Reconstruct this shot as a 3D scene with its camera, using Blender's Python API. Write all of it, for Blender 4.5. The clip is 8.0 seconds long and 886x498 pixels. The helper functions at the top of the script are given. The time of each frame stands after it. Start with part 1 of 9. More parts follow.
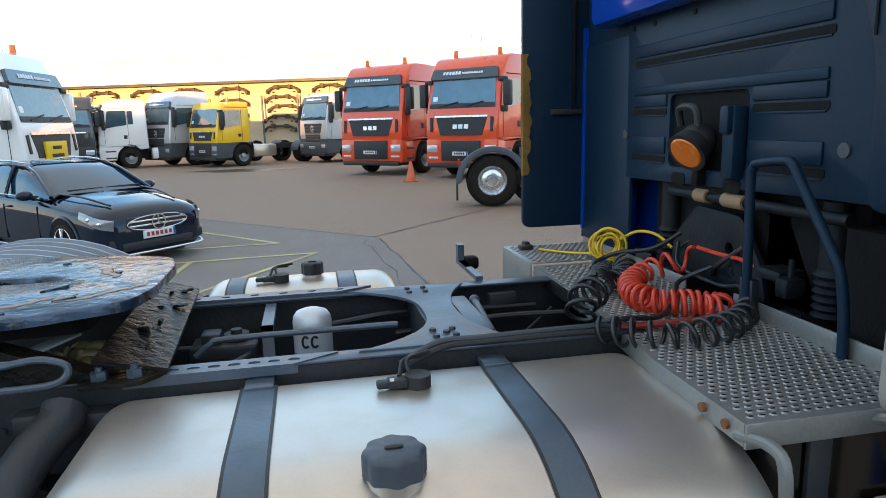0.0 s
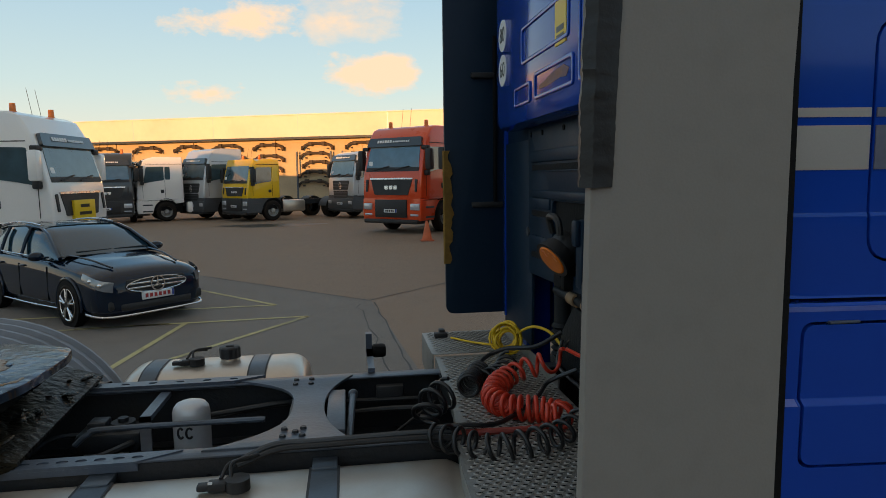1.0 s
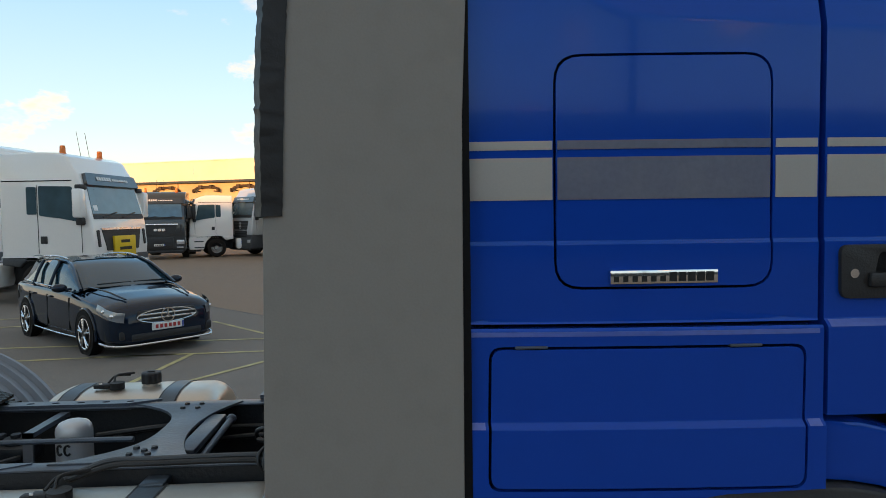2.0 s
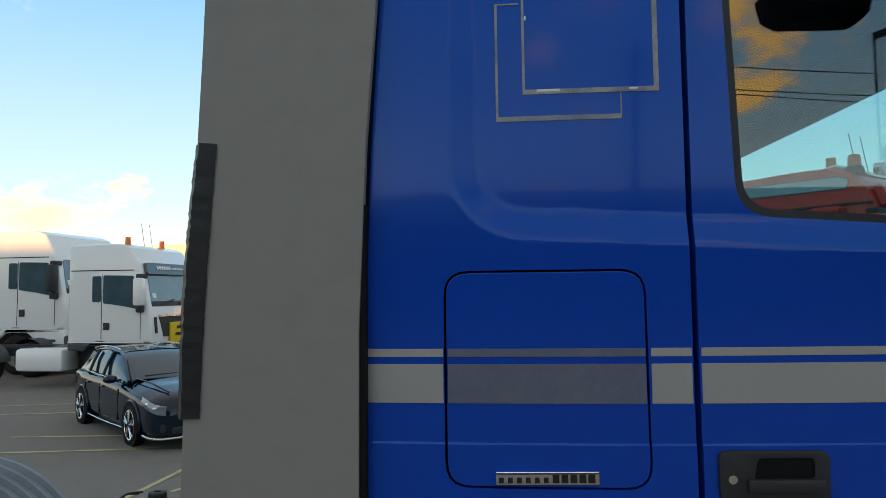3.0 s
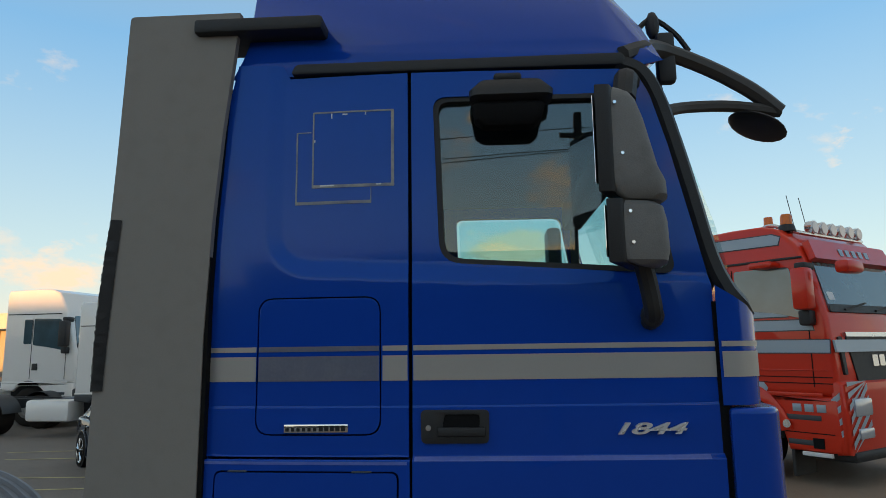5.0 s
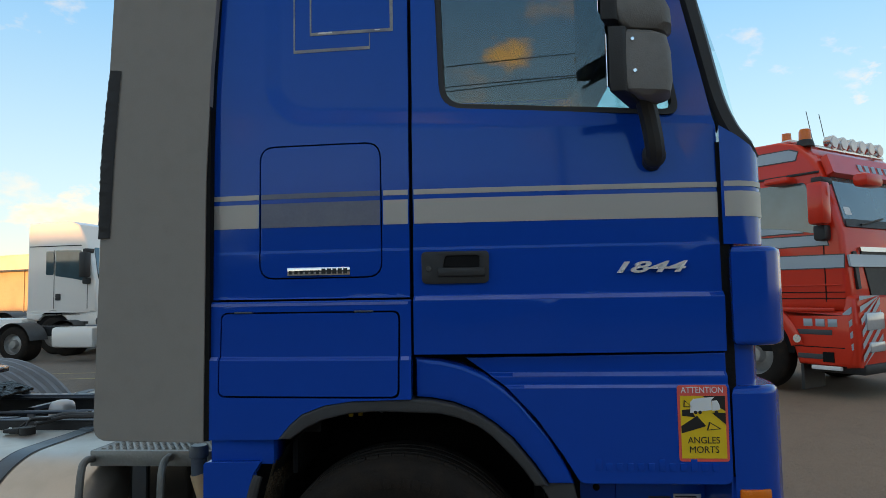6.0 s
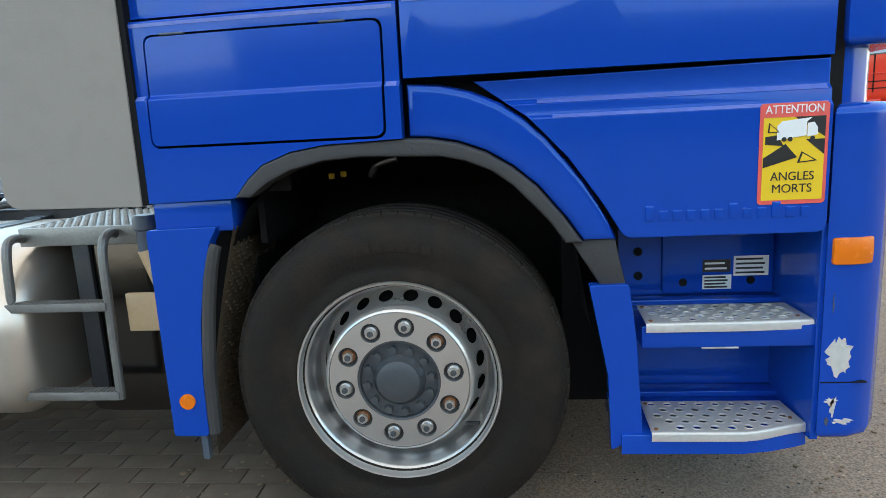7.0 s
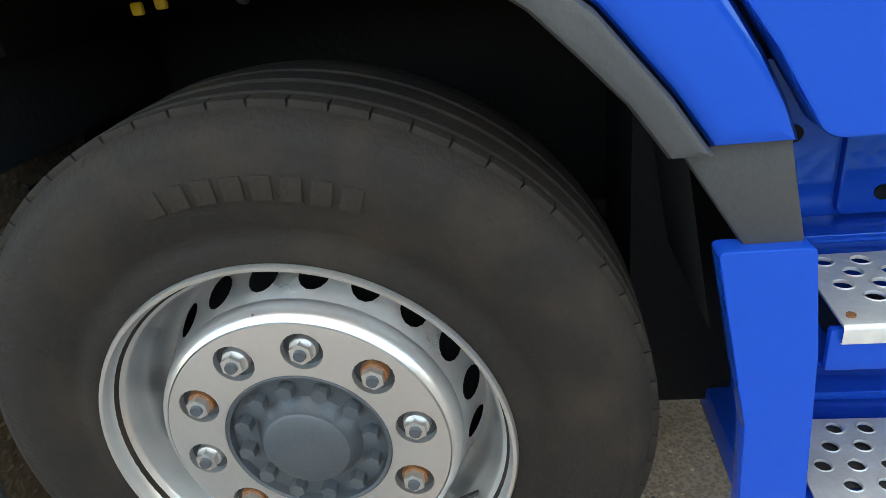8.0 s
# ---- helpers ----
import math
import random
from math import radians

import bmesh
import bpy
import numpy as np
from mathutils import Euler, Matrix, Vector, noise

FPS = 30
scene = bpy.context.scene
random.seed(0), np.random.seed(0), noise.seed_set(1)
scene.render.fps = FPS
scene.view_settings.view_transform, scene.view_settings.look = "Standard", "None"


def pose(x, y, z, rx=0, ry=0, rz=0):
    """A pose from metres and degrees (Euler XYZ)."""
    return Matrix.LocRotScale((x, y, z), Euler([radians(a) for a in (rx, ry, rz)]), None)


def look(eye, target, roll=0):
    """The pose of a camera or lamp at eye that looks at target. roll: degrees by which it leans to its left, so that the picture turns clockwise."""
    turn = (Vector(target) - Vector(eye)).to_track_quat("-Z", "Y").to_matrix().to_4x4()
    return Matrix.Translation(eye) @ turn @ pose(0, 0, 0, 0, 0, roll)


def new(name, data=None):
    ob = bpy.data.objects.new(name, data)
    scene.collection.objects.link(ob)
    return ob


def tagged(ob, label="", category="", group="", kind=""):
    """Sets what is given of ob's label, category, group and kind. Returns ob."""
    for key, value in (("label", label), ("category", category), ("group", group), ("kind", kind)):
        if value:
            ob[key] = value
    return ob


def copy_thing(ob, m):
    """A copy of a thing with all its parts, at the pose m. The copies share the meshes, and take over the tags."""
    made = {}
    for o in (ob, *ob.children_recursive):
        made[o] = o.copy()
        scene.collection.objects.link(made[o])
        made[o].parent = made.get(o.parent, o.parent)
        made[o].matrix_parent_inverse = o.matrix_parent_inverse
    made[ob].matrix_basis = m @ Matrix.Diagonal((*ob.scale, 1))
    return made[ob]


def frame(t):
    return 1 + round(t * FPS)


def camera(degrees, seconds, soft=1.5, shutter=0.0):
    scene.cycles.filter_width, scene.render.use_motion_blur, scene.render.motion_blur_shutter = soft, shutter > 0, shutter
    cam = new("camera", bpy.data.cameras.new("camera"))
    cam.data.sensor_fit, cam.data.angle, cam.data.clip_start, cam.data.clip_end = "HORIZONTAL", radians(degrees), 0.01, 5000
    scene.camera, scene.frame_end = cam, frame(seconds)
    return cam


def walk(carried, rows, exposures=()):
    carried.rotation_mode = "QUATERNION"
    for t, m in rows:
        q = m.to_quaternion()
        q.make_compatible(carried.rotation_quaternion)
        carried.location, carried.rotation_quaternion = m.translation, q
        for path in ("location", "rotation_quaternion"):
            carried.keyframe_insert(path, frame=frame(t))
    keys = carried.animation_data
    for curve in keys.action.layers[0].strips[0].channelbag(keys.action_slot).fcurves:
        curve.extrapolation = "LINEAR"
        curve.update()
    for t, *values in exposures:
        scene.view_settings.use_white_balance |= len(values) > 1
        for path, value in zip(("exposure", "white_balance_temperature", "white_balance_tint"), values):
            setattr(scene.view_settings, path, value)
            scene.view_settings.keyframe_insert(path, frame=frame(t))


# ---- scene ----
cam = camera(68.4, 8.0, soft=0.5)
# seconds, place in metres, turn in degrees
ROWS = [
    (0.0, -2.204, -0.975, 1.626, 79.0, 1.4, -11.7),
    (0.5, -1.9212, -1.0887, 1.8136, 82.073, 1.224, -10.087),
    (1.0, -1.5977, -1.2105, 1.8263, 83.66, 0.792, -8.312),
    (1.2, -1.449, -1.2384, 1.7716, 83.9936, 0.6986, -7.4714),
    (2.5, -0.5971, -1.4678, 1.8885, 90.173, 0.851, -0.318),
    (3.0, -0.4724, -1.5439, 2.0937, 93.66, 0.669, 1.838),
    (3.5, -0.1494, -1.7, 2.1257, 96.537, 0.422, 1.985),
    (4.0, 0.1459, -1.9272, 2.088, 98.766, 0.847, 2.202),
    (4.2, 0.2069, -2.0341, 2.0679, 99.441, 0.9096, 2.3757),
    (5.3, 0.3488, -2.4705, 1.8437, 97.9203, 0.6924, 3.8639),
    (5.5, 0.3645, -2.4529, 1.767, 97.061, 0.7, 4.248),
    (6.0, 0.3687, -2.3793, 1.5743, 93.837, 0.962, 4.687),
    (6.5, 0.3373, -2.1867, 1.3982, 84.344, 1.871, 4.656),
    (7.0, 0.3384, -1.8031, 1.229, 79.165, 2.872, 5.483),
    (7.5, 0.3599, -1.2979, 1.2101, 71.88, 4.061, 5.373),
    (8.0, 0.3392, -0.707, 1.1506, 63.005, 6.664, 5.386),
]
EXPOSURES = [(0.0, 2.25, 7050, 10), (0.3, 2.0, 7100, 10), (0.5, 1.6, 7300, 10), (1.0, 0.86, 8100, 10), (2.5, 1.42, 7600, 9), (3.5, 1.15, 7700, 8), (4.0, 1.06, 7700, 8), (5.5, 0.93, 7550, 8), (6.0, 1.2, 7500, 8), (6.5, 1.95, 7500, 8), (7.0, 2.8, 7600, 8), (7.5, 3.35, 7700, 8), (8.0, 3.6, 8000, 8)]
walk(cam, [(t, pose(*p)) for t, *p in ROWS], EXPOSURES)

# ---- light: a low warm sun behind the walker, and the evening sky ----
SUN_EL, SUN_AZ = radians(3.6), radians(200.0)
world = bpy.data.worlds.new("sky")
scene.world = world
world.use_nodes = True
wn, wl = world.node_tree.nodes, world.node_tree.links
wn.clear()
sky = wn.new("ShaderNodeTexSky")
sky.sky_type, sky.sun_disc, sky.sun_elevation, sky.sun_rotation = "NISHITA", False, SUN_EL, SUN_AZ
sky.air_density, sky.dust_density, sky.ozone_density = 1.0, 0.5, 1.6
bg, wout = wn.new("ShaderNodeBackground"), wn.new("ShaderNodeOutputWorld")
bg.inputs["Strength"].default_value = 0.15
wtc, wmap = wn.new("ShaderNodeTexCoord"), wn.new("ShaderNodeMapping")
wmap.inputs["Scale"].default_value = (1.0, 1.0, 1.9)
cloud, cramp, cmix = wn.new("ShaderNodeTexNoise"), wn.new("ShaderNodeValToRGB"), wn.new("ShaderNodeMix")
cloud.inputs["Scale"].default_value, cloud.inputs["Detail"].default_value, cloud.inputs["Roughness"].default_value = 3.4, 8.0, 0.6
cramp.color_ramp.elements[0].position, cramp.color_ramp.elements[1].position = 0.55, 0.68
cmix.data_type = "RGBA"
wl.new(wtc.outputs["Generated"], wmap.inputs["Vector"])
wl.new(wmap.outputs[0], cloud.inputs["Vector"])
# small cumulus gather where the evening sky carries them: low over the yard, higher behind the walker
puff = wn.new("ShaderNodeTexNoise")
puff.inputs["Scale"].default_value, puff.inputs["Detail"].default_value, puff.inputs["Roughness"].default_value = 15.0, 7.0, 0.62
wl.new(wmap.outputs[0], puff.inputs["Vector"])
blend = wn.new("ShaderNodeMath")
blend.operation = "MULTIPLY_ADD"
blend.inputs[1].default_value, blend.inputs[2].default_value = 0.62, 0.02
wl.new(puff.outputs["Fac"], blend.inputs[0])
gather = blend.outputs[0]
for way, size, amount in (((-0.135, 0.967, 0.216), (5.5, 3.0, 16.0), 0.36), ((0.04, 0.987, 0.153), (8.0, 4.0, 20.0), 0.33), ((-0.204, 0.972, 0.121), (7.0, 4.0, 24.0), 0.33),
                          ((-0.57, 0.815, 0.10), (6.0, 6.0, 14.0), 0.36), ((-0.47, 0.868, 0.15), (9.0, 6.0, 16.0), 0.26), ((0.465, 0.85, 0.25), (18.0, 8.0, 10.0), 0.2), ((0.056, 0.987, 0.151), (10.0, 4.0, 18.0), 0.3),
                          ((0.42, -0.85, 0.325), (4.6, 3.0, 12.0), 0.36), ((0.387, -0.885, 0.258), (10.0, 5.0, 22.0), 0.34), ((0.32, -0.86, 0.39), (7.0, 4.0, 16.0), 0.3), ((0.02, -0.937, 0.347), (9.0, 4.0, 17.0), 0.35),
                          ((0.042, -0.987, 0.154), (6.0, 4.0, 18.0), 0.33), ((0.25, -0.96, 0.14), (5.0, 3.0, 22.0), 0.33), ((-0.5, -0.8, 0.25), (4.0, 4.0, 12.0), 0.3), ((0.8, -0.5, 0.3), (4.0, 4.0, 10.0), 0.3)):
    off, scl, lng, fade, add = (wn.new("ShaderNodeVectorMath"), wn.new("ShaderNodeVectorMath"), wn.new("ShaderNodeVectorMath"), wn.new("ShaderNodeMapRange"), wn.new("ShaderNodeMath"))
    off.operation, scl.operation, lng.operation, add.operation = "SUBTRACT", "MULTIPLY", "LENGTH", "ADD"
    off.inputs[1].default_value, scl.inputs[1].default_value = way, size
    fade.inputs[1].default_value, fade.inputs[2].default_value, fade.inputs[3].default_value, fade.inputs[4].default_value = 0.0, 1.0, amount, 0.0
    wl.new(wtc.outputs["Generated"], off.inputs[0])
    wl.new(off.outputs[0], scl.inputs[0])
    wl.new(scl.outputs[0], lng.inputs[0])
    wl.new(lng.outputs["Value"], fade.inputs[0])
    wl.new(gather, add.inputs[0])
    wl.new(fade.outputs[0], add.inputs[1])
    gather = add.outputs[0]
most = wn.new("ShaderNodeMath")
most.operation = "MAXIMUM"
thin = wn.new("ShaderNodeMath")
thin.operation = "MULTIPLY"
thin.inputs[1].default_value = 0.92
wl.new(cloud.outputs["Fac"], thin.inputs[0])
wl.new(thin.outputs[0], most.inputs[0])
wl.new(gather, most.inputs[1])
wl.new(most.outputs[0], cramp.inputs["Fac"])
wl.new(cramp.outputs["Color"], cmix.inputs[0])
# pale evening haze towards the horizon
wsep, hramp, hmix = wn.new("ShaderNodeSeparateXYZ"), wn.new("ShaderNodeValToRGB"), wn.new("ShaderNodeMix")
hmix.data_type = "RGBA"
tint = wn.new("ShaderNodeValToRGB")
tint.color_ramp.elements[0].position, tint.color_ramp.elements[0].color = 0.0, (0.95, 0.93, 0.86, 1)
tint.color_ramp.elements[1].position, tint.color_ramp.elements[1].color = 1.0, (0.62, 0.62, 0.62, 1)
for pos_, col_ in ((0.13, (0.6, 0.85, 1.05, 1)), (0.42, (0.22, 0.57, 1.08, 1)), (0.68, (0.48, 0.56, 0.66, 1))):
    tint.color_ramp.elements.new(pos_).color = col_
lift = wn.new("ShaderNodeVectorMath")
lift.operation = "SCALE"
lift.inputs["Scale"].default_value = 3.55
hramp.color_ramp.elements[0].position, hramp.color_ramp.elements[0].color = 0.0, (0.85, 0.85, 0.85, 1)
hramp.color_ramp.elements[1].position, hramp.color_ramp.elements[1].color = 1.0, (0.6, 0.6, 0.6, 1)
wl.new(wtc.outputs["Generated"], wsep.inputs[0])
wl.new(wsep.outputs["Z"], hramp.inputs["Fac"])
wl.new(wsep.outputs["Z"], tint.inputs["Fac"])
wl.new(tint.outputs["Color"], lift.inputs[0])
wl.new(lift.outputs[0], hmix.inputs[7])
wl.new(hramp.outputs["Color"], hmix.inputs[0])
wl.new(sky.outputs["Color"], hmix.inputs[6])
# clouds glow golden on the sun's side
gold, gfac = wn.new("ShaderNodeMix"), wn.new("ShaderNodeMapRange")
gold.data_type = "RGBA"
gold.inputs[6].default_value, gold.inputs[7].default_value = (3.7, 2.95, 2.4, 1.0), (6.2, 3.5, 1.3, 1.0)
gfac.inputs[1].default_value, gfac.inputs[2].default_value = 0.1, -0.7
wl.new(wsep.outputs["Y"], gfac.inputs[0])
wl.new(gfac.outputs[0], gold.inputs[0])
low, both, dusk = wn.new("ShaderNodeMapRange"), wn.new("ShaderNodeMath"), wn.new("ShaderNodeMix")
low.inputs[1].default_value, low.inputs[2].default_value, low.inputs[4].default_value = 0.30, 0.06, 0.2
both.operation, dusk.data_type = "MULTIPLY", "RGBA"
dusk.inputs[7].default_value = (4.2, 2.9, 1.75, 1.0)
wl.new(wsep.outputs["Z"], low.inputs[0])
wl.new(low.outputs[0], both.inputs[0])
wl.new(gfac.outputs[0], both.inputs[1])
wl.new(both.outputs[0], dusk.inputs[0])
wl.new(hmix.outputs[2], dusk.inputs[6])
wl.new(dusk.outputs[2], cmix.inputs[6])
wl.new(gold.outputs[2], cmix.inputs[7])
wl.new(cmix.outputs[2], bg.inputs["Color"])
wl.new(bg.outputs[0], wout.inputs["Surface"])
sun = new("sun", bpy.data.lights.new("sun", "SUN"))
sun.data.energy, sun.data.angle, sun.data.color = 3.2, radians(0.6), (1.0, 0.52, 0.22)
sun.matrix_world = look((0, 0, 0), (-math.sin(SUN_AZ) * math.cos(SUN_EL), -math.cos(SUN_AZ) * math.cos(SUN_EL), -math.sin(SUN_EL)))

# ---- materials ----
def nodes_of(name):
    m = bpy.data.materials.new(name)
    m.use_nodes = True
    nt = m.node_tree
    return m, nt, nt.nodes["Principled BSDF"]


def mat(name, colour, rough=0.5, metal=0.0, grain=0.12, scale=40.0, bump=0.1, stains=0.0, stain_colour=None, coat=0.0, rough_var=0.1, each=0.0):
    """A worn surface: fine grain, broad stains, uneven gloss and relief; sizes in metres by object coordinates."""
    m, nt, b = nodes_of(name)
    n, l = nt.nodes, nt.links
    tc = n.new("ShaderNodeTexCoord")
    fine, broad = n.new("ShaderNodeTexNoise"), n.new("ShaderNodeTexNoise")
    for t, s, d in ((fine, scale, 6.0), (broad, scale / 14.0, 5.0)):
        t.inputs["Scale"].default_value, t.inputs["Detail"].default_value = s, d
        l.new(tc.outputs["Object"], t.inputs["Vector"])
    dark, light = [c * (1 - grain) for c in colour], [min(1.0, c * (1 + grain)) for c in colour]
    mix = n.new("ShaderNodeMix")
    mix.data_type = "RGBA"
    mix.inputs[6].default_value, mix.inputs[7].default_value = (*dark, 1), (*light, 1)
    l.new(fine.outputs["Fac"], mix.inputs[0])
    col = mix.outputs[2]
    if stains:
        ramp, st = n.new("ShaderNodeValToRGB"), n.new("ShaderNodeMix")
        ramp.color_ramp.elements[0].position, ramp.color_ramp.elements[1].position = 0.48, 0.72
        ramp.color_ramp.elements[1].color = (stains, stains, stains, 1)
        st.data_type = "RGBA"
        l.new(broad.outputs["Fac"], ramp.inputs["Fac"])
        l.new(ramp.outputs["Color"], st.inputs[0])
        l.new(col, st.inputs[6])
        st.inputs[7].default_value = (*(stain_colour or [c * 0.4 for c in colour]), 1)
        col = st.outputs[2]
    if each:
        oi, hsv, mr = n.new("ShaderNodeObjectInfo"), n.new("ShaderNodeHueSaturation"), n.new("ShaderNodeMapRange")
        mr.inputs[3].default_value, mr.inputs[4].default_value = 1 - each, 1 + each
        l.new(oi.outputs["Random"], mr.inputs[0])
        l.new(mr.outputs[0], hsv.inputs["Value"])
        l.new(col, hsv.inputs["Color"])
        col = hsv.outputs[0]
    l.new(col, b.inputs["Base Color"])
    rr = n.new("ShaderNodeMapRange")
    rr.inputs[3].default_value, rr.inputs[4].default_value = max(0.02, rough - rough_var), min(1.0, rough + rough_var)
    l.new(broad.outputs["Fac"], rr.inputs[0])
    l.new(rr.outputs[0], b.inputs["Roughness"])
    b.inputs["Metallic"].default_value = metal
    b.inputs["Coat Weight"].default_value, b.inputs["Coat Roughness"].default_value = coat, 0.05
    if bump:
        bp = n.new("ShaderNodeBump")
        bp.inputs["Strength"].default_value, bp.inputs["Distance"].default_value = bump, 0.01
        l.new(fine.outputs["Fac"], bp.inputs["Height"])
        l.new(bp.outputs[0], b.inputs["Normal"])
    return m


def glass(name, colour=(0.75, 0.9, 0.9), face_on=0.06):
    """Thin pane: see-through tint, with mirror gloss that grows towards grazing views."""
    m, nt, b = nodes_of(name)
    n, l = nt.nodes, nt.links
    n.remove(b)
    tr, gl, mx, lw = n.new("ShaderNodeBsdfTransparent"), n.new("ShaderNodeBsdfGlossy"), n.new("ShaderNodeMixShader"), n.new("ShaderNodeLayerWeight")
    pw, mr = n.new("ShaderNodeMath"), n.new("ShaderNodeMapRange")
    tr.inputs["Color"].default_value = (*colour, 1)
    gl.inputs["Roughness"].default_value = 0.0
    lw.inputs["Blend"].default_value = 0.5
    pw.operation = "POWER"
    pw.inputs[1].default_value = 5.0
    mr.inputs[3].default_value = face_on
    l.new(lw.outputs["Facing"], pw.inputs[0])
    l.new(pw.outputs[0], mr.inputs[0])
    l.new(mr.outputs[0], mx.inputs[0])
    l.new(tr.outputs[0], mx.inputs[1])
    l.new(gl.outputs[0], mx.inputs[2])
    l.new(mx.outputs[0], n["Material Output"].inputs["Surface"])
    return m


BLUE = mat("blue_paint", (0.0, 0.051, 0.37), 0.12, 0.0, 0.04, 14.0, 0.0, coat=0.13, rough_var=0.03)
BLUE.node_tree.nodes["Principled BSDF"].inputs["Coat Roughness"].default_value = 0.03
BLUE.node_tree.nodes["Principled BSDF"].inputs["Specular IOR Level"].default_value = 0.5
BLUE.node_tree.nodes["Principled BSDF"].inputs["Specular Tint"].default_value = (0.3, 0.62, 1.0, 1.0)
# pale blue holds both wear and the ledges' sky highlight
BLUE_LEDGE_LIT = mat("chalked_blue_paint", (0.09, 0.15, 0.47), 0.45, 0.0, 0.2, 60.0, 0.03, stains=0.6, stain_colour=(0.01, 0.06, 0.4), coat=0.2)
GREY_PANEL = mat("grey_fairing_paint", (0.27, 0.245, 0.22), 0.45, 0.0, 0.05, 180.0, 0.05, stains=0.2, stain_colour=(0.19, 0.175, 0.158))
GREY_PANEL.node_tree.nodes["Principled BSDF"].inputs["Specular IOR Level"].default_value = 0.15
BLACK = mat("black_plastic", (0.018, 0.018, 0.019), 0.55, 0.0, 0.2, 220.0, 0.15)
DARK_GREY = mat("dark_grey_plastic", (0.034, 0.034, 0.035), 0.6, 0.0, 0.15, 160.0, 0.15, stains=0.4, stain_colour=(0.06, 0.058, 0.054))
MIRROR_SHELL = mat("grey_mirror_plastic", (0.17, 0.162, 0.152), 0.6, 0.0, 0.15, 200.0, 0.15, stains=0.3)
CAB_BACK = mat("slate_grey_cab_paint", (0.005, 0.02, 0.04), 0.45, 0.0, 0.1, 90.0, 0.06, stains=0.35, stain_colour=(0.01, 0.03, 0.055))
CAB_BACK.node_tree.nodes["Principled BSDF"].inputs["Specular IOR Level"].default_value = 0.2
# near-black: paints the shade in gaps and holes, with faint brown grime
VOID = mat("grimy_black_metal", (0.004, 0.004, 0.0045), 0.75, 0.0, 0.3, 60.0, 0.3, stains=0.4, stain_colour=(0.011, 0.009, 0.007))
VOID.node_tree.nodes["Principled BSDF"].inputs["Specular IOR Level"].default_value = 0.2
CHASSIS = mat("chassis_grey_paint", (0.07, 0.09, 0.12), 0.36, 0.0, 0.15, 70.0, 0.12, stains=0.55, stain_colour=(0.05, 0.05, 0.048))
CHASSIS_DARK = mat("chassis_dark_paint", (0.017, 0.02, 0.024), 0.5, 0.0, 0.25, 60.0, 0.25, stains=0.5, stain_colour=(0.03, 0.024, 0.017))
ALU = mat("brushed_tank_aluminium", (0.6, 0.525, 0.45), 0.34, 0.8, 0.05, 160.0, 0.04, stains=0.35, stain_colour=(0.5, 0.44, 0.36), rough_var=0.1)
STEP_TREAD = mat("bright_step_aluminium", (0.56, 0.55, 0.53), 0.45, 0.5, 0.12, 90.0, 0.12, stains=0.4, stain_colour=(0.34, 0.3, 0.25))
TREAD = mat("tread_aluminium", (0.3, 0.3, 0.285), 0.45, 0.65, 0.15, 90.0, 0.15, stains=0.5, stain_colour=(0.2, 0.19, 0.17))
STEEL = mat("rim_silver", (0.62, 0.61, 0.6), 0.31, 0.85, 0.05, 90.0, 0.03, stains=0.1, stain_colour=(0.3, 0.27, 0.23))
CHROME = mat("chrome", (0.8, 0.8, 0.8), 0.1, 1.0, 0.02, 50.0, 0.0, rough_var=0.04)
HUB = mat("hub_grey", (0.055, 0.062, 0.07), 0.5, 0.2, 0.15, 90.0, 0.15, stains=0.4, stain_colour=(0.1, 0.1, 0.1))
RUST = mat("rust", (0.2, 0.075, 0.025), 0.8, 0.1, 0.35, 90.0, 0.4)
RUBBER = mat("tyre_rubber", (0.012, 0.0088, 0.0068), 0.78, 0.0, 0.4, 110.0, 0.3, stains=0.65, stain_colour=(0.032, 0.022, 0.0145))
RUBBER.node_tree.nodes["Principled BSDF"].inputs["Specular IOR Level"].default_value = 0.25
STRAP = mat("strap_steel", (0.09, 0.115, 0.14), 0.38, 0.5, 0.1, 90.0, 0.06, stains=0.4)
STRIPE = mat("silver_stripe_film", (0.40, 0.375, 0.345), 0.4, 0.3, 0.05, 240.0, 0.03)
STRIPE_WORN = mat("worn_stripe_film", (0.13, 0.14, 0.19), 0.45, 0.2, 0.15, 90.0, 0.05, stains=0.5, stain_colour=(0.2, 0.2, 0.22))
ORANGE = mat("orange_lens", (0.8, 0.17, 0.006), 0.25, 0.0, 0.08, 300.0, 0.1)
YELLOW = mat("yellow_film", (0.8, 0.52, 0.02), 0.4, 0.0, 0.03, 200.0, 0.0)
PINK_RED = mat("red_film", (0.75, 0.1, 0.08), 0.4, 0.0, 0.03, 200.0, 0.0)
WHITE = mat("white_film", (0.75, 0.75, 0.74), 0.4, 0.0, 0.03, 200.0, 0.0)
BLACK_FILM = mat("black_film", (0.012, 0.012, 0.012), 0.4, 0.0, 0.05, 200.0, 0.0)
GLASS = glass("side_glass", (0.62, 0.8, 0.81), 0.1)
SCREEN_GLASS = glass("windscreen_glass", (0.8, 0.95, 0.95), 0.03)
FAR_GLASS = mat("dark_windscreen", (0.05, 0.095, 0.115), 0.04, 0.0, 0.5, 3.0, 0.0, rough_var=0.02, stains=0.8, stain_colour=(0.1, 0.16, 0.18))
FAR_GLASS.node_tree.nodes["Principled BSDF"].inputs["IOR"].default_value = 2.1
MIRROR = mat("mirror_face", (0.85, 0.85, 0.85), 0.03, 1.0, 0.01, 50.0, 0.0, rough_var=0.01)
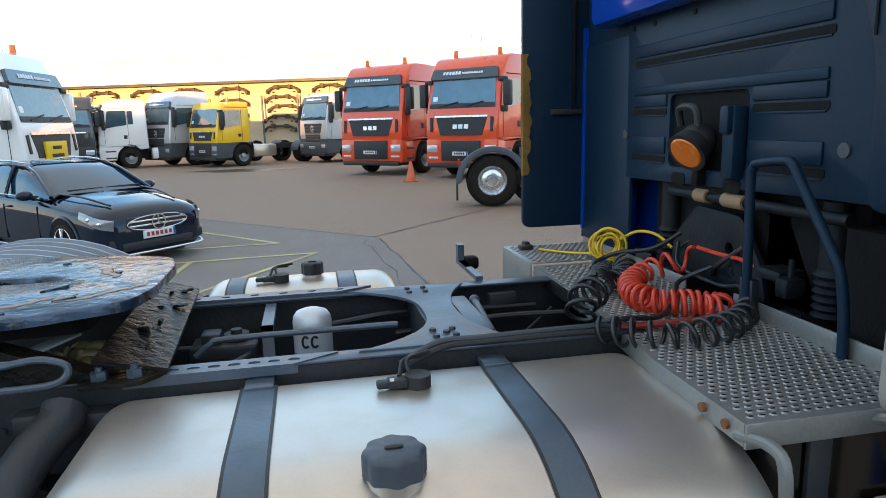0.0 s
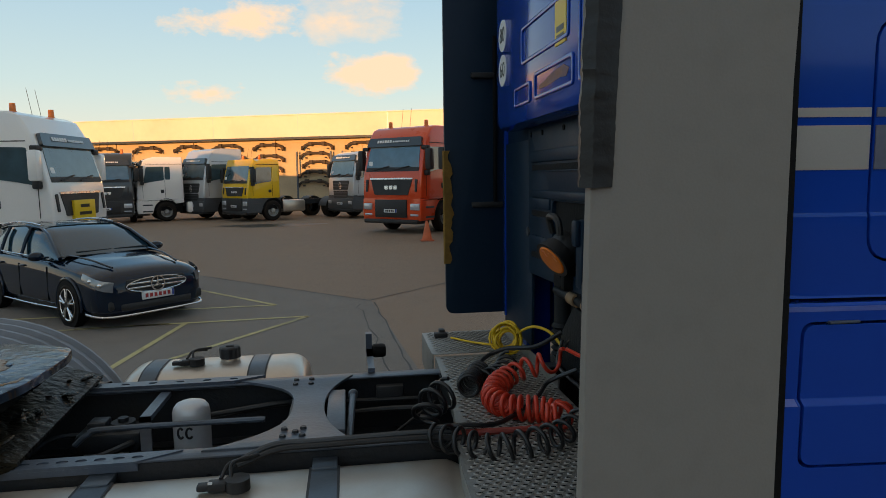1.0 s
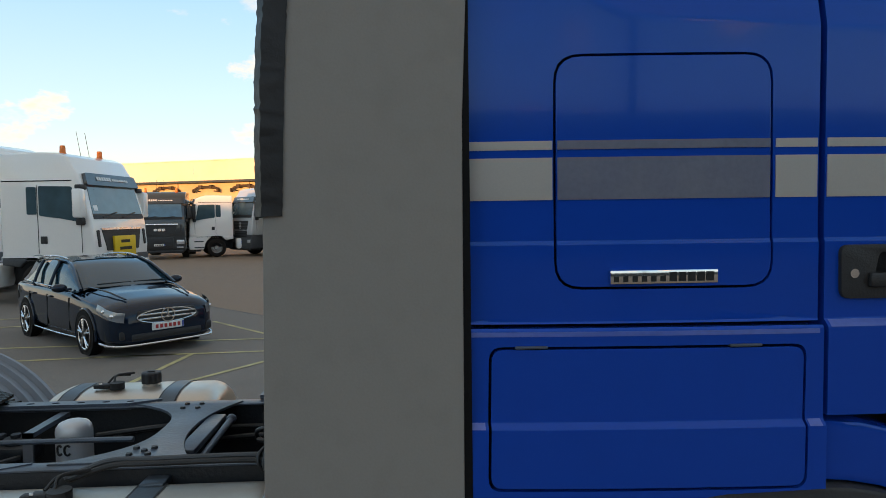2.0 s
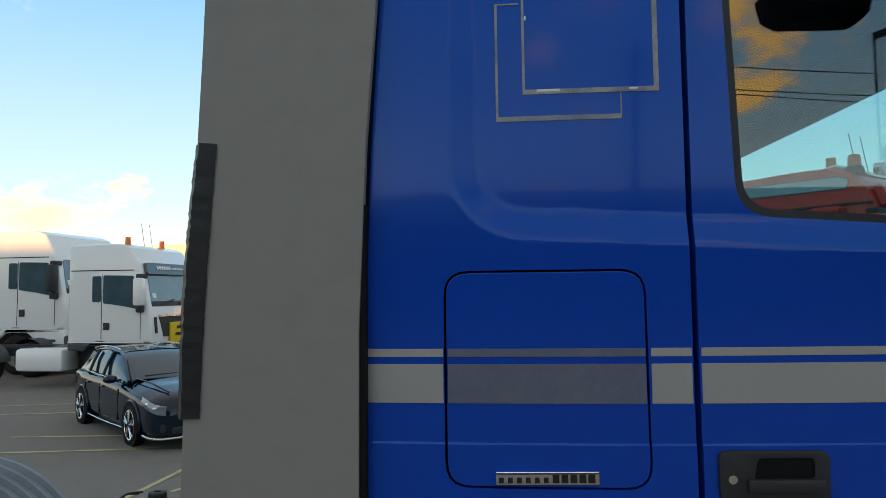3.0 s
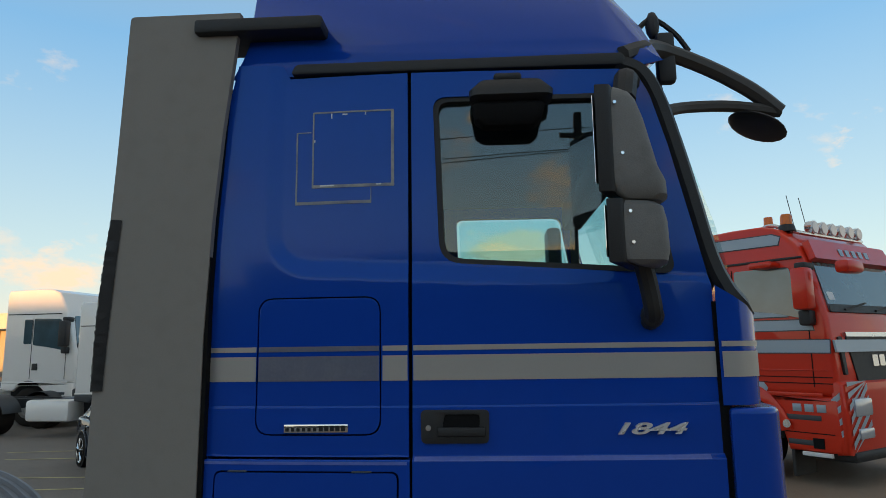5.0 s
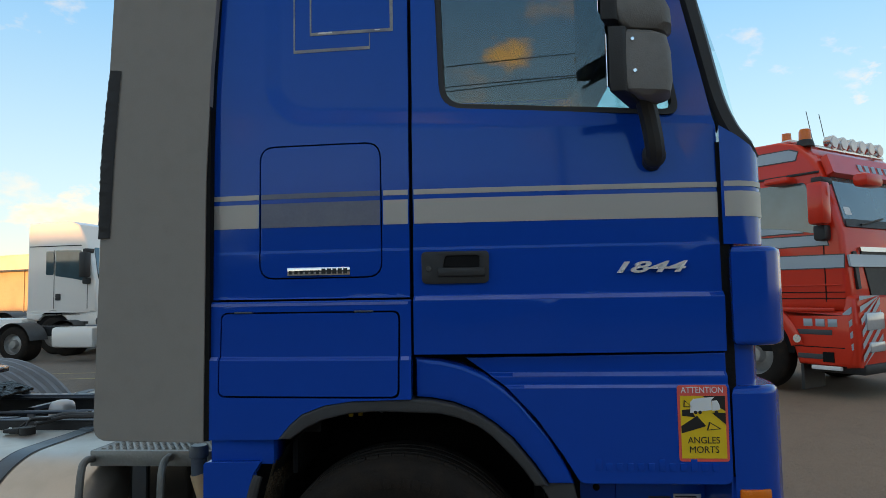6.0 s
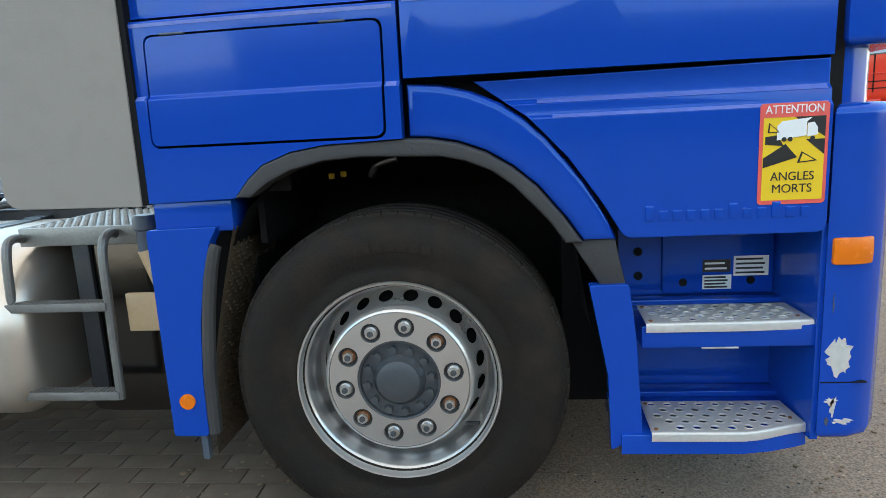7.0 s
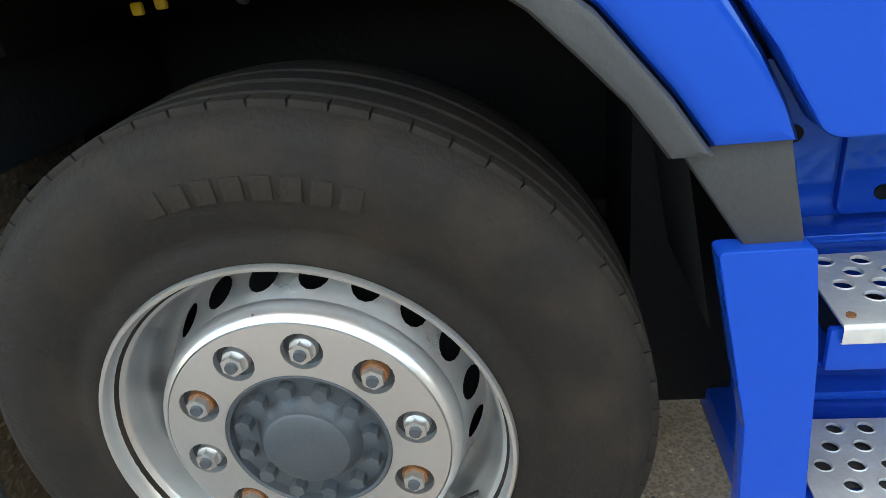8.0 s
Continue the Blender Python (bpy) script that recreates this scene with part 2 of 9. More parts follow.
TRUCK_WHITE = mat("truck_white", (0.86, 0.83, 0.79), 0.35, 0.0, 0.03, 30.0, 0.005, coat=1.0)
TRUCK_RED = mat("truck_orange_red", (0.75, 0.075, 0.02), 0.3, 0.0, 0.05, 40.0, 0.005, coat=0.9)
TRUCK_RED2 = mat("truck_red", (0.7, 0.03, 0.008), 0.42, 0.0, 0.05, 40.0, 0.005, coat=0.6)
TRUCK_YELLOW = mat("truck_yellow", (0.85, 0.5, 0.015), 0.35, 0.0, 0.04, 40.0, 0.005, coat=0.9)
TRUCK_SILVER = mat("truck_silver", (0.5, 0.51, 0.52), 0.35, 0.3, 0.04, 40.0, 0.005, coat=0.9)
TRUCK_BLACK = mat("truck_black", (0.02, 0.024, 0.028), 0.35, 0.0, 0.1, 40.0, 0.005, coat=0.9)
for red_ in (TRUCK_RED, TRUCK_RED2, TRUCK_YELLOW):
    red_.node_tree.nodes["Principled BSDF"].inputs["Specular IOR Level"].default_value = 0.25
CAR_BLACK = mat("car_black", (0.005, 0.013, 0.027), 0.12, 0.0, 0.1, 200.0, 0.0, coat=0.65, rough_var=0.04)
CAR_BLACK.node_tree.nodes["Principled BSDF"].inputs["Specular IOR Level"].default_value = 0.1
CAR_GLASS = mat("car_glass", (0.012, 0.04, 0.062), 0.03, 0.0, 0.3, 3.0, 0.0, rough_var=0.01)
CAR_GLASS.node_tree.nodes["Principled BSDF"].inputs["IOR"].default_value = 1.75

# ---- mesh helpers ----
def finish(bm, smooth=None):
    bmesh.ops.remove_doubles(bm, verts=bm.verts, dist=1e-5)
    bmesh.ops.recalc_face_normals(bm, faces=bm.faces)
    if smooth:
        for f in bm.faces:
            f.smooth = True
        for e in bm.edges:
            if len(e.link_faces) == 2 and e.calc_face_angle(0.0) > radians(smooth):
                e.smooth = False
    return bm


def part(name, bm, material, parent=None, label="", smooth=35):
    """Links a bmesh as one mesh object, under a thing or a part."""
    finish(bm, smooth)
    me = bpy.data.meshes.new(name)
    bm.to_mesh(me)
    bm.free()
    me.materials.append(material)
    ob = new(name, me)
    if parent:
        ob.parent = parent
    if label:
        ob["label"] = label
    return ob


def again(ob, m, parent=None):
    """Another object on the same mesh."""
    o = new(ob.name.split(".")[0], ob.data)
    o.parent = parent or ob.parent
    o.matrix_basis = m
    if ob.get("label"):
        o["label"] = ob["label"]
    return o


def thing(name, label, category, at=None, group="", kind=""):
    e = new(name)
    e.empty_display_size = 0.1
    if at is not None:
        e.matrix_basis = at
    return tagged(e, label, category, group, kind)


def box(bm, x0, x1, y0, y1, z0, z1, bevel=0.0, seg=2, m=None):
    r = bmesh.ops.create_cube(bm, size=1.0)
    vs = r["verts"]
    for v in vs:
        v.co = Vector(((x0 + x1) / 2 + v.co.x * (x1 - x0), (y0 + y1) / 2 + v.co.y * (y1 - y0), (z0 + z1) / 2 + v.co.z * (z1 - z0)))
    if bevel:
        es = list({e for v in vs for e in v.link_edges})
        r2 = bmesh.ops.bevel(bm, geom=es, offset=bevel, segments=seg, profile=0.5, affect="EDGES")
        vs = list({v for f in r2["faces"] for v in f.verts} | {v for v in vs if v.is_valid})
    if m is not None:
        bmesh.ops.transform(bm, matrix=m, verts=vs)
    return bm


def boxes(*specs, bevel=0.0):
    bm = bmesh.new()
    for s in specs:
        box(bm, *s, bevel=bevel)
    return bm


def rod(bm, a, b, r, seg=12, r2=None, caps=True):
    a, b = Vector(a), Vector(b)
    d = b - a
    m = Matrix.Translation((a + b) / 2) @ d.to_track_quat("Z", "Y").to_matrix().to_4x4()
    bmesh.ops.create_cone(bm, cap_ends=caps, segments=seg, radius1=r, radius2=r if r2 is None else r2, depth=d.length, matrix=m)
    return bm


def tube(bm, pts, r, seg=8, closed=False, rf=None):
    """A pipe along a line of points."""
    pts = [Vector(p) for p in pts]
    n = len(pts)
    rings, up = [], None
    for i, p in enumerate(pts):
        a = pts[(i - 1) % n] if closed or i else p
        c = pts[(i + 1) % n] if closed or i < n - 1 else p
        d = (c - a).normalized()
        if up is None:
            up = d.orthogonal().normalized()
        up = (up - d * up.dot(d)).normalized()
        s = d.cross(up)
        rr = r if rf is None else r * rf(i / max(1, n - 1))
        rings.append([bm.verts.new(p + rr * (math.cos(2 * math.pi * k / seg) * up + math.sin(2 * math.pi * k / seg) * s)) for k in range(seg)])
    for i in range(n if closed else n - 1):
        A, B = rings[i], rings[(i + 1) % n]
        for k in range(seg):
            bm.faces.new((A[k], A[(k + 1) % seg], B[(k + 1) % seg], B[k]))
    if not closed:
        bm.faces.new(rings[0][::-1])
        bm.faces.new(rings[-1])
    return bm


def curve_pts(ctrl, n=10):
    """A smooth line through the control points."""
    c = [Vector(p) for p in ctrl]
    c = [2 * c[0] - c[1]] + c + [2 * c[-1] - c[-2]]
    out = []
    for i in range(1, len(c) - 2):
        for k in range(n):
            t = k / n
            p0, p1, p2, p3 = c[i - 1:i + 3]
            out.append(0.5 * (2 * p1 + (p2 - p0) * t + (2 * p0 - 5 * p1 + 4 * p2 - p3) * t * t + (3 * p1 - p0 - 3 * p2 + p3) * t ** 3))
    return out + [c[-2]]


def rounded(pts, r, seg=5):
    """A polygon of (a, b) with its corners rounded; r is one radius or one for each corner."""
    out, n = [], len(pts)
    for i, p in enumerate(pts):
        p, a, c = Vector(p), Vector(pts[i - 1]), Vector(pts[(i + 1) % n])
        rr = r[i] if isinstance(r, (list, tuple)) else r
        if rr <= 0:
            out.append(tuple(p))
            continue
        u, w = (a - p), (c - p)
        k = min(rr, u.length * 0.49, w.length * 0.49)
        s, e = p + u.normalized() * k, p + w.normalized() * k
        for j in range(seg + 1):
            t = j / seg
            out.append(tuple((1 - t) ** 2 * s + 2 * t * (1 - t) * p + t * t * e))
    return out


def rect(x0, x1, z0, z1, r=0.0, seg=5):
    pts = [(x0, z0), (x1, z0), (x1, z1), (x0, z1)]
    return rounded(pts, r, seg) if r else pts


AX = {"y": lambda a, b, d: (a, d, b), "x": lambda a, b, d: (d, a, b), "z": lambda a, b, d: (a, b, d)}


def plate(outer, holes=(), d0=0.0, d1=0.03, axis="y", bevel=0.0, cuts_a=(), cuts_b=(), shape=None):
    """A panel of outline (a, b) with holes, from depth d0 (its face) to d1; shape(a, b) moves the face along the depth."""
    bm = bmesh.new()
    f3 = AX[axis]
    edges = []
    for loop in (outer, *holes):
        vs = [bm.verts.new(f3(a, b, d0)) for a, b in loop]
        edges += [bm.edges.new((vs[i], vs[(i + 1) % len(vs)])) for i in range(len(vs))]
    if holes:
        bmesh.ops.triangle_fill(bm, edges=edges, use_beauty=True, use_dissolve=False)
    else:
        bm.faces.new(bm.verts[:])
    ia, ib = {"y": (0, 2), "x": (1, 2), "z": (0, 1)}[axis]
    for cuts, i in ((cuts_a, ia), (cuts_b, ib)):
        for c in cuts:
            no, co = [0, 0, 0], [0, 0, 0]
            no[i], co[i] = 1, c
            bmesh.ops.bisect_plane(bm, geom=bm.verts[:] + bm.edges[:] + bm.faces[:], plane_co=co, plane_no=no, dist=1e-6)
    front = bm.faces[:]
    r = bmesh.ops.extrude_face_region(bm, geom=front)
    idp = {"y": 1, "x": 0, "z": 2}[axis]
    for v in [g for g in r["geom"] if isinstance(g, bmesh.types.BMVert)]:
        v.co[idp] = d1
    if shape:
        for v in bm.verts:
            v.co[idp] += shape(v.co[ia], v.co[ib])
    finish(bm)
    if bevel:
        sgn = 1 if d1 > d0 else -1
        es = [e for e in bm.edges if len(e.link_faces) == 2 and e.calc_face_angle(0) > radians(60) and all(abs(v.co[idp] - d0 - (shape(v.co[ia], v.co[ib]) if shape else 0)) < 1e-4 for v in e.verts)]
        bmesh.ops.bevel(bm, geom=es, offset=bevel, segments=2, profile=0.5, affect="EDGES", clamp_overlap=True)
    return bm


def lathe(bm, prof, seg=48, axis="y", centre=(0, 0, 0)):
    """Turns a profile of (radius, depth) round an axis."""
    c = Vector(centre)
    rings = []
    for r, d in prof:
        ring = []
        for k in range(seg if r > 1e-6 else 1):
            a = 2 * math.pi * k / seg
            ca, sa = r * math.cos(a), r * math.sin(a)
            ring.append(bm.verts.new(c + Vector({"y": (ca, d, sa), "x": (d, ca, sa), "z": (ca, sa, d)}[axis])))
        rings.append(ring)
    for A, B in zip(rings, rings[1:]):
        for k in range(seg):
            q = [A[k % len(A)], A[(k + 1) % len(A)], B[(k + 1) % len(B)], B[k % len(B)]]
            q = [v for i, v in enumerate(q) if v not in q[:i]]
            if len(q) > 2:
                bm.faces.new(q)
    return bm


def smoothstep(a, b, x):
    t = max(0.0, min(1.0, (x - a) / (b - a)))
    return t * t * (3 - 2 * t)

# ---- the yard ----
def asphalt(name, colour, patch):
    m, nt, b = nodes_of(name)
    n, l = nt.nodes, nt.links
    tc = n.new("ShaderNodeTexCoord")
    def noise_at(s, d=8.0, r=0.6):
        t = n.new("ShaderNodeTexNoise")
        t.inputs["Scale"].default_value, t.inputs["Detail"].default_value, t.inputs["Roughness"].default_value = s, d, r
        l.new(tc.outputs["Object"], t.inputs["Vector"])
        return t
    fine, mid, big = noise_at(70.0), noise_at(2.2), noise_at(0.25)
    vor = n.new("ShaderNodeTexVoronoi")
    vor.inputs["Scale"].default_value = 110.0
    l.new(tc.outputs["Object"], vor.inputs["Vector"])
    def mixed(fac, a, c):
        x = n.new("ShaderNodeMix")
        x.data_type = "RGBA"
        l.new(fac, x.inputs[0])
        for s, v in ((6, a), (7, c)):
            if isinstance(v, tuple):
                x.inputs[s].default_value = (*v, 1)
            else:
                l.new(v, x.inputs[s])
        return x.outputs[2]
    def ramp(src, a, c):
        r = n.new("ShaderNodeValToRGB")
        r.color_ramp.elements[0].position, r.color_ramp.elements[1].position = a, c
        l.new(src, r.inputs["Fac"])
        return r.outputs["Color"]
    base = mixed(fine.outputs["Fac"], tuple(c * 0.62 for c in colour), tuple(c * 1.4 for c in colour))
    base = mixed(ramp(mid.outputs["Fac"], 0.45, 0.75), base, tuple(c * 0.6 for c in colour))
    base = mixed(ramp(big.outputs["Fac"], 0.42, 0.66), base, patch)
    base = mixed(ramp(vor.outputs["Distance"], 0.42, 0.6), base, tuple(min(1, c * 1.5) for c in colour))
    # loose chips: tan, rusty and dark
    chip, sep, near_, rare, chips = n.new("ShaderNodeTexVoronoi"), n.new("ShaderNodeSeparateColor"), n.new("ShaderNodeMath"), n.new("ShaderNodeMath"), n.new("ShaderNodeValToRGB")
    chip.inputs["Scale"].default_value = 48.0
    near_.operation, near_.inputs[1].default_value = "LESS_THAN", 0.24
    rare.operation, rare.inputs[1].default_value = "GREATER_THAN", 0.66
    both_ = n.new("ShaderNodeMath")
    both_.operation = "MULTIPLY"
    chips.color_ramp.interpolation = "CONSTANT"
    chips.color_ramp.elements[0].color, chips.color_ramp.elements[1].color = (0.03, 0.025, 0.02, 1), (0.42, 0.31, 0.19, 1)
    chips.color_ramp.elements[1].position = 0.62
    chips.color_ramp.elements.new(0.38).color = (0.24, 0.105, 0.045, 1)
    l.new(tc.outputs["Object"], chip.inputs["Vector"])
    l.new(chip.outputs["Color"], sep.inputs[0])
    l.new(chip.outputs["Distance"], near_.inputs[0])
    l.new(sep.outputs[0], rare.inputs[0])
    l.new(near_.outputs[0], both_.inputs[0])
    l.new(rare.outputs[0], both_.inputs[1])
    l.new(sep.outputs[1], chips.inputs["Fac"])
    base = mixed(both_.outputs[0], base, chips.outputs["Color"])
    l.new(base, b.inputs["Base Color"])
    b.inputs["Roughness"].default_value = 0.8
    bp = n.new("ShaderNodeBump")
    bp.inputs["Strength"].default_value, bp.inputs["Distance"].default_value = 0.22, 0.005
    l.new(vor.outputs["Distance"], bp.inputs["Height"])
    l.new(bp.outputs[0], b.inputs["Normal"])
    return m


ASPHALT = asphalt("worn_asphalt", (0.185, 0.13, 0.092), (0.2, 0.13, 0.083))
CONCRETE = asphalt("bay_concrete", (0.145, 0.128, 0.112), (0.105, 0.09, 0.077))
PAINT_LINE = mat("yellow_road_paint", (0.48, 0.42, 0.2), 0.7, 0.0, 0.3, 30.0, 0.2, stains=0.8, stain_colour=(0.1, 0.09, 0.07))

bm = bmesh.new()
bmesh.ops.create_grid(bm, x_segments=4, y_segments=4, size=600)
tagged(part("ground", bm, ASPHALT), "worn brown-grey asphalt yard", "ground", kind="structure")

# where the vehicles stand: front x, y, heading from -y towards -x
RED1, RED2 = (-0.2, 20.2, 42.8), (2.11, 17.42, 46.0)
YEL, ARO, WHI2, DRK, MER2 = (-6.5, 28.34, 51.3), (-8.69, 30.1, 49.0), (-11.15, 30.0, 67.0), (-11.75, 28.2, -12.0), (-1.93, 29.07, 59.5)
WPL, ACT, RRED = (-7.24, 13.8, -83.0), (-10.7, 16.5, -82.0), (6.28, 7.8, -36.0)
RWHEEL = (1.25, 11.15, 0, 0, 0, -13)
CONE = (0.62, 17.3, 0)
CARPOS, CARS = (-5.42, 8.85, 0, 0, 0, -44.0), (0.8, 0.84, 0.86, 1)

bay = [(-1.30, 8.45), (-4.57, 11.84), (-14.0, 21.6), (-60.0, 40.0), (-60.0, -30.0), (-0.6, -30.0), (-0.95, 4.5)]
tagged(part("pavement", plate(bay, [], 0.004, -0.02, axis="z"), CONCRETE), "grey concrete parking bays", "pavement", kind="structure")
TAR = mat("tar_joint", (0.03, 0.028, 0.026), 0.6, 0.0, 0.3, 30.0, 0.2)


def strip(a, b, w, m, name, label, z=0.006, wob=0.0, seed=1):
    """A thin line on the ground, straight or wandering."""
    a, b = Vector((*a, 0)), Vector((*b, 0))
    d = (b - a)
    n = max(1, int(d.length / 0.25)) if wob else 1
    side_ = Vector((-d.y, d.x, 0)).normalized()
    rg = random.Random(seed)
    bm = bmesh.new()
    prev = None
    for i in range(n + 1):
        c = a + d * i / n + side_ * (rg.uniform(-wob, wob))
        ww = w * (1 if not wob else rg.uniform(0.4, 1.3))
        q = [bm.verts.new(c + side_ * ww / 2 + Vector((0, 0, z))), bm.verts.new(c - side_ * ww / 2 + Vector((0, 0, z)))]
        if prev:
            bm.faces.new((prev[0], q[0], q[1], prev[1]))
        prev = q
    o = part(name, bm, m)
    return tagged(o, label, name.split("_")[-1], kind="structure")


for i, (a, b, w, wob) in enumerate((((-1.33, 8.45), (-14.0, 21.6), 0.035, 0.015), ((-1.33, 8.45), (3.5, 13.2), 0.03, 0.02), ((-1.5, 8.2), (-1.2, 4.0), 0.018, 0.05), ((-1.25, 8.3), (-0.9, 2.0), 0.024, 0.02))):
    strip(a, b, w, TAR, "ground_joint", "dark tar joint in the yard", wob=wob, seed=i)
for a, b in (((-2.68, 8.36), (-4.2, 10.1)), ((-2.68, 8.36), (-4.3, 8.3)), ((-2.17, 7.47), (-5.0, 7.3)), ((-2.17, 7.47), (-3.6, 5.4)), ((-3.7, 7.35), (-4.1, 4.2)), ((-9.3, 10.7), (-6.4, 11.2)), ((-8.7, 9.83), (-6.2, 10.15)), ((-7.2, 8.04), (-4.6, 8.15)), ((-6.7, 7.09), (-3.9, 7.38))):
    strip(a, b, 0.07, PAINT_LINE, "yellow_line", "worn yellow parking line", z=0.009)
# dark stain by the far trucks
bm = bmesh.new()
vs = [bm.verts.new((-4.6 + 1.9 * math.cos(a) * (1 + 0.3 * math.sin(3 * a)), 25.2 + 0.9 * math.sin(a), 0.005)) for a in [2 * math.pi * i / 24 for i in range(24)]]
bm.faces.new(vs)
tagged(part("oil_stain", bm, mat("damp_stain", (0.04, 0.038, 0.036), 0.35, 0.0, 0.3, 3.0, 0.05)), "dark damp stain on asphalt", "stain", kind="structure")

# ---- warehouse behind the trucks: pale fascia over a warm rendered wall ----
WALL = mat("cream_render", (0.52, 0.40, 0.25), 0.85, 0.0, 0.12, 6.0, 0.1, stains=0.5, stain_colour=(0.36, 0.29, 0.2))
FASCIA = mat("pale_fascia", (0.74, 0.66, 0.54), 0.7, 0.0, 0.06, 3.0, 0.05, stains=0.4, stain_colour=(0.48, 0.42, 0.33))
WH = pose(1.7, 41.5, 0, 0, 0, 160.0)
wh = thing("warehouse", "long cream warehouse with pale fascia", "building", WH, kind="structure")


def W(name, bm, m, label="", up=None):
    return part(name, bm, m, up or wh, label)


W("wall", boxes((-25, 60, -0.4, 0.0, 0, 4.75)), WALL)
W("soffit", boxes((-25, 60, -0.4, 0.75, 4.42, 4.55)), TRUCK_BLACK)
W("fascia", boxes((-25, 60, -0.4, 0.8, 4.55, 5.95)), FASCIA)
W("roof_edge", boxes((-25, 60, -0.45, 0.84, 5.95, 6.02)), FASCIA)
for i in range(14):
    W("fascia_joint", boxes((-24 + i * 6.1, -23.97 + i * 6.1, 0.79, 0.803, 4.56, 5.94)), STEEL)
    W("downpipe", boxes((-22 + i * 6.1, -21.9 + i * 6.1, 0.0, 0.1, 0, 4.42)), WALL)
W("plinth", boxes((-25, 60, 0.0, 0.06, 0, 0.5)), CHASSIS)
AXLE = mat("dark_axle_steel", (0.06, 0.045, 0.035), 0.7, 0.3, 0.3, 10.0, 0.3, stains=0.6, stain_colour=(0.14, 0.07, 0.03))


def axle(seed):
    """A spare axle beam: tube, drop ends, hub flanges and brake chambers."""
    rg = random.Random(seed)
    e = thing("spare_axle", "rusty spare truck axle hung on the wall", "axle", group="axles stored on the wall")
    bm = bmesh.new()
    tube(bm, curve_pts([(-1.05, 0.25, -0.12), (-0.75, 0.25, 0.1), (0.0, 0.25, 0.14 + 0.05 * rg.random()), (0.75, 0.25, 0.1), (1.05, 0.25, -0.12)], 4), 0.085, 8)
    part("beam", bm, AXLE, e)
    for x in (-1.05, 1.05):
        bm = bmesh.new()
        rod(bm, (x - 0.06, 0.25, -0.12), (x + 0.06, 0.25, -0.12), 0.15, 12)
        part("hub", bm, AXLE, e)
    for x in (-0.45, 0.45):
        part("spring_seat", boxes((x - 0.12, x + 0.12, 0.1, 0.4, 0.02, 0.28), bevel=0.02), AXLE, e)
    for x in (-0.7, 0.7):
        part("wall_bracket", boxes((x - 0.03, x + 0.03, 0.0, 0.3, -0.2, -0.12)), CHASSIS_DARK, e)
    return e


protos = [axle(i) for i in range(3)]
spots = [(u, 3.95) for u in (-3.5, -0.4, 2.4, 5.6, 8.8, 11.8, 15.0, 18.2, 21.4)]
spots += [(2.4, z) for z in (3.3, 2.65, 2.0, 1.4)] + [(5.6, z) for z in (3.35, 2.75, 2.1, 1.5)] + [(-0.4, z) for z in (3.3, 2.6, 1.9)] + [(8.8, 3.2), (11.8, 3.25), (15.0, 2.4), (8.8, 2.5)]
for i, (u, z) in enumerate(spots):
    m = WH @ pose(u + 0.2 * math.sin(i * 1.7), 0.05, z, 0, 0, 0)
    if i < 3:
        protos[i].matrix_basis = m
    else:
        copy_thing(protos[i % 3], m)
for u in (-1.6, 1.2, 3.6, 4.4, 6.8):
    rk = thing("rack_post", "grey steel rack upright by the wall", "rack", WH @ pose(u, 0.5, 0), "rack uprights")
    part("upright", boxes((-0.05, 0.05, -0.05, 0.05, 0, 3.6)), CHASSIS, rk)
    part("foot", boxes((-0.12, 0.12, -0.12, 0.12, 0, 0.02)), CHASSIS, rk)

# ---- behind the walker: dark shed added to block the low sun; pole and wires ----
bw = thing("far_shed", "long dark building added behind the walker to block the sun", "building", kind="structure")
part("wall", boxes((-29, 120, -52, -50.0, 0, 9.4)), DARK_GREY, bw)
part("roof", boxes((-29.4, 121, -64, -49.6, 9.4, 9.8)), CHASSIS_DARK, bw)
# wing height is set by where sunlight should reach the far wall
part("low_wing_wall", boxes((-120, -29.4, -52, -50.2, 0, 7.5)), DARK_GREY, bw)
part("low_wing_roof", boxes((-121, -29.4, -64, -49.8, 7.5, 7.85)), CHASSIS_DARK, bw)
pole = thing("utility_pole", "tarred wooden utility pole with wires", "pole", pose(2.9, -15.0, 0, 0, 1.5, 0))
WOOD_D = mat("tarred_wood", (0.035, 0.028, 0.022), 0.85, 0.0, 0.3, 20.0, 0.3)
bm = bmesh.new()
rod(bm, (0, 0, 0), (0, 0, 8.4), 0.15, 14, 0.11)
part("post", bm, WOOD_D, pole)
part("crossarm", boxes((-0.5, 0.5, -0.06, 0.06, 7.7, 7.82)), WOOD_D, pole)
for z, sag, x1 in ((7.95, 0.5, 0.0), (7.35, 0.45, 0.0), (7.3, 0.6, 0.0)):
    bm = bmesh.new()
    for s in (-1, 1):
        tube(bm, curve_pts([(0, 0.1, z), (s * 10, 0.1 + 0.5 * s, z - sag), (s * 24, 0.1 + 1.2 * s, z + 0.2)], 8), 0.014, 6)
    part("wire", bm, BLACK, pole)

# ---- the blue tractor unit: cab ----
TRUCK = thing("tractor_truck", "blue tractor unit truck with grey side fairings on the yard", "truck")


def P(name, bm, m, parent=None, label="", smooth=35):
    return part(name, bm, m, parent or TRUCK, label, smooth)


def bulge(x):
    """The cab is widest amidships."""
    return -0.012 + (0.045 if x < 0.2 else 0.026) * ((x - 0.2) / 0.92) ** 2


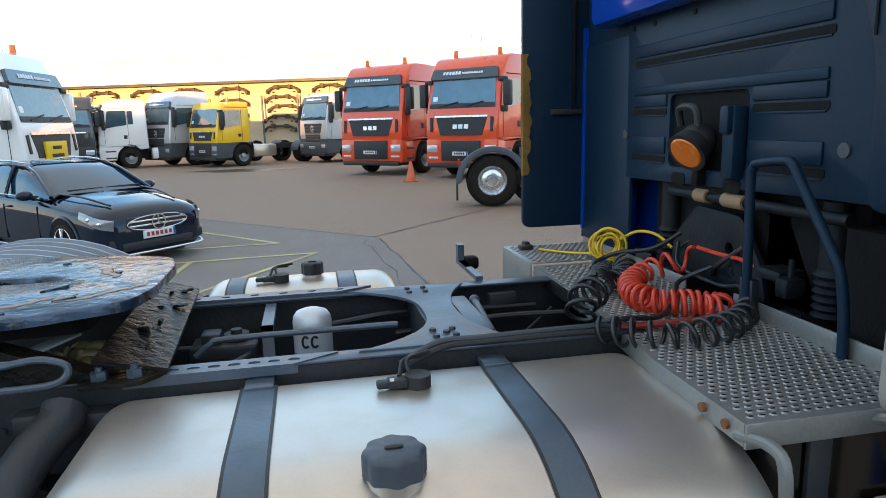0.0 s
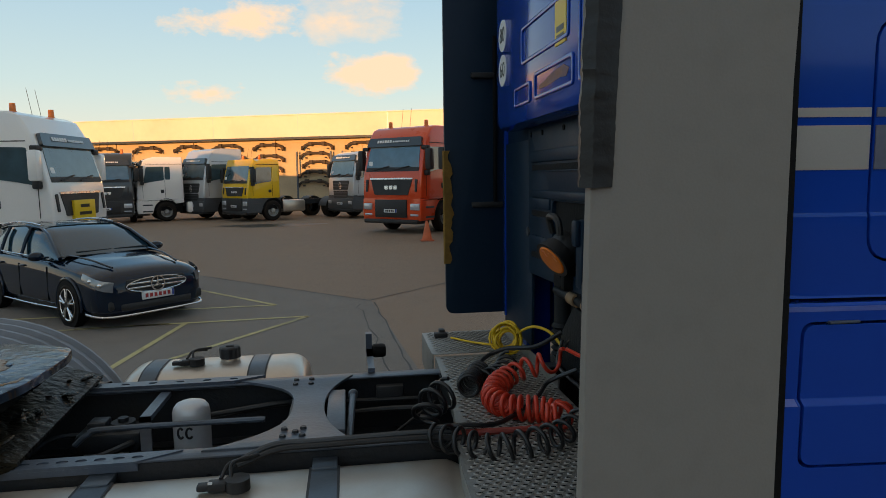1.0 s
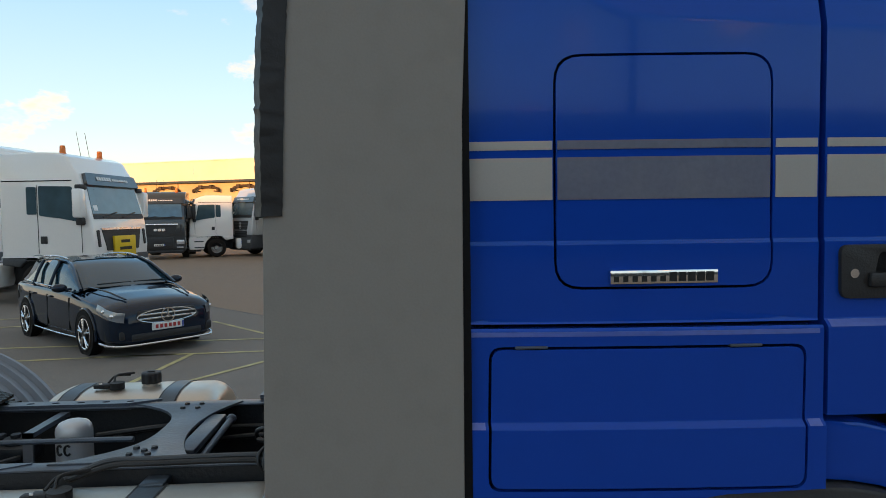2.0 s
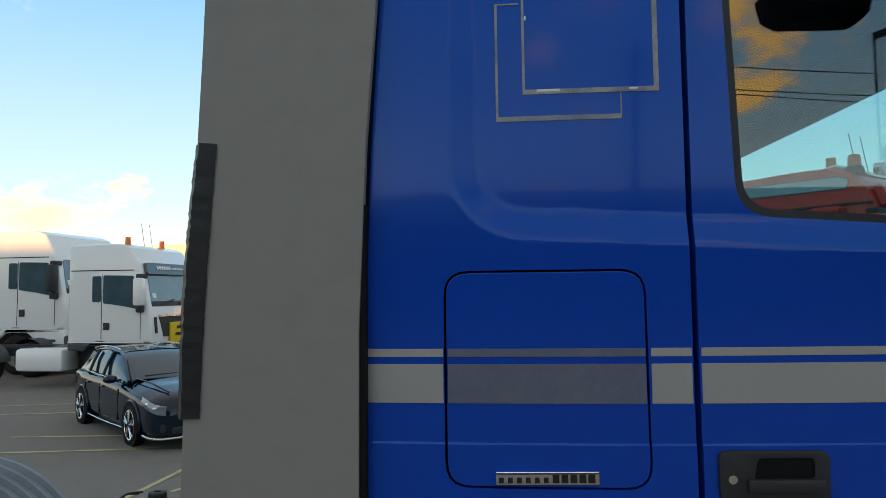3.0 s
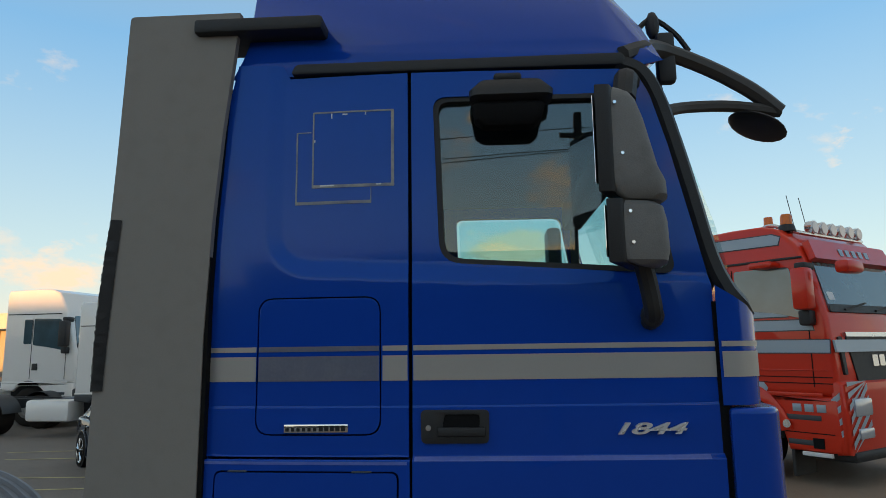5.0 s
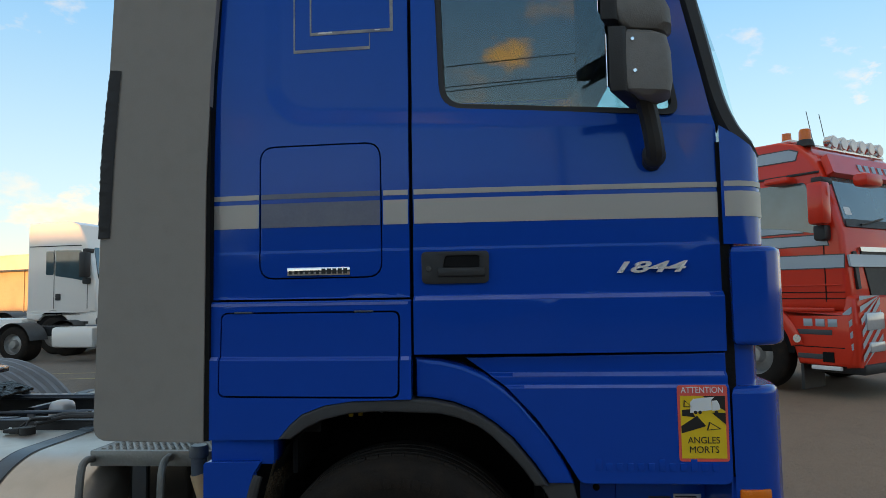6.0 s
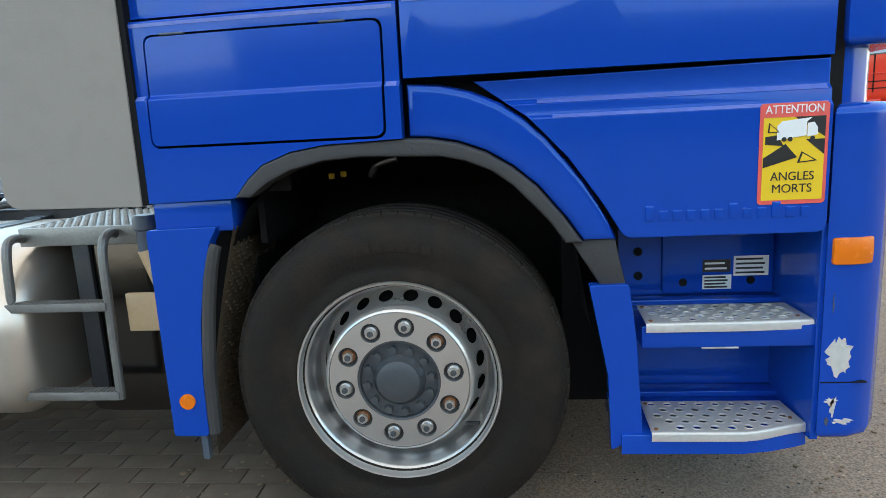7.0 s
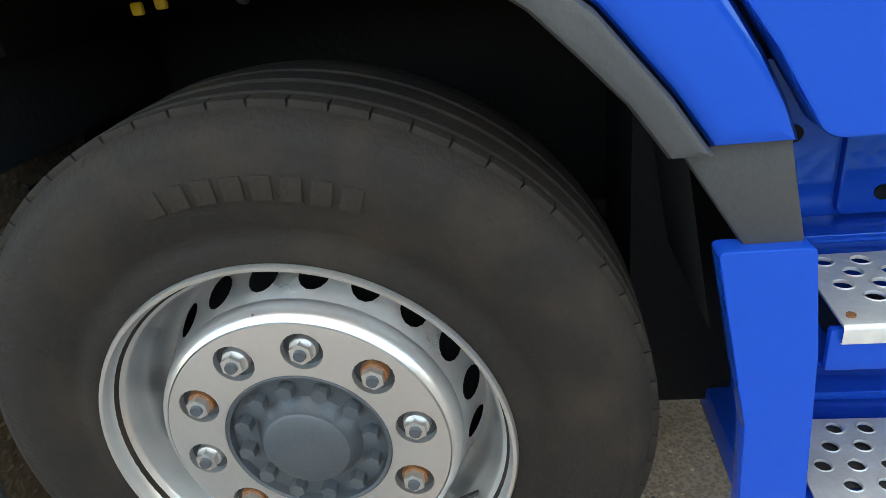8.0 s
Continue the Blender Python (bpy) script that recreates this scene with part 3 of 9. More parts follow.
def side(x, z):
    """Relief of the cab's side: the recess round the window and the ledges below the belt."""
    d = math.hypot(max(0.0, -0.33 - x), max(0.0, 2.392 - 0.055 * (x + 0.33) - z))
    k = min(1.0, max(0.0, (0.176 - d) / 0.066))
    y = 0.013 * (k if k > 0.3 else k * k / 0.6 + 0.15 * k / 0.3) + bulge(x)
    y -= 0.004 * (1 - smoothstep(1.730, 1.742, z))
    y -= 0.018 * (1 - smoothstep(1.545, 1.566, z))
    y -= 0.014 * (1 - smoothstep(1.334, 1.350, z))
    return y


ZC = [1.334, 1.338, 1.342, 1.346, 1.350, 1.545, 1.551, 1.556, 1.561, 1.566, 1.73, 1.736, 1.742] + [2.17 + 0.01 * i for i in range(25)]
XC = [-0.51 + 0.01 * i for i in range(21)] + [-0.66, -0.6, -0.2, -0.1, 0.0] + [0.1 * i for i in range(1, 12)]
CUT = dict(cuts_a=XC, cuts_b=ZC, shape=side)

rear = [(-0.712, 1.56), (0.054, 1.56), (0.054, 3.02), (-0.42, 3.02), (-0.45, 3.075), (-0.634, 3.085), (-0.664, 2.95), (-0.697, 2.4), (-0.71, 2.0)]
FLAP = rounded([(-0.5215, 1.634), (-0.046, 1.634), (-0.049, 2.140), (-0.5215, 2.140)], 0.06)
P("rear_side_panel", plate(rear, [FLAP], 0.0, 0.05, bevel=0.0025, **CUT), BLUE)
P("storage_flap", plate(rounded([(-0.516, 1.639), (-0.051, 1.639), (-0.054, 2.135), (-0.516, 2.135)], 0.055), (), -0.001, 0.04, bevel=0.0025, **CUT), BLUE)

ARCH_O = [(-0.435, 1.052), (-0.39, 1.105), (-0.345, 1.143), (-0.26, 1.175), (-0.161, 1.19), (0.058, 1.197), (0.126, 1.193), (0.205, 1.178), (0.279, 1.15), (0.35, 1.106), (0.415, 1.051), (0.49, 0.96), (0.536, 0.893)]
ARCH_I = [(0.489, 0.893), (0.445, 0.955), (0.398, 1.006), (0.348, 1.058), (0.293, 1.098), (0.225, 1.127), (0.155, 1.143), (-0.067, 1.151), (-0.17, 1.144), (-0.264, 1.122), (-0.33, 1.092), (-0.388, 1.052)]
low = [(-0.714, 1.552), (-0.714, 1.043)] + ARCH_O[:6] + [(0.058, 1.552)]
LOCK = rounded([(-0.672, 1.2), (0.016, 1.2), (0.02, 1.513), (-0.666, 1.513)], 0.03)
P("locker_surround", plate(low, [LOCK], 0.0, 0.06, bevel=0.003, cuts_a=XC, cuts_b=ZC, shape=side), BLUE)
locker = P("locker_flap", plate(rounded([(-0.666, 1.207), (0.009, 1.207), (0.013, 1.507), (-0.66, 1.507)], 0.026), (), -0.002, 0.05, bevel=0.004, cuts_a=XC, cuts_b=ZC, shape=side), BLUE)
for hx in (-0.575, -0.115):
    P("hinge", boxes((hx - 0.035, hx + 0.035, side(hx, 1.51) - 0.006, side(hx, 1.51) + 0.01, 1.509, 1.515), bevel=0.002), CHASSIS, locker)
outer = [(0.63, 0.893), (0.612, 0.94), (0.582, 0.996), (0.54, 1.062), (0.492, 1.123), (0.445, 1.18), (0.389, 1.232), (0.32, 1.28), (0.24, 1.315), (0.16, 1.335), (0.069, 1.342)]
P("wheel_arch_panel", plate([(0.069, 1.197)] + ARCH_O[6:] + outer, (), -0.02, 0.06, bevel=0.024), BLUE, label="blue arch panel with rounded edge")
P("arch_lip", plate(ARCH_O + ARCH_I, (), -0.036, 0.05, bevel=0.012), DARK_GREY, label="dark grey rubber wheel arch lip")
# front lower plate with raised lettering strip
skirt = rounded([(0.25, 1.338), (1.166, 1.348), (1.166, 0.9), (0.648, 0.9), (0.589, 0.998), (0.499, 1.125), (0.395, 1.235)], [0, 0, 0.03, 0.02, 0, 0, 0])
P("lower_side_plate", plate(skirt, (), 0.004, 0.05, bevel=0.005, cuts_b=[1.228, 1.233, 1.238, 1.243, 1.268, 1.274, 1.28, 1.286], shape=lambda x, z: -0.016 * (1 - smoothstep(1.268, 1.286, z)) - 0.012 * (1 - smoothstep(1.228, 1.243, z))), BLUE)

# door with window opening
DOOR = [(0.068, 1.354), (1.168, 1.354), (1.172, 1.75), (1.172, 2.16), (1.128, 2.36), (1.05, 2.70), (0.985, 2.93), (0.95, 2.985), (0.89, 3.012), (0.068, 3.02)]
WIN = rounded([(0.172, 2.262), (1.045, 2.205), (0.93, 2.912), (0.152, 2.915)], [0.085, 0.05, 0.06, 0.055], 6)
WIN_IN = rounded([(0.192, 2.280), (1.022, 2.226), (0.912, 2.894), (0.172, 2.897)], [0.075, 0.04, 0.05, 0.045], 6)
door = P("door", plate(DOOR, [WIN], 0.0, 0.06, bevel=0.004, **CUT), BLUE, label="blue cab door with silver stripe")
P("window_seal", plate(WIN, [WIN_IN], 0.008, 0.05), BLACK, door, "black rubber window seal")
P("window_pane", plate(WIN_IN, (), 0.036, 0.040), GLASS, door, "clear side window glass", smooth=None)
P("window_divider", boxes((0.925, 0.94, 0.03, 0.045, 2.23, 2.9)), BLACK, door)

# door handle in its black recess
hb = plate(rounded([(0.1, 1.607), (0.342, 1.607), (0.345, 1.724), (0.098, 1.724)], 0.02), [rounded([(0.175, 1.66), (0.31, 1.66), (0.31, 1.708), (0.185, 1.708)], 0.012)], -0.026, 0.012, bevel=0.004)
handle = P("door_handle", hb, BLACK, door, "black plastic recessed door handle")
P("recess", boxes((0.168, 0.318, -0.0205, -0.0175, 1.652, 1.714)), VOID, handle)
P("grip", boxes((0.158, 0.33, -0.038, -0.022, 1.632, 1.664), bevel=0.006), BLACK, handle)
bm = bmesh.new()
rod(bm, (0.126, -0.031, 1.662), (0.126, -0.022, 1.662), 0.010, 16)
P("lock", bm, CHROME, handle)

# stripes along the side
def film(x0, x1, z0, z1, m, parent, name="stripe"):
    return P(name, plate(rect(x0, x1, z0, z1), [], -0.0022, 0.002, cuts_a=[c for c in XC if x0 < c < x1], shape=side), m, parent)


rsp, flap = bpy.data.objects["rear_side_panel"], bpy.data.objects["storage_flap"]
for z0, z1 in ((1.829, 1.920), (1.937, 1.956)):
    film(-0.709, -0.524, z0, z1, STRIPE, rsp)
    o = film(-0.513, -0.055, z0, z1, STRIPE_WORN, flap)
    o.location.y = -0.0015
    film(-0.042, 0.05, z0, z1, STRIPE, rsp)
    film(0.072, 1.169, z0, z1, STRIPE, door)
# worn outline left by a removed square sticker
RESIDUE = mat("sticker_residue", (0.34, 0.33, 0.31), 0.7, 0.0, 0.4, 120.0, 0.1, stains=0.9, stain_colour=(0.1, 0.12, 0.22))
w = 0.006
for x0, x1, z0, z1 in ((-0.322, -0.003, 2.565, 2.565 + 2 * w), (-0.322, -0.003, 2.868, 2.868 + w), (-0.324, -0.324 + w, 2.565, 2.872), (-0.006 - w, -0.003 + w * 0.5, 2.565, 2.872),
                       (-0.389, -0.089, 2.5, 2.5 + 2 * w), (-0.389, -0.389 + w, 2.5, 2.793), (-0.389, -0.33, 2.790, 2.793), (-0.092, -0.089, 2.5, 2.563)):
    film(x0, x1, z0, z1, RESIDUE, rsp, "sticker_outline")
for x0, x1, z0, z1 in ((-0.25, -0.246, 2.845, 2.866), (-0.205, -0.185, 2.858, 2.863), (-0.115, -0.111, 2.856, 2.867), (-0.29, -0.235, 2.571, 2.577), (-0.07, -0.05, 2.571, 2.5755), (-0.317, -0.313, 2.75, 2.76)):
    film(x0, x1, z0, z1, WHITE, rsp, "sticker_scrap")

# chalky wear and a painted sky highlight along the upper edge of each ledge
def worn_ledge(x0, x1, z0, z1, parent, top=side):
    P("worn_ledge", plate(rect(x0, x1, z0, z1), [], -0.0012, 0.002, cuts_a=[c for c in XC if x0 < c < x1], cuts_b=[z0 + (z1 - z0) * k / 4 for k in (1, 2, 3)], shape=top), BLUE_LEDGE_LIT, parent, "chalky worn ledge edge with painted highlight")


lockp = bpy.data.objects["locker_surround"]
worn_ledge(0.075, 1.12, 1.548, 1.562, door)
worn_ledge(-0.705, 0.048, 1.535, 1.545, lockp)
worn_ledge(-0.707, -0.676, 1.336, 1.348, lockp)
worn_ledge(0.022, 0.05, 1.336, 1.348, lockp)
worn_ledge(-0.654, 0.002, 1.337, 1.348, locker)


def skirt_relief(x, z):
    return -0.016 * (1 - smoothstep(1.268, 1.286, z)) - 0.012 * (1 - smoothstep(1.228, 1.243, z)) + 0.004


lower_plate = bpy.data.objects["lower_side_plate"]
worn_ledge(0.42, 1.155, 1.271, 1.283, lower_plate, skirt_relief)
worn_ledge(0.46, 1.155, 1.231, 1.240, lower_plate, skirt_relief)

# emblem strip: plain chrome bars
badge = P("emblem_strip", boxes((-0.405, -0.168, -0.012, 0.004, 1.646, 1.676), bevel=0.002), CHROME, flap, "chrome emblem strip with dark bars")
for i in range(11):
    x = -0.398 + i * 0.0205
    P("emblem_bar", boxes((x, x + (0.011 if i < 6 else 0.015), -0.0142, -0.0115, 1.651, 1.664 if i < 6 else 1.671)), BLACK_FILM, badge)


def lettering(name, text, size, m, material, parent, depth=0.002, shear=0.0, label="", width=None, bold=0.0):
    cu = bpy.data.curves.new(name, "FONT")
    cu.body, cu.size, cu.extrude, cu.shear, cu.offset = text, size, depth, shear, bold
    cu.align_x, cu.align_y = "CENTER", "CENTER"
    tmp = new("text_source", cu)
    bpy.context.view_layer.update()
    me = bpy.data.meshes.new_from_object(tmp.evaluated_get(bpy.context.evaluated_depsgraph_get()))
    bpy.data.objects.remove(tmp)
    if width:
        xs = [v.co.x for v in me.vertices]
        k = width / (max(xs) - min(xs))
        for v in me.vertices:
            v.co.x *= k
    me.materials.clear()
    me.materials.append(material)
    ob = new(name, me)
    ob.parent, ob.matrix_basis = parent, m
    if label:
        ob["label"] = label
    return ob


def facing(x, y, z, rz=0.0):
    """Upright text that faces -y."""
    return pose(x, y, z, 90, 0, rz)


BADGE = mat("bright_badge", (0.82, 0.82, 0.82), 0.28, 0.55, 0.03, 80.0, 0.0)
lettering("model_number", "1844", 0.054, facing(0.902, -0.012, 1.652), BADGE, door, 0.006, 0.3, "chrome raised number 1844", 0.246, 0.0014)
# raised maker's lettering on the lower plate, as plain bars in body colour
lp = bpy.data.objects["lower_side_plate"]
for i in range(12):
    h = 0.042 if i in (0, 6, 9) else 0.028
    x = 0.70 + i * 0.036
    P("raised_bar", boxes((x, x + 0.022, -0.0275, -0.022, 0.945, 0.945 + h), bevel=0.0015), BLUE, lp)

# blind-spot warning sticker
sg = P("warning_sticker", plate(rect(0.986, 1.155, 0.979, 1.239, 0.012), (), -0.0262, -0.0235), PINK_RED, lp, "yellow and red blind-spot warning sticker")
P("sticker_field", boxes((0.995, 1.146, -0.0275, -0.0255, 0.990, 1.203)), YELLOW, sg)
lettering("warning_text", "ATTENTION", 0.03, facing(1.0705, -0.0272, 1.222), WHITE, sg, 0.0006, width=0.142)
lettering("warning_text", "ANGLES", 0.032, facing(1.07, -0.0284, 1.051), BLACK_FILM, sg, 0.0006, width=0.108)
lettering("warning_text", "MORTS", 0.032, facing(1.07, -0.0284, 1.019), BLACK_FILM, sg, 0.0006, width=0.098)


def flat(pts, y, m, parent, name):
    return P(name, plate(pts, (), y - 0.0006, y + 0.0006), m, parent)


for k, (pts, m2) in enumerate(((((0.995, 1.203), (1.07, 1.203), (1.146, 1.15), (1.146, 1.203)), BLACK_FILM), (((0.996, 1.075), (0.996, 1.10), (1.05, 1.135), (1.08, 1.10)), BLACK_FILM),
                               (((1.0, 1.135), (1.0, 1.155), (1.03, 1.158), (1.045, 1.13)), BLACK_FILM), (((1.10, 1.145), (1.146, 1.105), (1.146, 1.145)), BLACK_FILM))):
    flat(pts, -0.0282, m2, sg, "black_wedge")
for pts in (((1.028, 1.145), (1.1, 1.155), (1.1, 1.19), (1.028, 1.182)), ((1.028, 1.182), (1.1, 1.19), (1.112, 1.2), (1.04, 1.193)), ((1.102, 1.152), (1.128, 1.156), (1.126, 1.175), (1.118, 1.188), (1.102, 1.186))):
    flat(pts, -0.0292, WHITE, sg, "lorry_drawing")
for cx in (1.045, 1.06, 1.115):
    flat([(cx + 0.006 * math.cos(a), 1.147 + 0.006 * math.sin(a)) for a in [i * math.pi / 5 for i in range(10)]], -0.0304, BLACK_FILM, sg, "drawn_wheel")
for a, b, c in (((1.005, 1.165), (1.035, 1.165), (1.008, 1.19)), ((1.08, 1.085), (1.13, 1.09), (1.09, 1.115))):
    flat([a, b, c], -0.0292, BLACK_FILM, sg, "warning_triangle")
    g = [tuple(Vector(p).lerp((Vector(a) + Vector(b) + Vector(c)) / 3, 0.3)) for p in (a, b, c)]
    flat(g, -0.0303, YELLOW, sg, "warning_triangle")

# inner box of the cab, dark, so gaps read black
CAB_IN = mat("cab_interior", (0.035, 0.037, 0.04), 0.8, 0.0, 0.08, 60.0, 0.0)
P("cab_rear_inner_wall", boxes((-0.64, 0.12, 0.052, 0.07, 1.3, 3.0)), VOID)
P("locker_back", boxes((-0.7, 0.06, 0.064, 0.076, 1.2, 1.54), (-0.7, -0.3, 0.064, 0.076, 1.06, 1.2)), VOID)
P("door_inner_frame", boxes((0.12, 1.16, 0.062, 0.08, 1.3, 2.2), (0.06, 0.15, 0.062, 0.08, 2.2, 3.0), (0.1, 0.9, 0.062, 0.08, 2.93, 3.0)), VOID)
P("cab_floor", boxes((-0.68, 1.3, 0.06, 2.42, 1.42, 1.48)), CAB_IN)
P("windscreen_header", boxes((0.94, 1.075, 0.1, 2.38, 2.80, 2.985), bevel=0.02), CAB_IN)
P("cab_roof_lining", boxes((-0.66, 1.0, 0.06, 2.42, 2.99, 3.02)), CAB_IN)
P("cab_bulkhead", boxes((-0.655, -0.635, 0.06, 2.42, 1.45, 3.0)), CAB_IN)
P("bunk", boxes((-0.6, -0.05, 0.15, 2.35, 1.9, 2.08), bevel=0.04), CAB_IN)
P("far_door", plate([(-0.7, 1.36), (1.172, 1.36)] + DOOR[2:9] + [(-0.64, 3.02)], [WIN], 2.48, 2.42, bevel=0.0), BLUE)
P("far_window_pane", plate(WIN_IN, (), 2.446, 2.45), SCREEN_GLASS, smooth=None)
P("dashboard", boxes((1.02, 1.3, 0.1, 2.38, 1.9, 2.05), bevel=0.05), CAB_IN)
bm = bmesh.new()
tube(bm, [(0.98 + 0.15 * math.sin(a), 1.85 + 0.22 * math.cos(a), 2.08 + 0.14 * math.sin(a)) for a in [i * math.pi / 14 for i in range(28)]], 0.014, 8, True)
rod(bm, (1.0, 1.85, 2.08), (1.12, 1.85, 1.98), 0.03, 10)
tube(bm, [(0.98, 1.64, 2.08), (1.0, 1.85, 2.08), (0.98, 2.06, 2.08)], 0.014, 6)
P("steering_wheel", bm, BLACK)


def seat(y, z):
    bm = boxes((0.2, 0.7, y - 0.24, y + 0.24, z, z + 0.14), bevel=0.05)
    box(bm, 0.06, 0.22, y - 0.23, y + 0.23, z + 0.1, z + 0.58, 0.05)
    P("seat", bm, CAB_IN)


seat(0.62, 1.58)
seat(1.85, 1.58)
P("far_mirror_arm", boxes((0.95, 0.98, 2.5, 2.66, 2.3, 2.34), bevel=0.005), BLACK)
P("far_mirror", boxes((0.84, 0.95, 2.52, 2.75, 2.24, 2.86), bevel=0.035), MIRROR_SHELL)

# roof, gutter, pillar, windscreen
bm = bmesh.new()
sec = [(-0.66, 3.04), (0.98, 3.04), (1.06, 3.12), (1.0, 3.35), (0.82, 3.62), (-0.6, 3.72)]
rings = []
for y, s in ((0.035, 0.0), (0.05, 0.06), (0.12, 0.55), (0.32, 1.0), (2.16, 1.0), (2.36, 0.55), (2.43, 0.06), (2.445, 0.0)):
    rings.append([bm.verts.new((x, y, 3.035 + (z - 3.035) * (0.18 + 0.82 * s))) for x, z in sec])
for A, B in zip(rings, rings[1:]):
    for i in range(len(sec)):
        j = (i + 1) % len(sec)
        bm.faces.new((A[i], A[j], B[j], B[i]))
bm.faces.new(rings[0])
bm.faces.new(rings[-1][::-1])
P("roof", bm, BLUE, smooth=60)
P("rain_gutter", plate(rounded([(-0.415, 3.028), (0.9, 3.022), (0.9, 3.072), (-0.395, 3.072)], 0.02), (), -0.006, 0.05, bevel=0.008), BLACK)
P("roof_deflector", boxes((-0.80, -0.28, -0.05, 0.2, 3.2, 3.26), bevel=0.015), BLACK)
PIL = [(0.88, 0.02, 3.052), (0.97, 0.025, 3.01), (1.03, 0.03, 2.90), (1.085, 0.04, 2.72), (1.135, 0.045, 2.52), (1.19, 0.045, 2.28), (1.235, 0.04, 2.16), (1.29, 0.05, 2.09), (1.34, 0.10, 2.055)]
bm = bmesh.new()
pp = curve_pts(PIL, 6)
rings = []
for i, p in enumerate(pp):
    t = i / (len(pp) - 1)
    d = (pp[min(i + 1, len(pp) - 1)] - pp[max(i - 1, 0)]).normalized()
    n = Vector((-d.z, 0, d.x)).normalized()
    wdt = 0.038 * (1 - 0.7 * smoothstep(0.9, 1.0, t))
    rings.append([bm.verts.new(p + n * a + Vector((0, b, 0))) for a, b in ((-wdt, -0.005), (-wdt * 0.6, -0.022), (wdt * 0.3, -0.02), (wdt, 0.03), (wdt, 0.09), (-wdt, 0.05))])
for A, B in zip(rings, rings[1:]):
    for i in range(6):
        bm.faces.new((A[i], A[(i + 1) % 6], B[(i + 1) % 6], B[i]))
bm.faces.new(rings[0]), bm.faces.new(rings[-1][::-1])
P("windscreen_pillar", bm, BLACK)
P("far_windscreen_pillar", boxes((1.0, 1.06, 2.40, 2.45, 2.1, 3.0)), BLACK)
bm = bmesh.new()
grid = []
for z, x in ((2.06, 1.355), (2.4, 1.285), (2.75, 1.18), (3.06, 1.06)):
    grid.append([bm.verts.new((x + 0.07 * (1 - ((y - 1.24) / 1.14) ** 2) - 0.055, y, z)) for y in (0.1, 0.25, 0.6, 1.24, 1.88, 2.23, 2.38)])
for A, B in zip(grid, grid[1:]):
    for i in range(6):
        bm.faces.new((A[i], A[i + 1], B[i + 1], B[i]))
P("windscreen", bm, SCREEN_GLASS, smooth=80)

# front corner: upper strip, bulging air deflector and bumper end
def corner(name, z0, z1, prof, m=BLUE, bevel=0.012, top=1.0, label=""):
    bm = bmesh.new()
    n = len(prof)
    lo, hi = [bm.verts.new((x, y, z0)) for x, y in prof], [bm.verts.new((x, y, z1)) for x, y in prof]
    for i in range(n):
        j = (i + 1) % n
        bm.faces.new((lo[i], lo[j], hi[j], hi[i]))
    bm.faces.new(lo[::-1]), bm.faces.new(hi)
    finish(bm)
    if bevel:
        es = [e for e in bm.edges if abs(e.verts[0].co.z - e.verts[1].co.z) < 1e-6]
        bmesh.ops.bevel(bm, geom=es, offset=bevel, segments=3, profile=0.5, affect="EDGES", clamp_overlap=True)
    return P(name, bm, m, label=label, smooth=50)


c1 = corner("front_corner_panel", 1.73, 2.06, [(1.175, 0.0), (1.24, 0.004), (1.29, 0.025), (1.335, 0.075), (1.36, 0.15), (1.39, 0.5), (1.30, 0.5), (1.19, 0.06)], bevel=0.0)
for v in c1.data.vertices:
    if v.co.z > 2.0:
        v.co.z += 0.62 * max(0.0, 1.335 - v.co.x)
for z0, z1 in ((1.829, 1.920), (1.937, 1.956)):
    bm = bmesh.new()
    prof = [(1.184, -0.0025), (1.24, 0.0015), (1.292, 0.0225), (1.338, 0.073), (1.363, 0.15)]
    a, b = [bm.verts.new((x, y, z0)) for x, y in prof], [bm.verts.new((x, y, z1)) for x, y in prof]
    for i in range(4):
        bm.faces.new((a[i], a[i + 1], b[i + 1], b[i]))
    P("stripe", bm, STRIPE, c1)
corner("corner_air_deflector", 1.372, 1.722, [(1.192, -0.018), (1.28, -0.022), (1.345, 0.0), (1.39, 0.06), (1.41, 0.15), (1.43, 0.5), (1.3, 0.5), (1.2, 0.08)], bevel=0.022)
P("corner_gap", boxes((1.166, 1.2, 0.012, 0.1, 0.9, 2.1)), VOID)
corner("corner_neck", 1.2, 1.38, [(1.2, 0.02), (1.26, 0.03), (1.30, 0.09), (1.32, 0.5), (1.22, 0.5)], bevel=0.0)
bump = corner("bumper_corner", 0.30, 1.232, [(1.176, -0.012), (1.26, -0.012), (1.32, 0.012), (1.365, 0.07), (1.385, 0.16), (1.41, 0.6), (1.30, 0.6), (1.19, 0.06)], bevel=0.03)
corner("front_bumper", 0.30, 1.2, [(1.39, 0.6), (1.41, 0.62), (1.43, 1.24), (1.41, 1.9), (1.36, 2.4), (1.2, 2.45), (1.2, 0.6)], bevel=0.02)
corner("front_panel", 1.2, 2.06, [(1.385, 0.5), (1.405, 1.24), (1.385, 1.98), (1.35, 2.38), (1.18, 2.46), (1.18, 0.5)], bevel=0.01)
P("corner_lamp", plate(rounded([(1.188, 0.81), (1.297, 0.81), (1.297, 0.882), (1.188, 0.882)], 0.008), (), -0.024, 0.03, bevel=0.006, cuts_a=[1.24, 1.26, 1.28], shape=lambda x, z: max(0, x - 1.24) ** 2 * 6), ORANGE, bump, "orange corner turn signal")
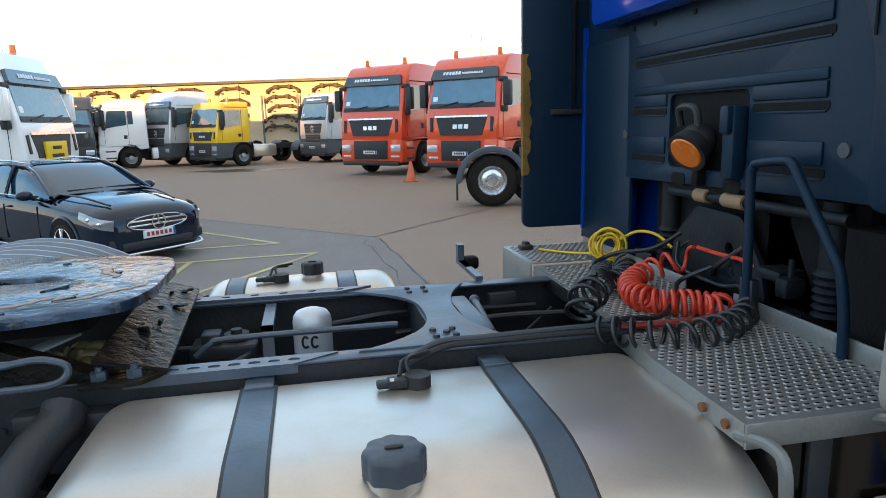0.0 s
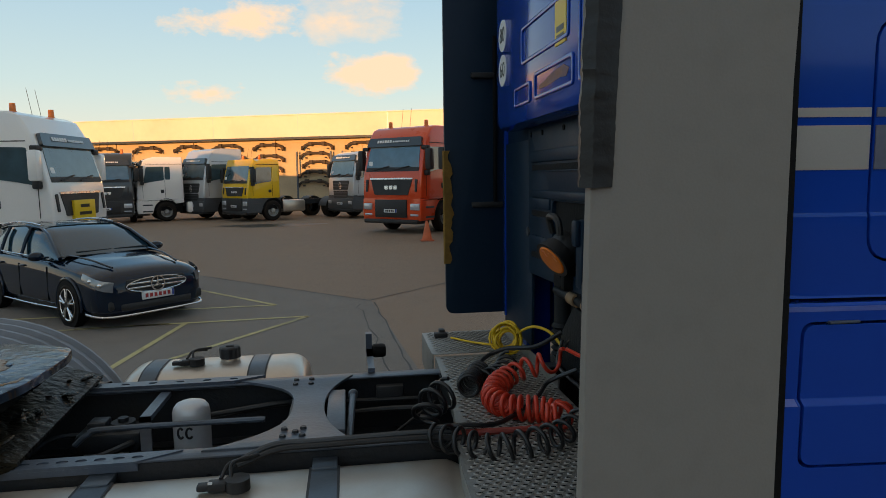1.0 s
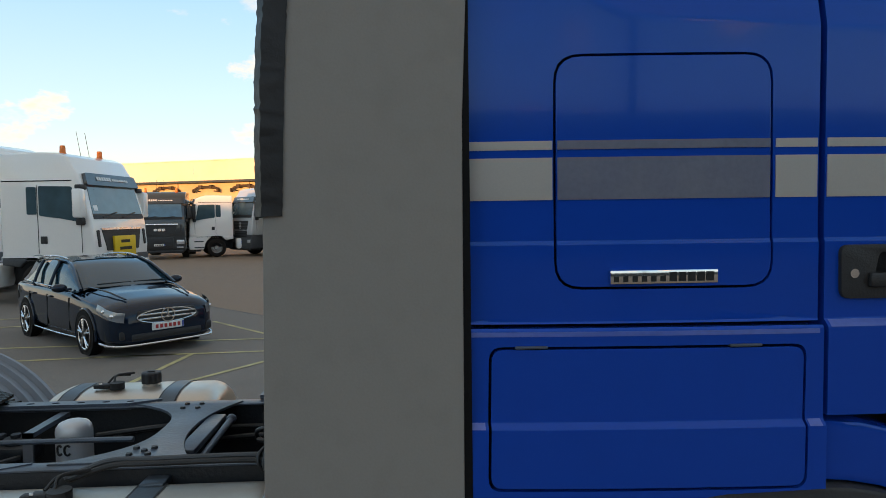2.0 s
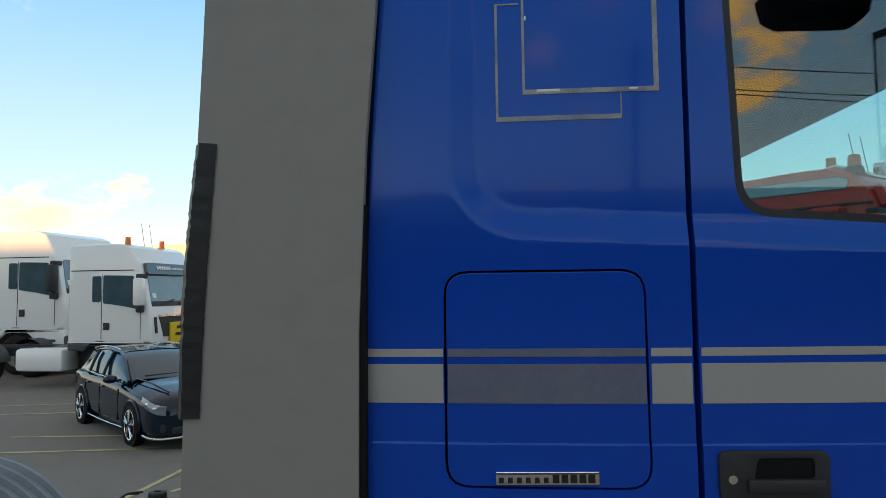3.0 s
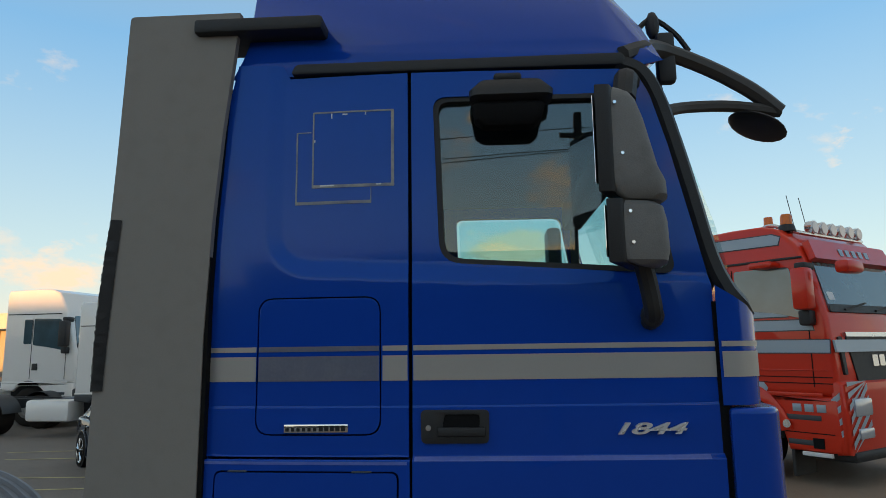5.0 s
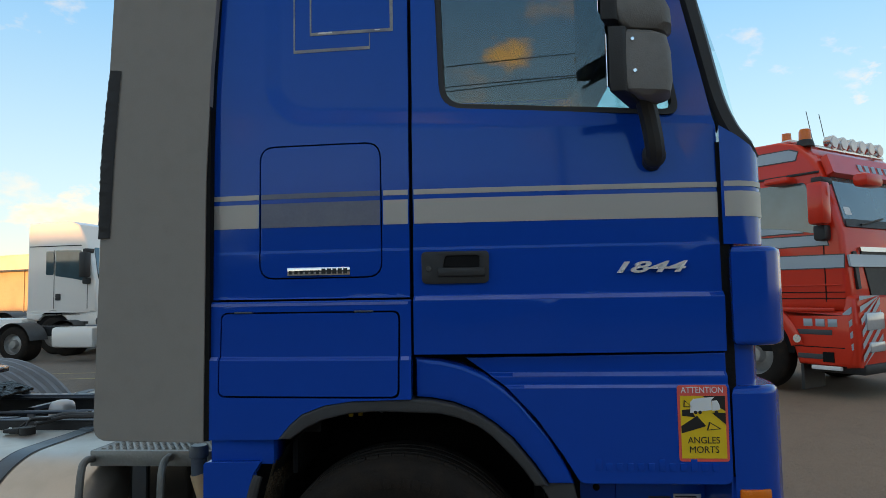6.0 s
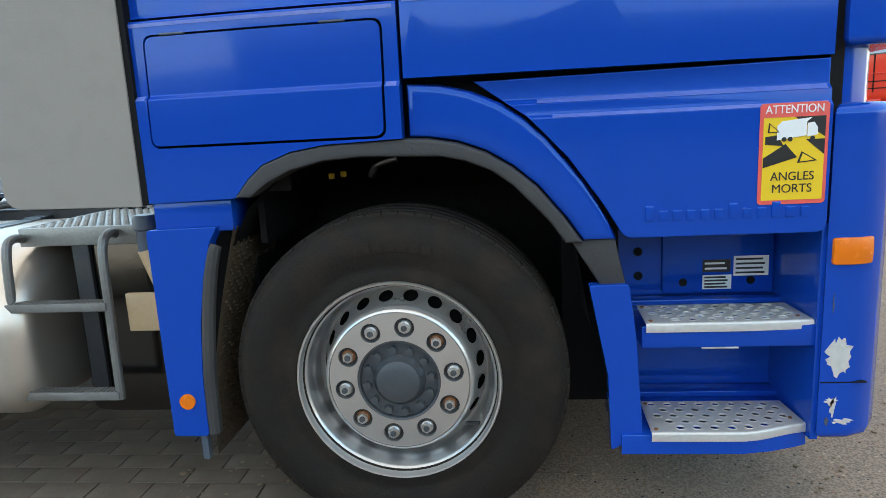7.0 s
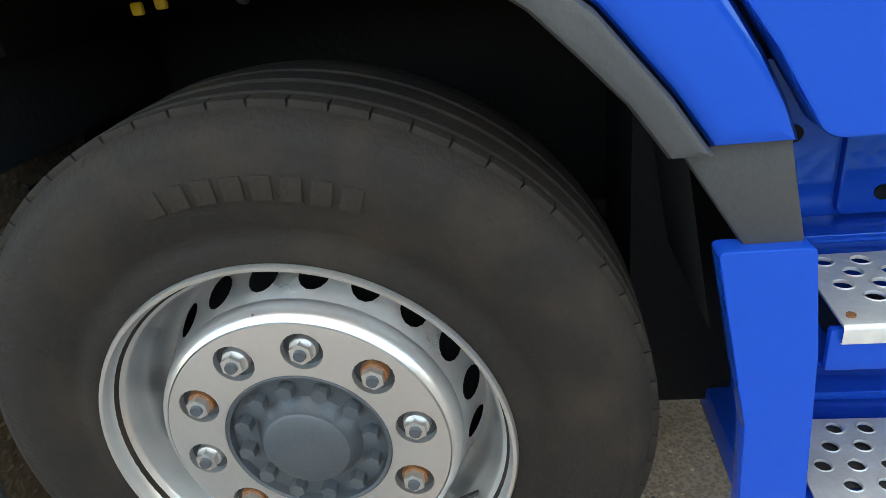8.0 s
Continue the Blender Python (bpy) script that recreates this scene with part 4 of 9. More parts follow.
# scraped paint on the bumper
SCRAPE = mat("bare_filler", (0.5, 0.48, 0.45), 0.8, 0.0, 0.2, 60.0, 0.3, stains=0.7, stain_colour=(0.2, 0.2, 0.25))
rng = random.Random(5)
def blot(cx, cz, rx, rz, m, y=-0.0135, n=22, jag=0.4, name="paint_scrape"):
    pts = [(cx + rx * (1 - jag * rng.random()) * math.cos(a), cz + rz * (1 - jag * rng.random()) * math.sin(a)) for a in [2 * math.pi * i / n for i in range(n)]]
    P(name, plate(pts, (), y, y + 0.002), m, bump)
blot(1.224, 0.55, 0.043, 0.064, SCRAPE, n=30, jag=0.45)
for cx, cz, rx, rz in ((1.21, 0.42, 0.02, 0.018), (1.24, 0.36, 0.04, 0.012), (1.2, 0.36, 0.008, 0.02), (1.215, 0.40, 0.01, 0.03), (1.2, 0.70, 0.003, 0.035)):
    blot(cx, cz, rx, rz, SCRAPE if cx > 1.205 else CHASSIS, jag=0.7)
P("panel_joint", boxes((1.178, 1.30, -0.0135, 0.0, 0.474, 0.477)), VOID, bump)

# steps
P("step_back_wall", plate([(0.66, 0.31), (1.2, 0.31), (1.2, 0.91), (0.66, 0.91)], [], 0.31, 0.33), BLUE)
P("service_cover", plate(rounded([(0.82, 0.655), (1.16, 0.655), (1.16, 0.93), (0.82, 0.93)], 0.02), [], 0.296, 0.31, bevel=0.004), BLUE)
P("step_side_wall", boxes((1.165, 1.185, 0.0, 0.33, 0.3, 0.92)), BLUE)
for x, z, r in ((0.885, 0.692, 0.013), (1.093, 0.695, 0.013), (0.746, 0.794, 0.014), (0.747, 0.714, 0.014)):
    bm = bmesh.new()
    rod(bm, (x, 0.293 if x > 0.8 else 0.305, z), (x, 0.31, z), r, 14)
    P("drain_hole", bm, VOID)
for x0, x1, z0, z1, m2 in ((0.945, 1.03, 0.724, 0.764, BLACK_FILM), (0.945, 1.034, 0.668, 0.714, WHITE), (1.04, 1.146, 0.71, 0.774, WHITE)):
    pl = P("data_plate", boxes((x0, x1, 0.2935, 0.297, z0, z1)), m2, label="small printed data plate")
    for i in range(4 if m2 is WHITE else 2):
        zz = z0 + (z1 - z0) * (i + 0.7) / (4.4 if m2 is WHITE else 2.4)
        P("print_bar", boxes((x0 + 0.006, x1 - 0.012 - 0.006 * (i % 2), 0.2925, 0.294, zz - 0.003, zz + 0.003)), BLACK_FILM if m2 is WHITE else WHITE, pl)


def tread(z, x0, x1, y0, y1, bow=0.0, name="step_tread"):
    """A perforated tread with a turned-down front edge; bow: how far its front sweeps back at the free end."""
    def front(x):
        return y0 + bow * smoothstep(x0 + 0.55 * (x1 - x0), x1 + 0.02, x)
    holes = []
    for r in range(5):
        for c in range(9):
            hx = x0 + 0.038 + c * (x1 - x0 - 0.03) / 8.6 + (0.026 if r % 2 else 0)
            hy = front(hx) + 0.03 + r * (y1 - front(hx) - 0.052) / 4
            if hx < x1 - 0.026 and (r, c) not in ((0, 0), (0, 8)):
                holes.append([(hx + 0.0125 * math.cos(a), hy + 0.0115 * math.sin(a)) for a in [-2 * math.pi * i / 12 for i in range(12)]])
    rims = bmesh.new()
    for h in holes:
        cx, cy = sum(p[0] for p in h) / 12, sum(p[1] for p in h) / 12
        tube(rims, [(cx + 0.0138 * math.cos(a), cy + 0.0128 * math.sin(a), z) for a in [2 * math.pi * i / 12 for i in range(12)]], 0.0014, 5, True)
    edge = [(x0 + (x1 - x0) * i / 12, front(x0 + (x1 - x0) * i / 12)) for i in range(13)]
    o = P(name, plate(edge + [(x1 - 0.012, y1), (x0 + 0.008, y1)], holes, z, z - 0.004, axis="z"), STEP_TREAD, label="perforated aluminium step tread")
    P("hole_rims", rims, STEP_TREAD, o)["kind"] = "stuff"
    # rolled front edge
    bm = bmesh.new()
    secs = [[bm.verts.new((x, y + a, z + b)) for a, b in ((0.004, 0.0004), (0.0, -0.0006), (-0.003, -0.003), (-0.0042, -0.007), (-0.0042, -0.027), (-0.001, -0.0275))] for x, y in edge]
    for A, B in zip(secs, secs[1:]):
        for k in range(5):
            bm.faces.new((A[k], B[k], B[k + 1], A[k + 1]))
    P("tread_nose", bm, STEP_TREAD, o, smooth=60)
    for bx, by in ((x0 + 0.016, y0 + 0.018), (x0 + 0.02, y1 - 0.02), (x1 - 0.03, front(x1) + 0.03)):
        bm = bmesh.new()
        rod(bm, (bx, by, z), (bx, by, z + 0.003), 0.006, 8)
        P("rivet", bm, RUST, o)
    return o


tread(0.652, 0.71, 1.163, 0.0, 0.178, 0.012)
P("step_pan", boxes((0.70, 1.17, 0.006, 0.02, 0.575, 0.640), (0.70, 1.17, 0.0205, 0.31, 0.575, 0.584), (0.70, 1.17, 0.182, 0.236, 0.584, 0.640), (0.70, 1.17, 0.2365, 0.31, 0.584, 0.652), bevel=0.005), BLUE)
tread(0.338, 0.722, 1.163, -0.032, 0.178, 0.06)
pan = [(0.64, -0.024), (0.98, -0.022), (1.06, -0.006), (1.13, 0.018), (1.17, 0.036), (1.17, 0.31), (0.64, 0.31)]
P("step_pan", plate(pan, [], 0.326, 0.266, axis="z", bevel=0.006), BLUE)
# dark sheets: dirt in the lower pan, painted hole shade in the upper
P("pan_dirt", boxes((0.74, 1.15, 0.04, 0.17, 0.3262, 0.329)), CHASSIS_DARK, label="dark sheet under the tread for dirt and hole shade")
P("pan_dirt", boxes((0.73, 1.15, 0.024, 0.178, 0.5842, 0.587)), CHASSIS_DARK, label="dark sheet under the tread for dirt and hole shade")
P("step_ledge", boxes((0.70, 1.17, 0.236, 0.31, 0.326, 0.345), bevel=0.005), BLUE)
for x in (0.895, 0.935):
    P("chipped_edge", boxes((x - 0.03, x + 0.03, 0.004, 0.03, 0.5715, 0.5765), bevel=0.002), STEP_TREAD)
P("step_column", plate(rounded([(0.552, 0.768), (0.662, 0.768), (0.682, 0.62), (0.702, 0.32), (0.612, 0.27), (0.604, 0.5)], 0.01), [], -0.012, 0.022, bevel=0.012), BLUE)
P("column_return", plate([(0.648, 0.764), (0.660, 0.764), (0.680, 0.62), (0.700, 0.33), (0.688, 0.33), (0.668, 0.62)], [], 0.022, 0.26, bevel=0.003), BLUE)
P("arch_extension", plate([(0.50, 0.9), (0.625, 0.9), (0.655, 0.765), (0.585, 0.765), (0.55, 0.82)], [], 0.004, 0.2, bevel=0.008), DARK_GREY)

# mudguard behind the wheel
P("mudguard_neck", boxes((-0.70, -0.46, 0.004, 0.2, 0.955, 1.05), bevel=0.006), BLUE)
fend = rounded([(-0.718, 0.968), (-0.50, 0.972), (-0.53, 0.925), (-0.56, 0.82), (-0.585, 0.68), (-0.60, 0.5), (-0.602, 0.322), (-0.714, 0.322)], [0.015, 0.01, 0, 0, 0, 0, 0.015, 0.01])
guard = P("mudguard", plate(fend, [], -0.022, 0.03, bevel=0.014), BLUE)
bm = bmesh.new()
tube(bm, curve_pts([(-0.522, 0.002, 0.915), (-0.528, -0.004, 0.895), (-0.545, -0.006, 0.82), (-0.567, -0.006, 0.68), (-0.583, -0.006, 0.5), (-0.587, -0.004, 0.33)], 6), 0.021, 10)
P("mudguard_lip", bm, DARK_GREY, guard)
bm = bmesh.new()
rod(bm, (-0.655, -0.03, 0.438), (-0.655, -0.016, 0.438), 0.024, 20)
P("side_reflector", bm, ORANGE, guard, "round orange side reflector")
MUDFLAP = mat("caked_mudflap", (0.075, 0.045, 0.022), 0.9, 0.0, 0.6, 60.0, 0.9, stains=0.8, stain_colour=(0.014, 0.011, 0.009))
bm = bmesh.new()
for i in range(14):
    t0, t1 = i / 14, (i + 1) / 14
    a, b = [(-0.46 - 0.13 * math.sin(math.pi / 2 * t), 0.97 - 0.72 * t) for t in (t0, t1)]
    vs = [bm.verts.new(v) for v in ((a[0], 0.0, a[1]), (b[0], 0.0, b[1]), (b[0], 0.42, b[1]), (a[0], 0.42, a[1]))]
    bm.faces.new(vs)
P("mudflap", bm, MUDFLAP, guard, "dirty brown mudflap behind wheel")
flap_ob = bpy.data.objects["mudflap"]
bm = bmesh.new()
for i in range(44):
    t = (i + 0.5) / 44
    for j in range(9):
        y = 0.03 + 0.042 * j + (0.021 if i % 2 else 0)
        c = Vector((-0.46 - 0.13 * math.sin(math.pi / 2 * t) + 0.002, y, 0.97 - 0.72 * t))
        q = [c + Vector((0.004 * (k == 4), (0.013, 0, -0.013, 0, 0)[k], (0, 0.006, 0, -0.006, 0)[k])) for k in range(5)]
        vs = [bm.verts.new(v) for v in q]
        for k in range(4):
            bm.faces.new((vs[k], vs[(k + 1) % 4], vs[4]))
P("flap_stud_pattern", bm, MUDFLAP, flap_ob, smooth=None)["kind"] = "stuff"
P("flap_hanger", boxes((-0.64, -0.62, 0.0, 0.02, 0.235, 0.33)), CHASSIS, guard)

# wheel arch liner and underbody, near-black so the shade inside is in the colour
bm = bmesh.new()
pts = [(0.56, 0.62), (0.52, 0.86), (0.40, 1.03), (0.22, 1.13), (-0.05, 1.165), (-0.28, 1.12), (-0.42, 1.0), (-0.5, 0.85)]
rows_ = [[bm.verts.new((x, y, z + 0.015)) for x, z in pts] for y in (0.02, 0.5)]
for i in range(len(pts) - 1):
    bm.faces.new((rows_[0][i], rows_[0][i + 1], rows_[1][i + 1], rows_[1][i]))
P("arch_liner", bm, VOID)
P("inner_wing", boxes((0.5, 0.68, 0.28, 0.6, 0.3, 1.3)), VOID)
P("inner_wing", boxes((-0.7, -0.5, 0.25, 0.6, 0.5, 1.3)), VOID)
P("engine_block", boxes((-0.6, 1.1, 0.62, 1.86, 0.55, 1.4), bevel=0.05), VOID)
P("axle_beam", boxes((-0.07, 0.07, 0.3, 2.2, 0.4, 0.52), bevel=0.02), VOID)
bm = bmesh.new()
tube(bm, curve_pts([(-0.15, 0.5, 1.06), (-0.12, 0.48, 1.1), (-0.05, 0.48, 1.12)], 4), 0.012, 8)
P("brake_pipe", bm, STEEL)
for bx, bz in ((-0.25, 1.07), (-0.21, 1.075)):
    P("yellow_tag", boxes((bx, bx + 0.02, 0.3, 0.31, bz, bz + 0.02), bevel=0.004), YELLOW)

# grey side fairings with wrapped foam edge
def fairing(y0, y1, name="side_fairing"):
    pts = rounded([(-0.724, 1.036), (-0.720, 2.0), (-0.702, 2.45), (-0.675, 2.8), (-0.62, 3.3), (-1.08, 3.3), (-1.10, 2.7), (-1.135, 1.9), (-1.152, 1.042)], [0.005, 0, 0, 0, 0.01, 0.02, 0, 0, 0.06])
    return P(name, plate(pts, [], y0, y1, bevel=0.008), GREY_PANEL, label="grey painted side fairing behind cab")


near = fairing(-0.012, 0.018)
P("fairing_seal", boxes((-0.728, -0.705, -0.006, 0.03, 1.04, 2.3)), VOID, near)
FOAM = mat("black_tape_wrap", (0.006, 0.005, 0.005), 0.5, 0.0, 0.2, 30.0, 0.3)
bm = bmesh.new()
rng2 = random.Random(3)
secs = []
for i in range(60):
    z = 1.80 + 0.65 * i / 59
    x0 = -1.137 + 0.022 * (z - 1.8) / 0.65 + 0.02 * (z - 1.8)
    o = 0.0035 * (rng2.random() - 0.5) - 0.02 * math.sin(math.pi * i / 59) * 0.5
    secs.append([bm.verts.new((x0 + a + o * (1 if a < 0.03 else 0.4), b + 0.005 * rng2.random() * (0.4 if a > 0.0 > b else 1.0), z + 0.004 * rng2.random())) for a, b in ((0.042, -0.017), (0.028, -0.022), (0.0, -0.024), (-0.017, 0.0), (-0.013, 0.022), (0.02, 0.028), (0.05, 0.022))])
for A, B in zip(secs, secs[1:]):
    for k in range(6):
        bm.faces.new((A[k], A[k + 1], B[k + 1], B[k]))
bm.faces.new(secs[0]), bm.faces.new(secs[-1][::-1])
P("edge_wrap", bm, FOAM, near, "wrinkled black tape wrap on edge")

# mirrors
def loft(rings_pts, smooth_cap=True):
    bm = bmesh.new()
    rs = [[bm.verts.new(p) for p in r] for r in rings_pts]
    for A, B in zip(rs, rs[1:]):
        for i in range(len(A)):
            j = (i + 1) % len(A)
            bm.faces.new((A[i], A[j], B[j], B[i]))
    bm.faces.new(rs[0][::-1]), bm.faces.new(rs[-1])
    return bm


def mirror_ring(z, xb, xf, y0, y1, r=0.035):
    return [(x, y, z) for x, y in rounded([(xb, y0), (xf, y0 + 0.03), (xf + 0.03, y1 - 0.05), (xf - 0.005, y1), (xb + 0.11, y1)], [r, r, r, 0.008, 0.02], 4)]


def mirror_back(x0, x1, y0, y1, z0, z1, bevel=0.0):
    """A slab across the back of a mirror, turned in towards the driver."""
    k = 0.11 / 0.222 * (y1 - y0)
    return plate(rounded([(x0, y0), (x1, y0), (x1 + k, y1), (x0 + k, y1)], bevel or 0.0005, 3), [], z0, z1, axis="z", bevel=bevel * 0.7)


mir = P("main_mirror", loft([mirror_ring(2.435, 0.80, 0.94, -0.25, -0.1), mirror_ring(2.452, 0.775, 0.962, -0.265, -0.06), mirror_ring(2.50, 0.752, 0.958, -0.275, -0.05), mirror_ring(2.55, 0.745, 0.935, -0.275, -0.05), mirror_ring(2.72, 0.744, 0.895, -0.275, -0.05), mirror_ring(2.79, 0.746, 0.872, -0.272, -0.05), mirror_ring(2.82, 0.752, 0.855, -0.262, -0.06), mirror_ring(2.838, 0.77, 0.835, -0.24, -0.08)]), MIRROR_SHELL, label="grey plastic door mirror housing")
low_m = P("wide_angle_mirror", loft([mirror_ring(2.21, 0.83, 0.925, -0.25, -0.1), mirror_ring(2.225, 0.792, 0.95, -0.268, -0.06), mirror_ring(2.26, 0.775, 0.958, -0.274, -0.05), mirror_ring(2.36, 0.772, 0.955, -0.274, -0.05), mirror_ring(2.41, 0.775, 0.945, -0.27, -0.05), mirror_ring(2.43, 0.795, 0.92, -0.25, -0.08)]), MIRROR_SHELL)
P("mirror_rim", mirror_back(0.722, 0.776, -0.2795, -0.048, 2.452, 2.828, 0.012), BLACK, mir)
P("mirror_rim", mirror_back(0.744, 0.80, -0.2785, -0.048, 2.214, 2.428, 0.012), BLACK, low_m)
P("mirror_glass", mirror_back(0.7195, 0.723, -0.254, -0.07, 2.49, 2.80), MIRROR, mir)
P("mirror_glass", mirror_back(0.7415, 0.745, -0.262, -0.06, 2.235, 2.41), MIRROR, low_m)
for x, z, o in ((0.792, 2.765, mir), (0.81, 2.585, mir), (0.825, 2.385, low_m), (0.83, 2.28, low_m)):
    bm = bmesh.new()
    rod(bm, (x, -0.277, z), (x, -0.262, z), 0.006, 10)
    P("mirror_screw", bm, CHROME, o)
bm = bmesh.new()
tube(bm, curve_pts([(0.89, -0.12, 2.24), (0.915, -0.09, 2.16), (0.935, -0.06, 2.06), (0.937, 0.01, 2.03)], 6), 0.034, 10)
bmesh.ops.create_uvsphere(bm, u_segments=14, v_segments=8, radius=0.042, matrix=pose(0.937, -0.035, 2.05) @ Matrix.Diagonal((1, 0.9, 1.1, 1)))
P("mirror_arm", bm, BLACK, label="black plastic mirror arm")
bm = bmesh.new()
tube(bm, curve_pts([(0.86, -0.12, 2.83), (0.88, -0.08, 2.92), (0.9, 0.0, 2.95), (0.92, 0.03, 2.96)], 6), 0.045, 10)
P("mirror_arm", bm, BLACK)
def mring(z, x0, x1, y0, y1, r):
    return [(x, y, z) for x, y in rounded([(x0, y0), (x1, y0), (x1, y1), (x0, y1)], r, 4)]


km = P("kerb_mirror", loft([mring(2.856, 0.33, 0.575, -0.10, -0.01, 0.03), mring(2.87, 0.298, 0.608, -0.125, 0.01, 0.04), mring(2.895, 0.296, 0.61, -0.122, 0.02, 0.04), mring(2.935, 0.335, 0.572, -0.10, 0.025, 0.03), mring(2.95, 0.36, 0.55, -0.07, 0.025, 0.03)]), BLACK, label="black kerb mirror over the window")
P("mirror_cap", boxes((0.39, 0.495, -0.09, 0.01, 2.94, 2.97), bevel=0.012), BLACK, km)
P("kerb_mirror_body", loft([mring(2.763, 0.345, 0.54, -0.085, -0.02, 0.02), mring(2.785, 0.315, 0.565, -0.10, -0.01, 0.025), mring(2.84, 0.305, 0.58, -0.105, -0.01, 0.025), mring(2.858, 0.33, 0.56, -0.09, -0.02, 0.02)]), VOID, km)

VISOR_GREY = mat("faded_visor_plastic", (0.06, 0.054, 0.05), 0.6, 0.0, 0.15, 160.0, 0.1)
# sun visor with its side arms and the front mirror
bm = bmesh.new()
tube(bm, curve_pts([(0.90, 0.03, 3.075), (1.0, 0.1, 3.13), (1.12, 0.25, 3.19), (1.35, 0.36, 3.15), (1.53, 0.38, 3.05), (1.65, 0.39, 2.95)], 6), 0.035, 8)
P("visor_arm", bm, VISOR_GREY)
bm = bmesh.new()
tube(bm, curve_pts([(1.10, 0.2, 2.90), (1.22, 0.3, 2.95), (1.43, 0.37, 2.975), (1.65, 0.39, 2.95)], 6), 0.026, 8)
P("visor_arm", bm, VISOR_GREY)
P("visor_bracket", boxes((1.1, 1.18, 0.25, 0.31, 3.05, 3.28), bevel=0.02), BLACK)
bm = bmesh.new()
bmesh.ops.create_uvsphere(bm, u_segments=18, v_segments=10, radius=0.12, matrix=pose(1.56, 0.42, 2.895, 0, 27, 0) @ Matrix.Diagonal((1.05, 1.1, 0.19, 1)))
P("front_mirror", bm, BLACK)
bm = bmesh.new()
tube(bm, curve_pts([(1.02, 0.3, 3.3), (1.1, 0.3, 3.36), (1.2, 0.32, 3.3), (1.26, 0.33, 3.22)], 4), 0.012, 6)
bmesh.ops.create_uvsphere(bm, u_segments=10, v_segments=6, radius=0.05, matrix=pose(1.1, 0.3, 3.33) @ Matrix.Diagonal((0.6, 0.6, 1.3, 1)))
P("marker_lamp", bm, BLACK)

# ---- front wheel ----
def circle(r, n, cx=0.0, cz=0.0, a0=0.0, cw=False):
    return [(cx + r * math.cos(a0 + (-1 if cw else 1) * 2 * math.pi * i / n), cz + r * math.sin(a0 + (-1 if cw else 1) * 2 * math.pi * i / n)) for i in range(n)]


def truck_wheel(m, turned=9.0):
    """Steel-rimmed steer wheel; local centre at the origin, outer side towards -y."""
    w = new("wheel")
    w.parent, w.matrix_basis = TRUCK, m
    w["label"] = "silver ten-bolt rim with black tyre"
    bm = bmesh.new()
    prof = [(0.292, 0.012), (0.303, -0.006), (0.318, -0.010), (0.335, -0.004), (0.352, -0.0005), (0.36, -0.004), (0.376, -0.008), (0.40, -0.013), (0.43, -0.0145), (0.452, -0.0095), (0.4565, -0.0078), (0.461, -0.008), (0.478, 0.002), (0.492, 0.018), (0.500, 0.032), (0.505, 0.05), (0.507, 0.15), (0.505, 0.25), (0.495, 0.285), (0.43, 0.31), (0.30, 0.29)]
    lathe(bm, prof, 120)
    ty = P("tyre", bm, RUBBER, w, "worn black truck tyre", smooth=50)
    # tread ribs: blocks along the shoulder
    for yy, r in ((0.075, 0.509), (0.13, 0.5105), (0.185, 0.5105)):
        bm = bmesh.new()
        lathe(bm, [(0.498, yy - 0.021), (r, yy - 0.019), (r, yy + 0.019), (0.498, yy + 0.021)], 96)
        P("tread_rib", bm, RUBBER, ty)
    blk = None
    for i in range(64):
        if blk is None:
            blk = P("tread_block", boxes((-0.0235, 0.0235, 0.026, 0.05, 0.484, 0.5065), bevel=0.002), RUBBER, ty)
        else:
            again(blk, Matrix.Rotation(2 * math.pi * i / 64, 4, "Y"))
    # faded raised maker's lettering, as plain bars
    for i in range(8):
        a = radians(90 + 15 - i * 5.0)
        o = P("sidewall_bar", boxes((-0.013, 0.013, -0.0165, -0.013, -0.016, 0.016), bevel=0.0015), RUBBER, ty)
        o.matrix_basis = pose(0.412 * math.cos(a), 0, 0.412 * math.sin(a), 0, 90 - math.degrees(a), 0)
    bm = bmesh.new()
    lathe(bm, [(0.305, 0.0), (0.309, -0.010), (0.306, -0.017), (0.301, -0.016), (0.298, -0.006), (0.295, 0.012), (0.288, 0.016), (0.285, 0.022), (0.283, 0.05), (0.276, 0.06), (0.272, 0.07), (0.269, 0.1), (0.264, 0.118), (0.255, 0.125)], 96)
    rim = P("rim", bm, STEEL, w, "silver steel rim", smooth=60)
    # dished disc with vent holes
    bm = bmesh.new()
    NV = 20
    outer2 = [(0, 0), (0.25, 0), (0.5, 0), (0.75, 0), (1, 0), (1, 1), (0.75, 1), (0.5, 1), (0.25, 1), (0, 1)]
    for c in range(NV):
        es = []
        for loop in (outer2, [(0.5 + 0.30 * math.cos(a), 0.50 + 0.33 * math.sin(a)) for a in [-2 * math.pi * i / 14 for i in range(14)]]):
            vs = [bm.verts.new((u + c, 0, v)) for u, v in loop]
            es += [bm.edges.new((vs[i], vs[(i + 1) % len(vs)])) for i in range(len(vs))]
        bmesh.ops.triangle_fill(bm, edges=es, use_beauty=True)
    for v in bm.verts:
        a, s = 2 * math.pi * v.co.x / NV, v.co.z
        r = 0.26 - 0.031 * s
        v.co = (r * math.cos(a), 0.125 - 0.088 * s, r * math.sin(a))
    P("vent_ring", bm, STEEL, rim, smooth=60)
    # black disc paints the shade behind the vent holes
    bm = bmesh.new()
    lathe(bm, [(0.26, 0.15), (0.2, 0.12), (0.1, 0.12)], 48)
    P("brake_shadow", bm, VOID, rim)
    bm = bmesh.new()
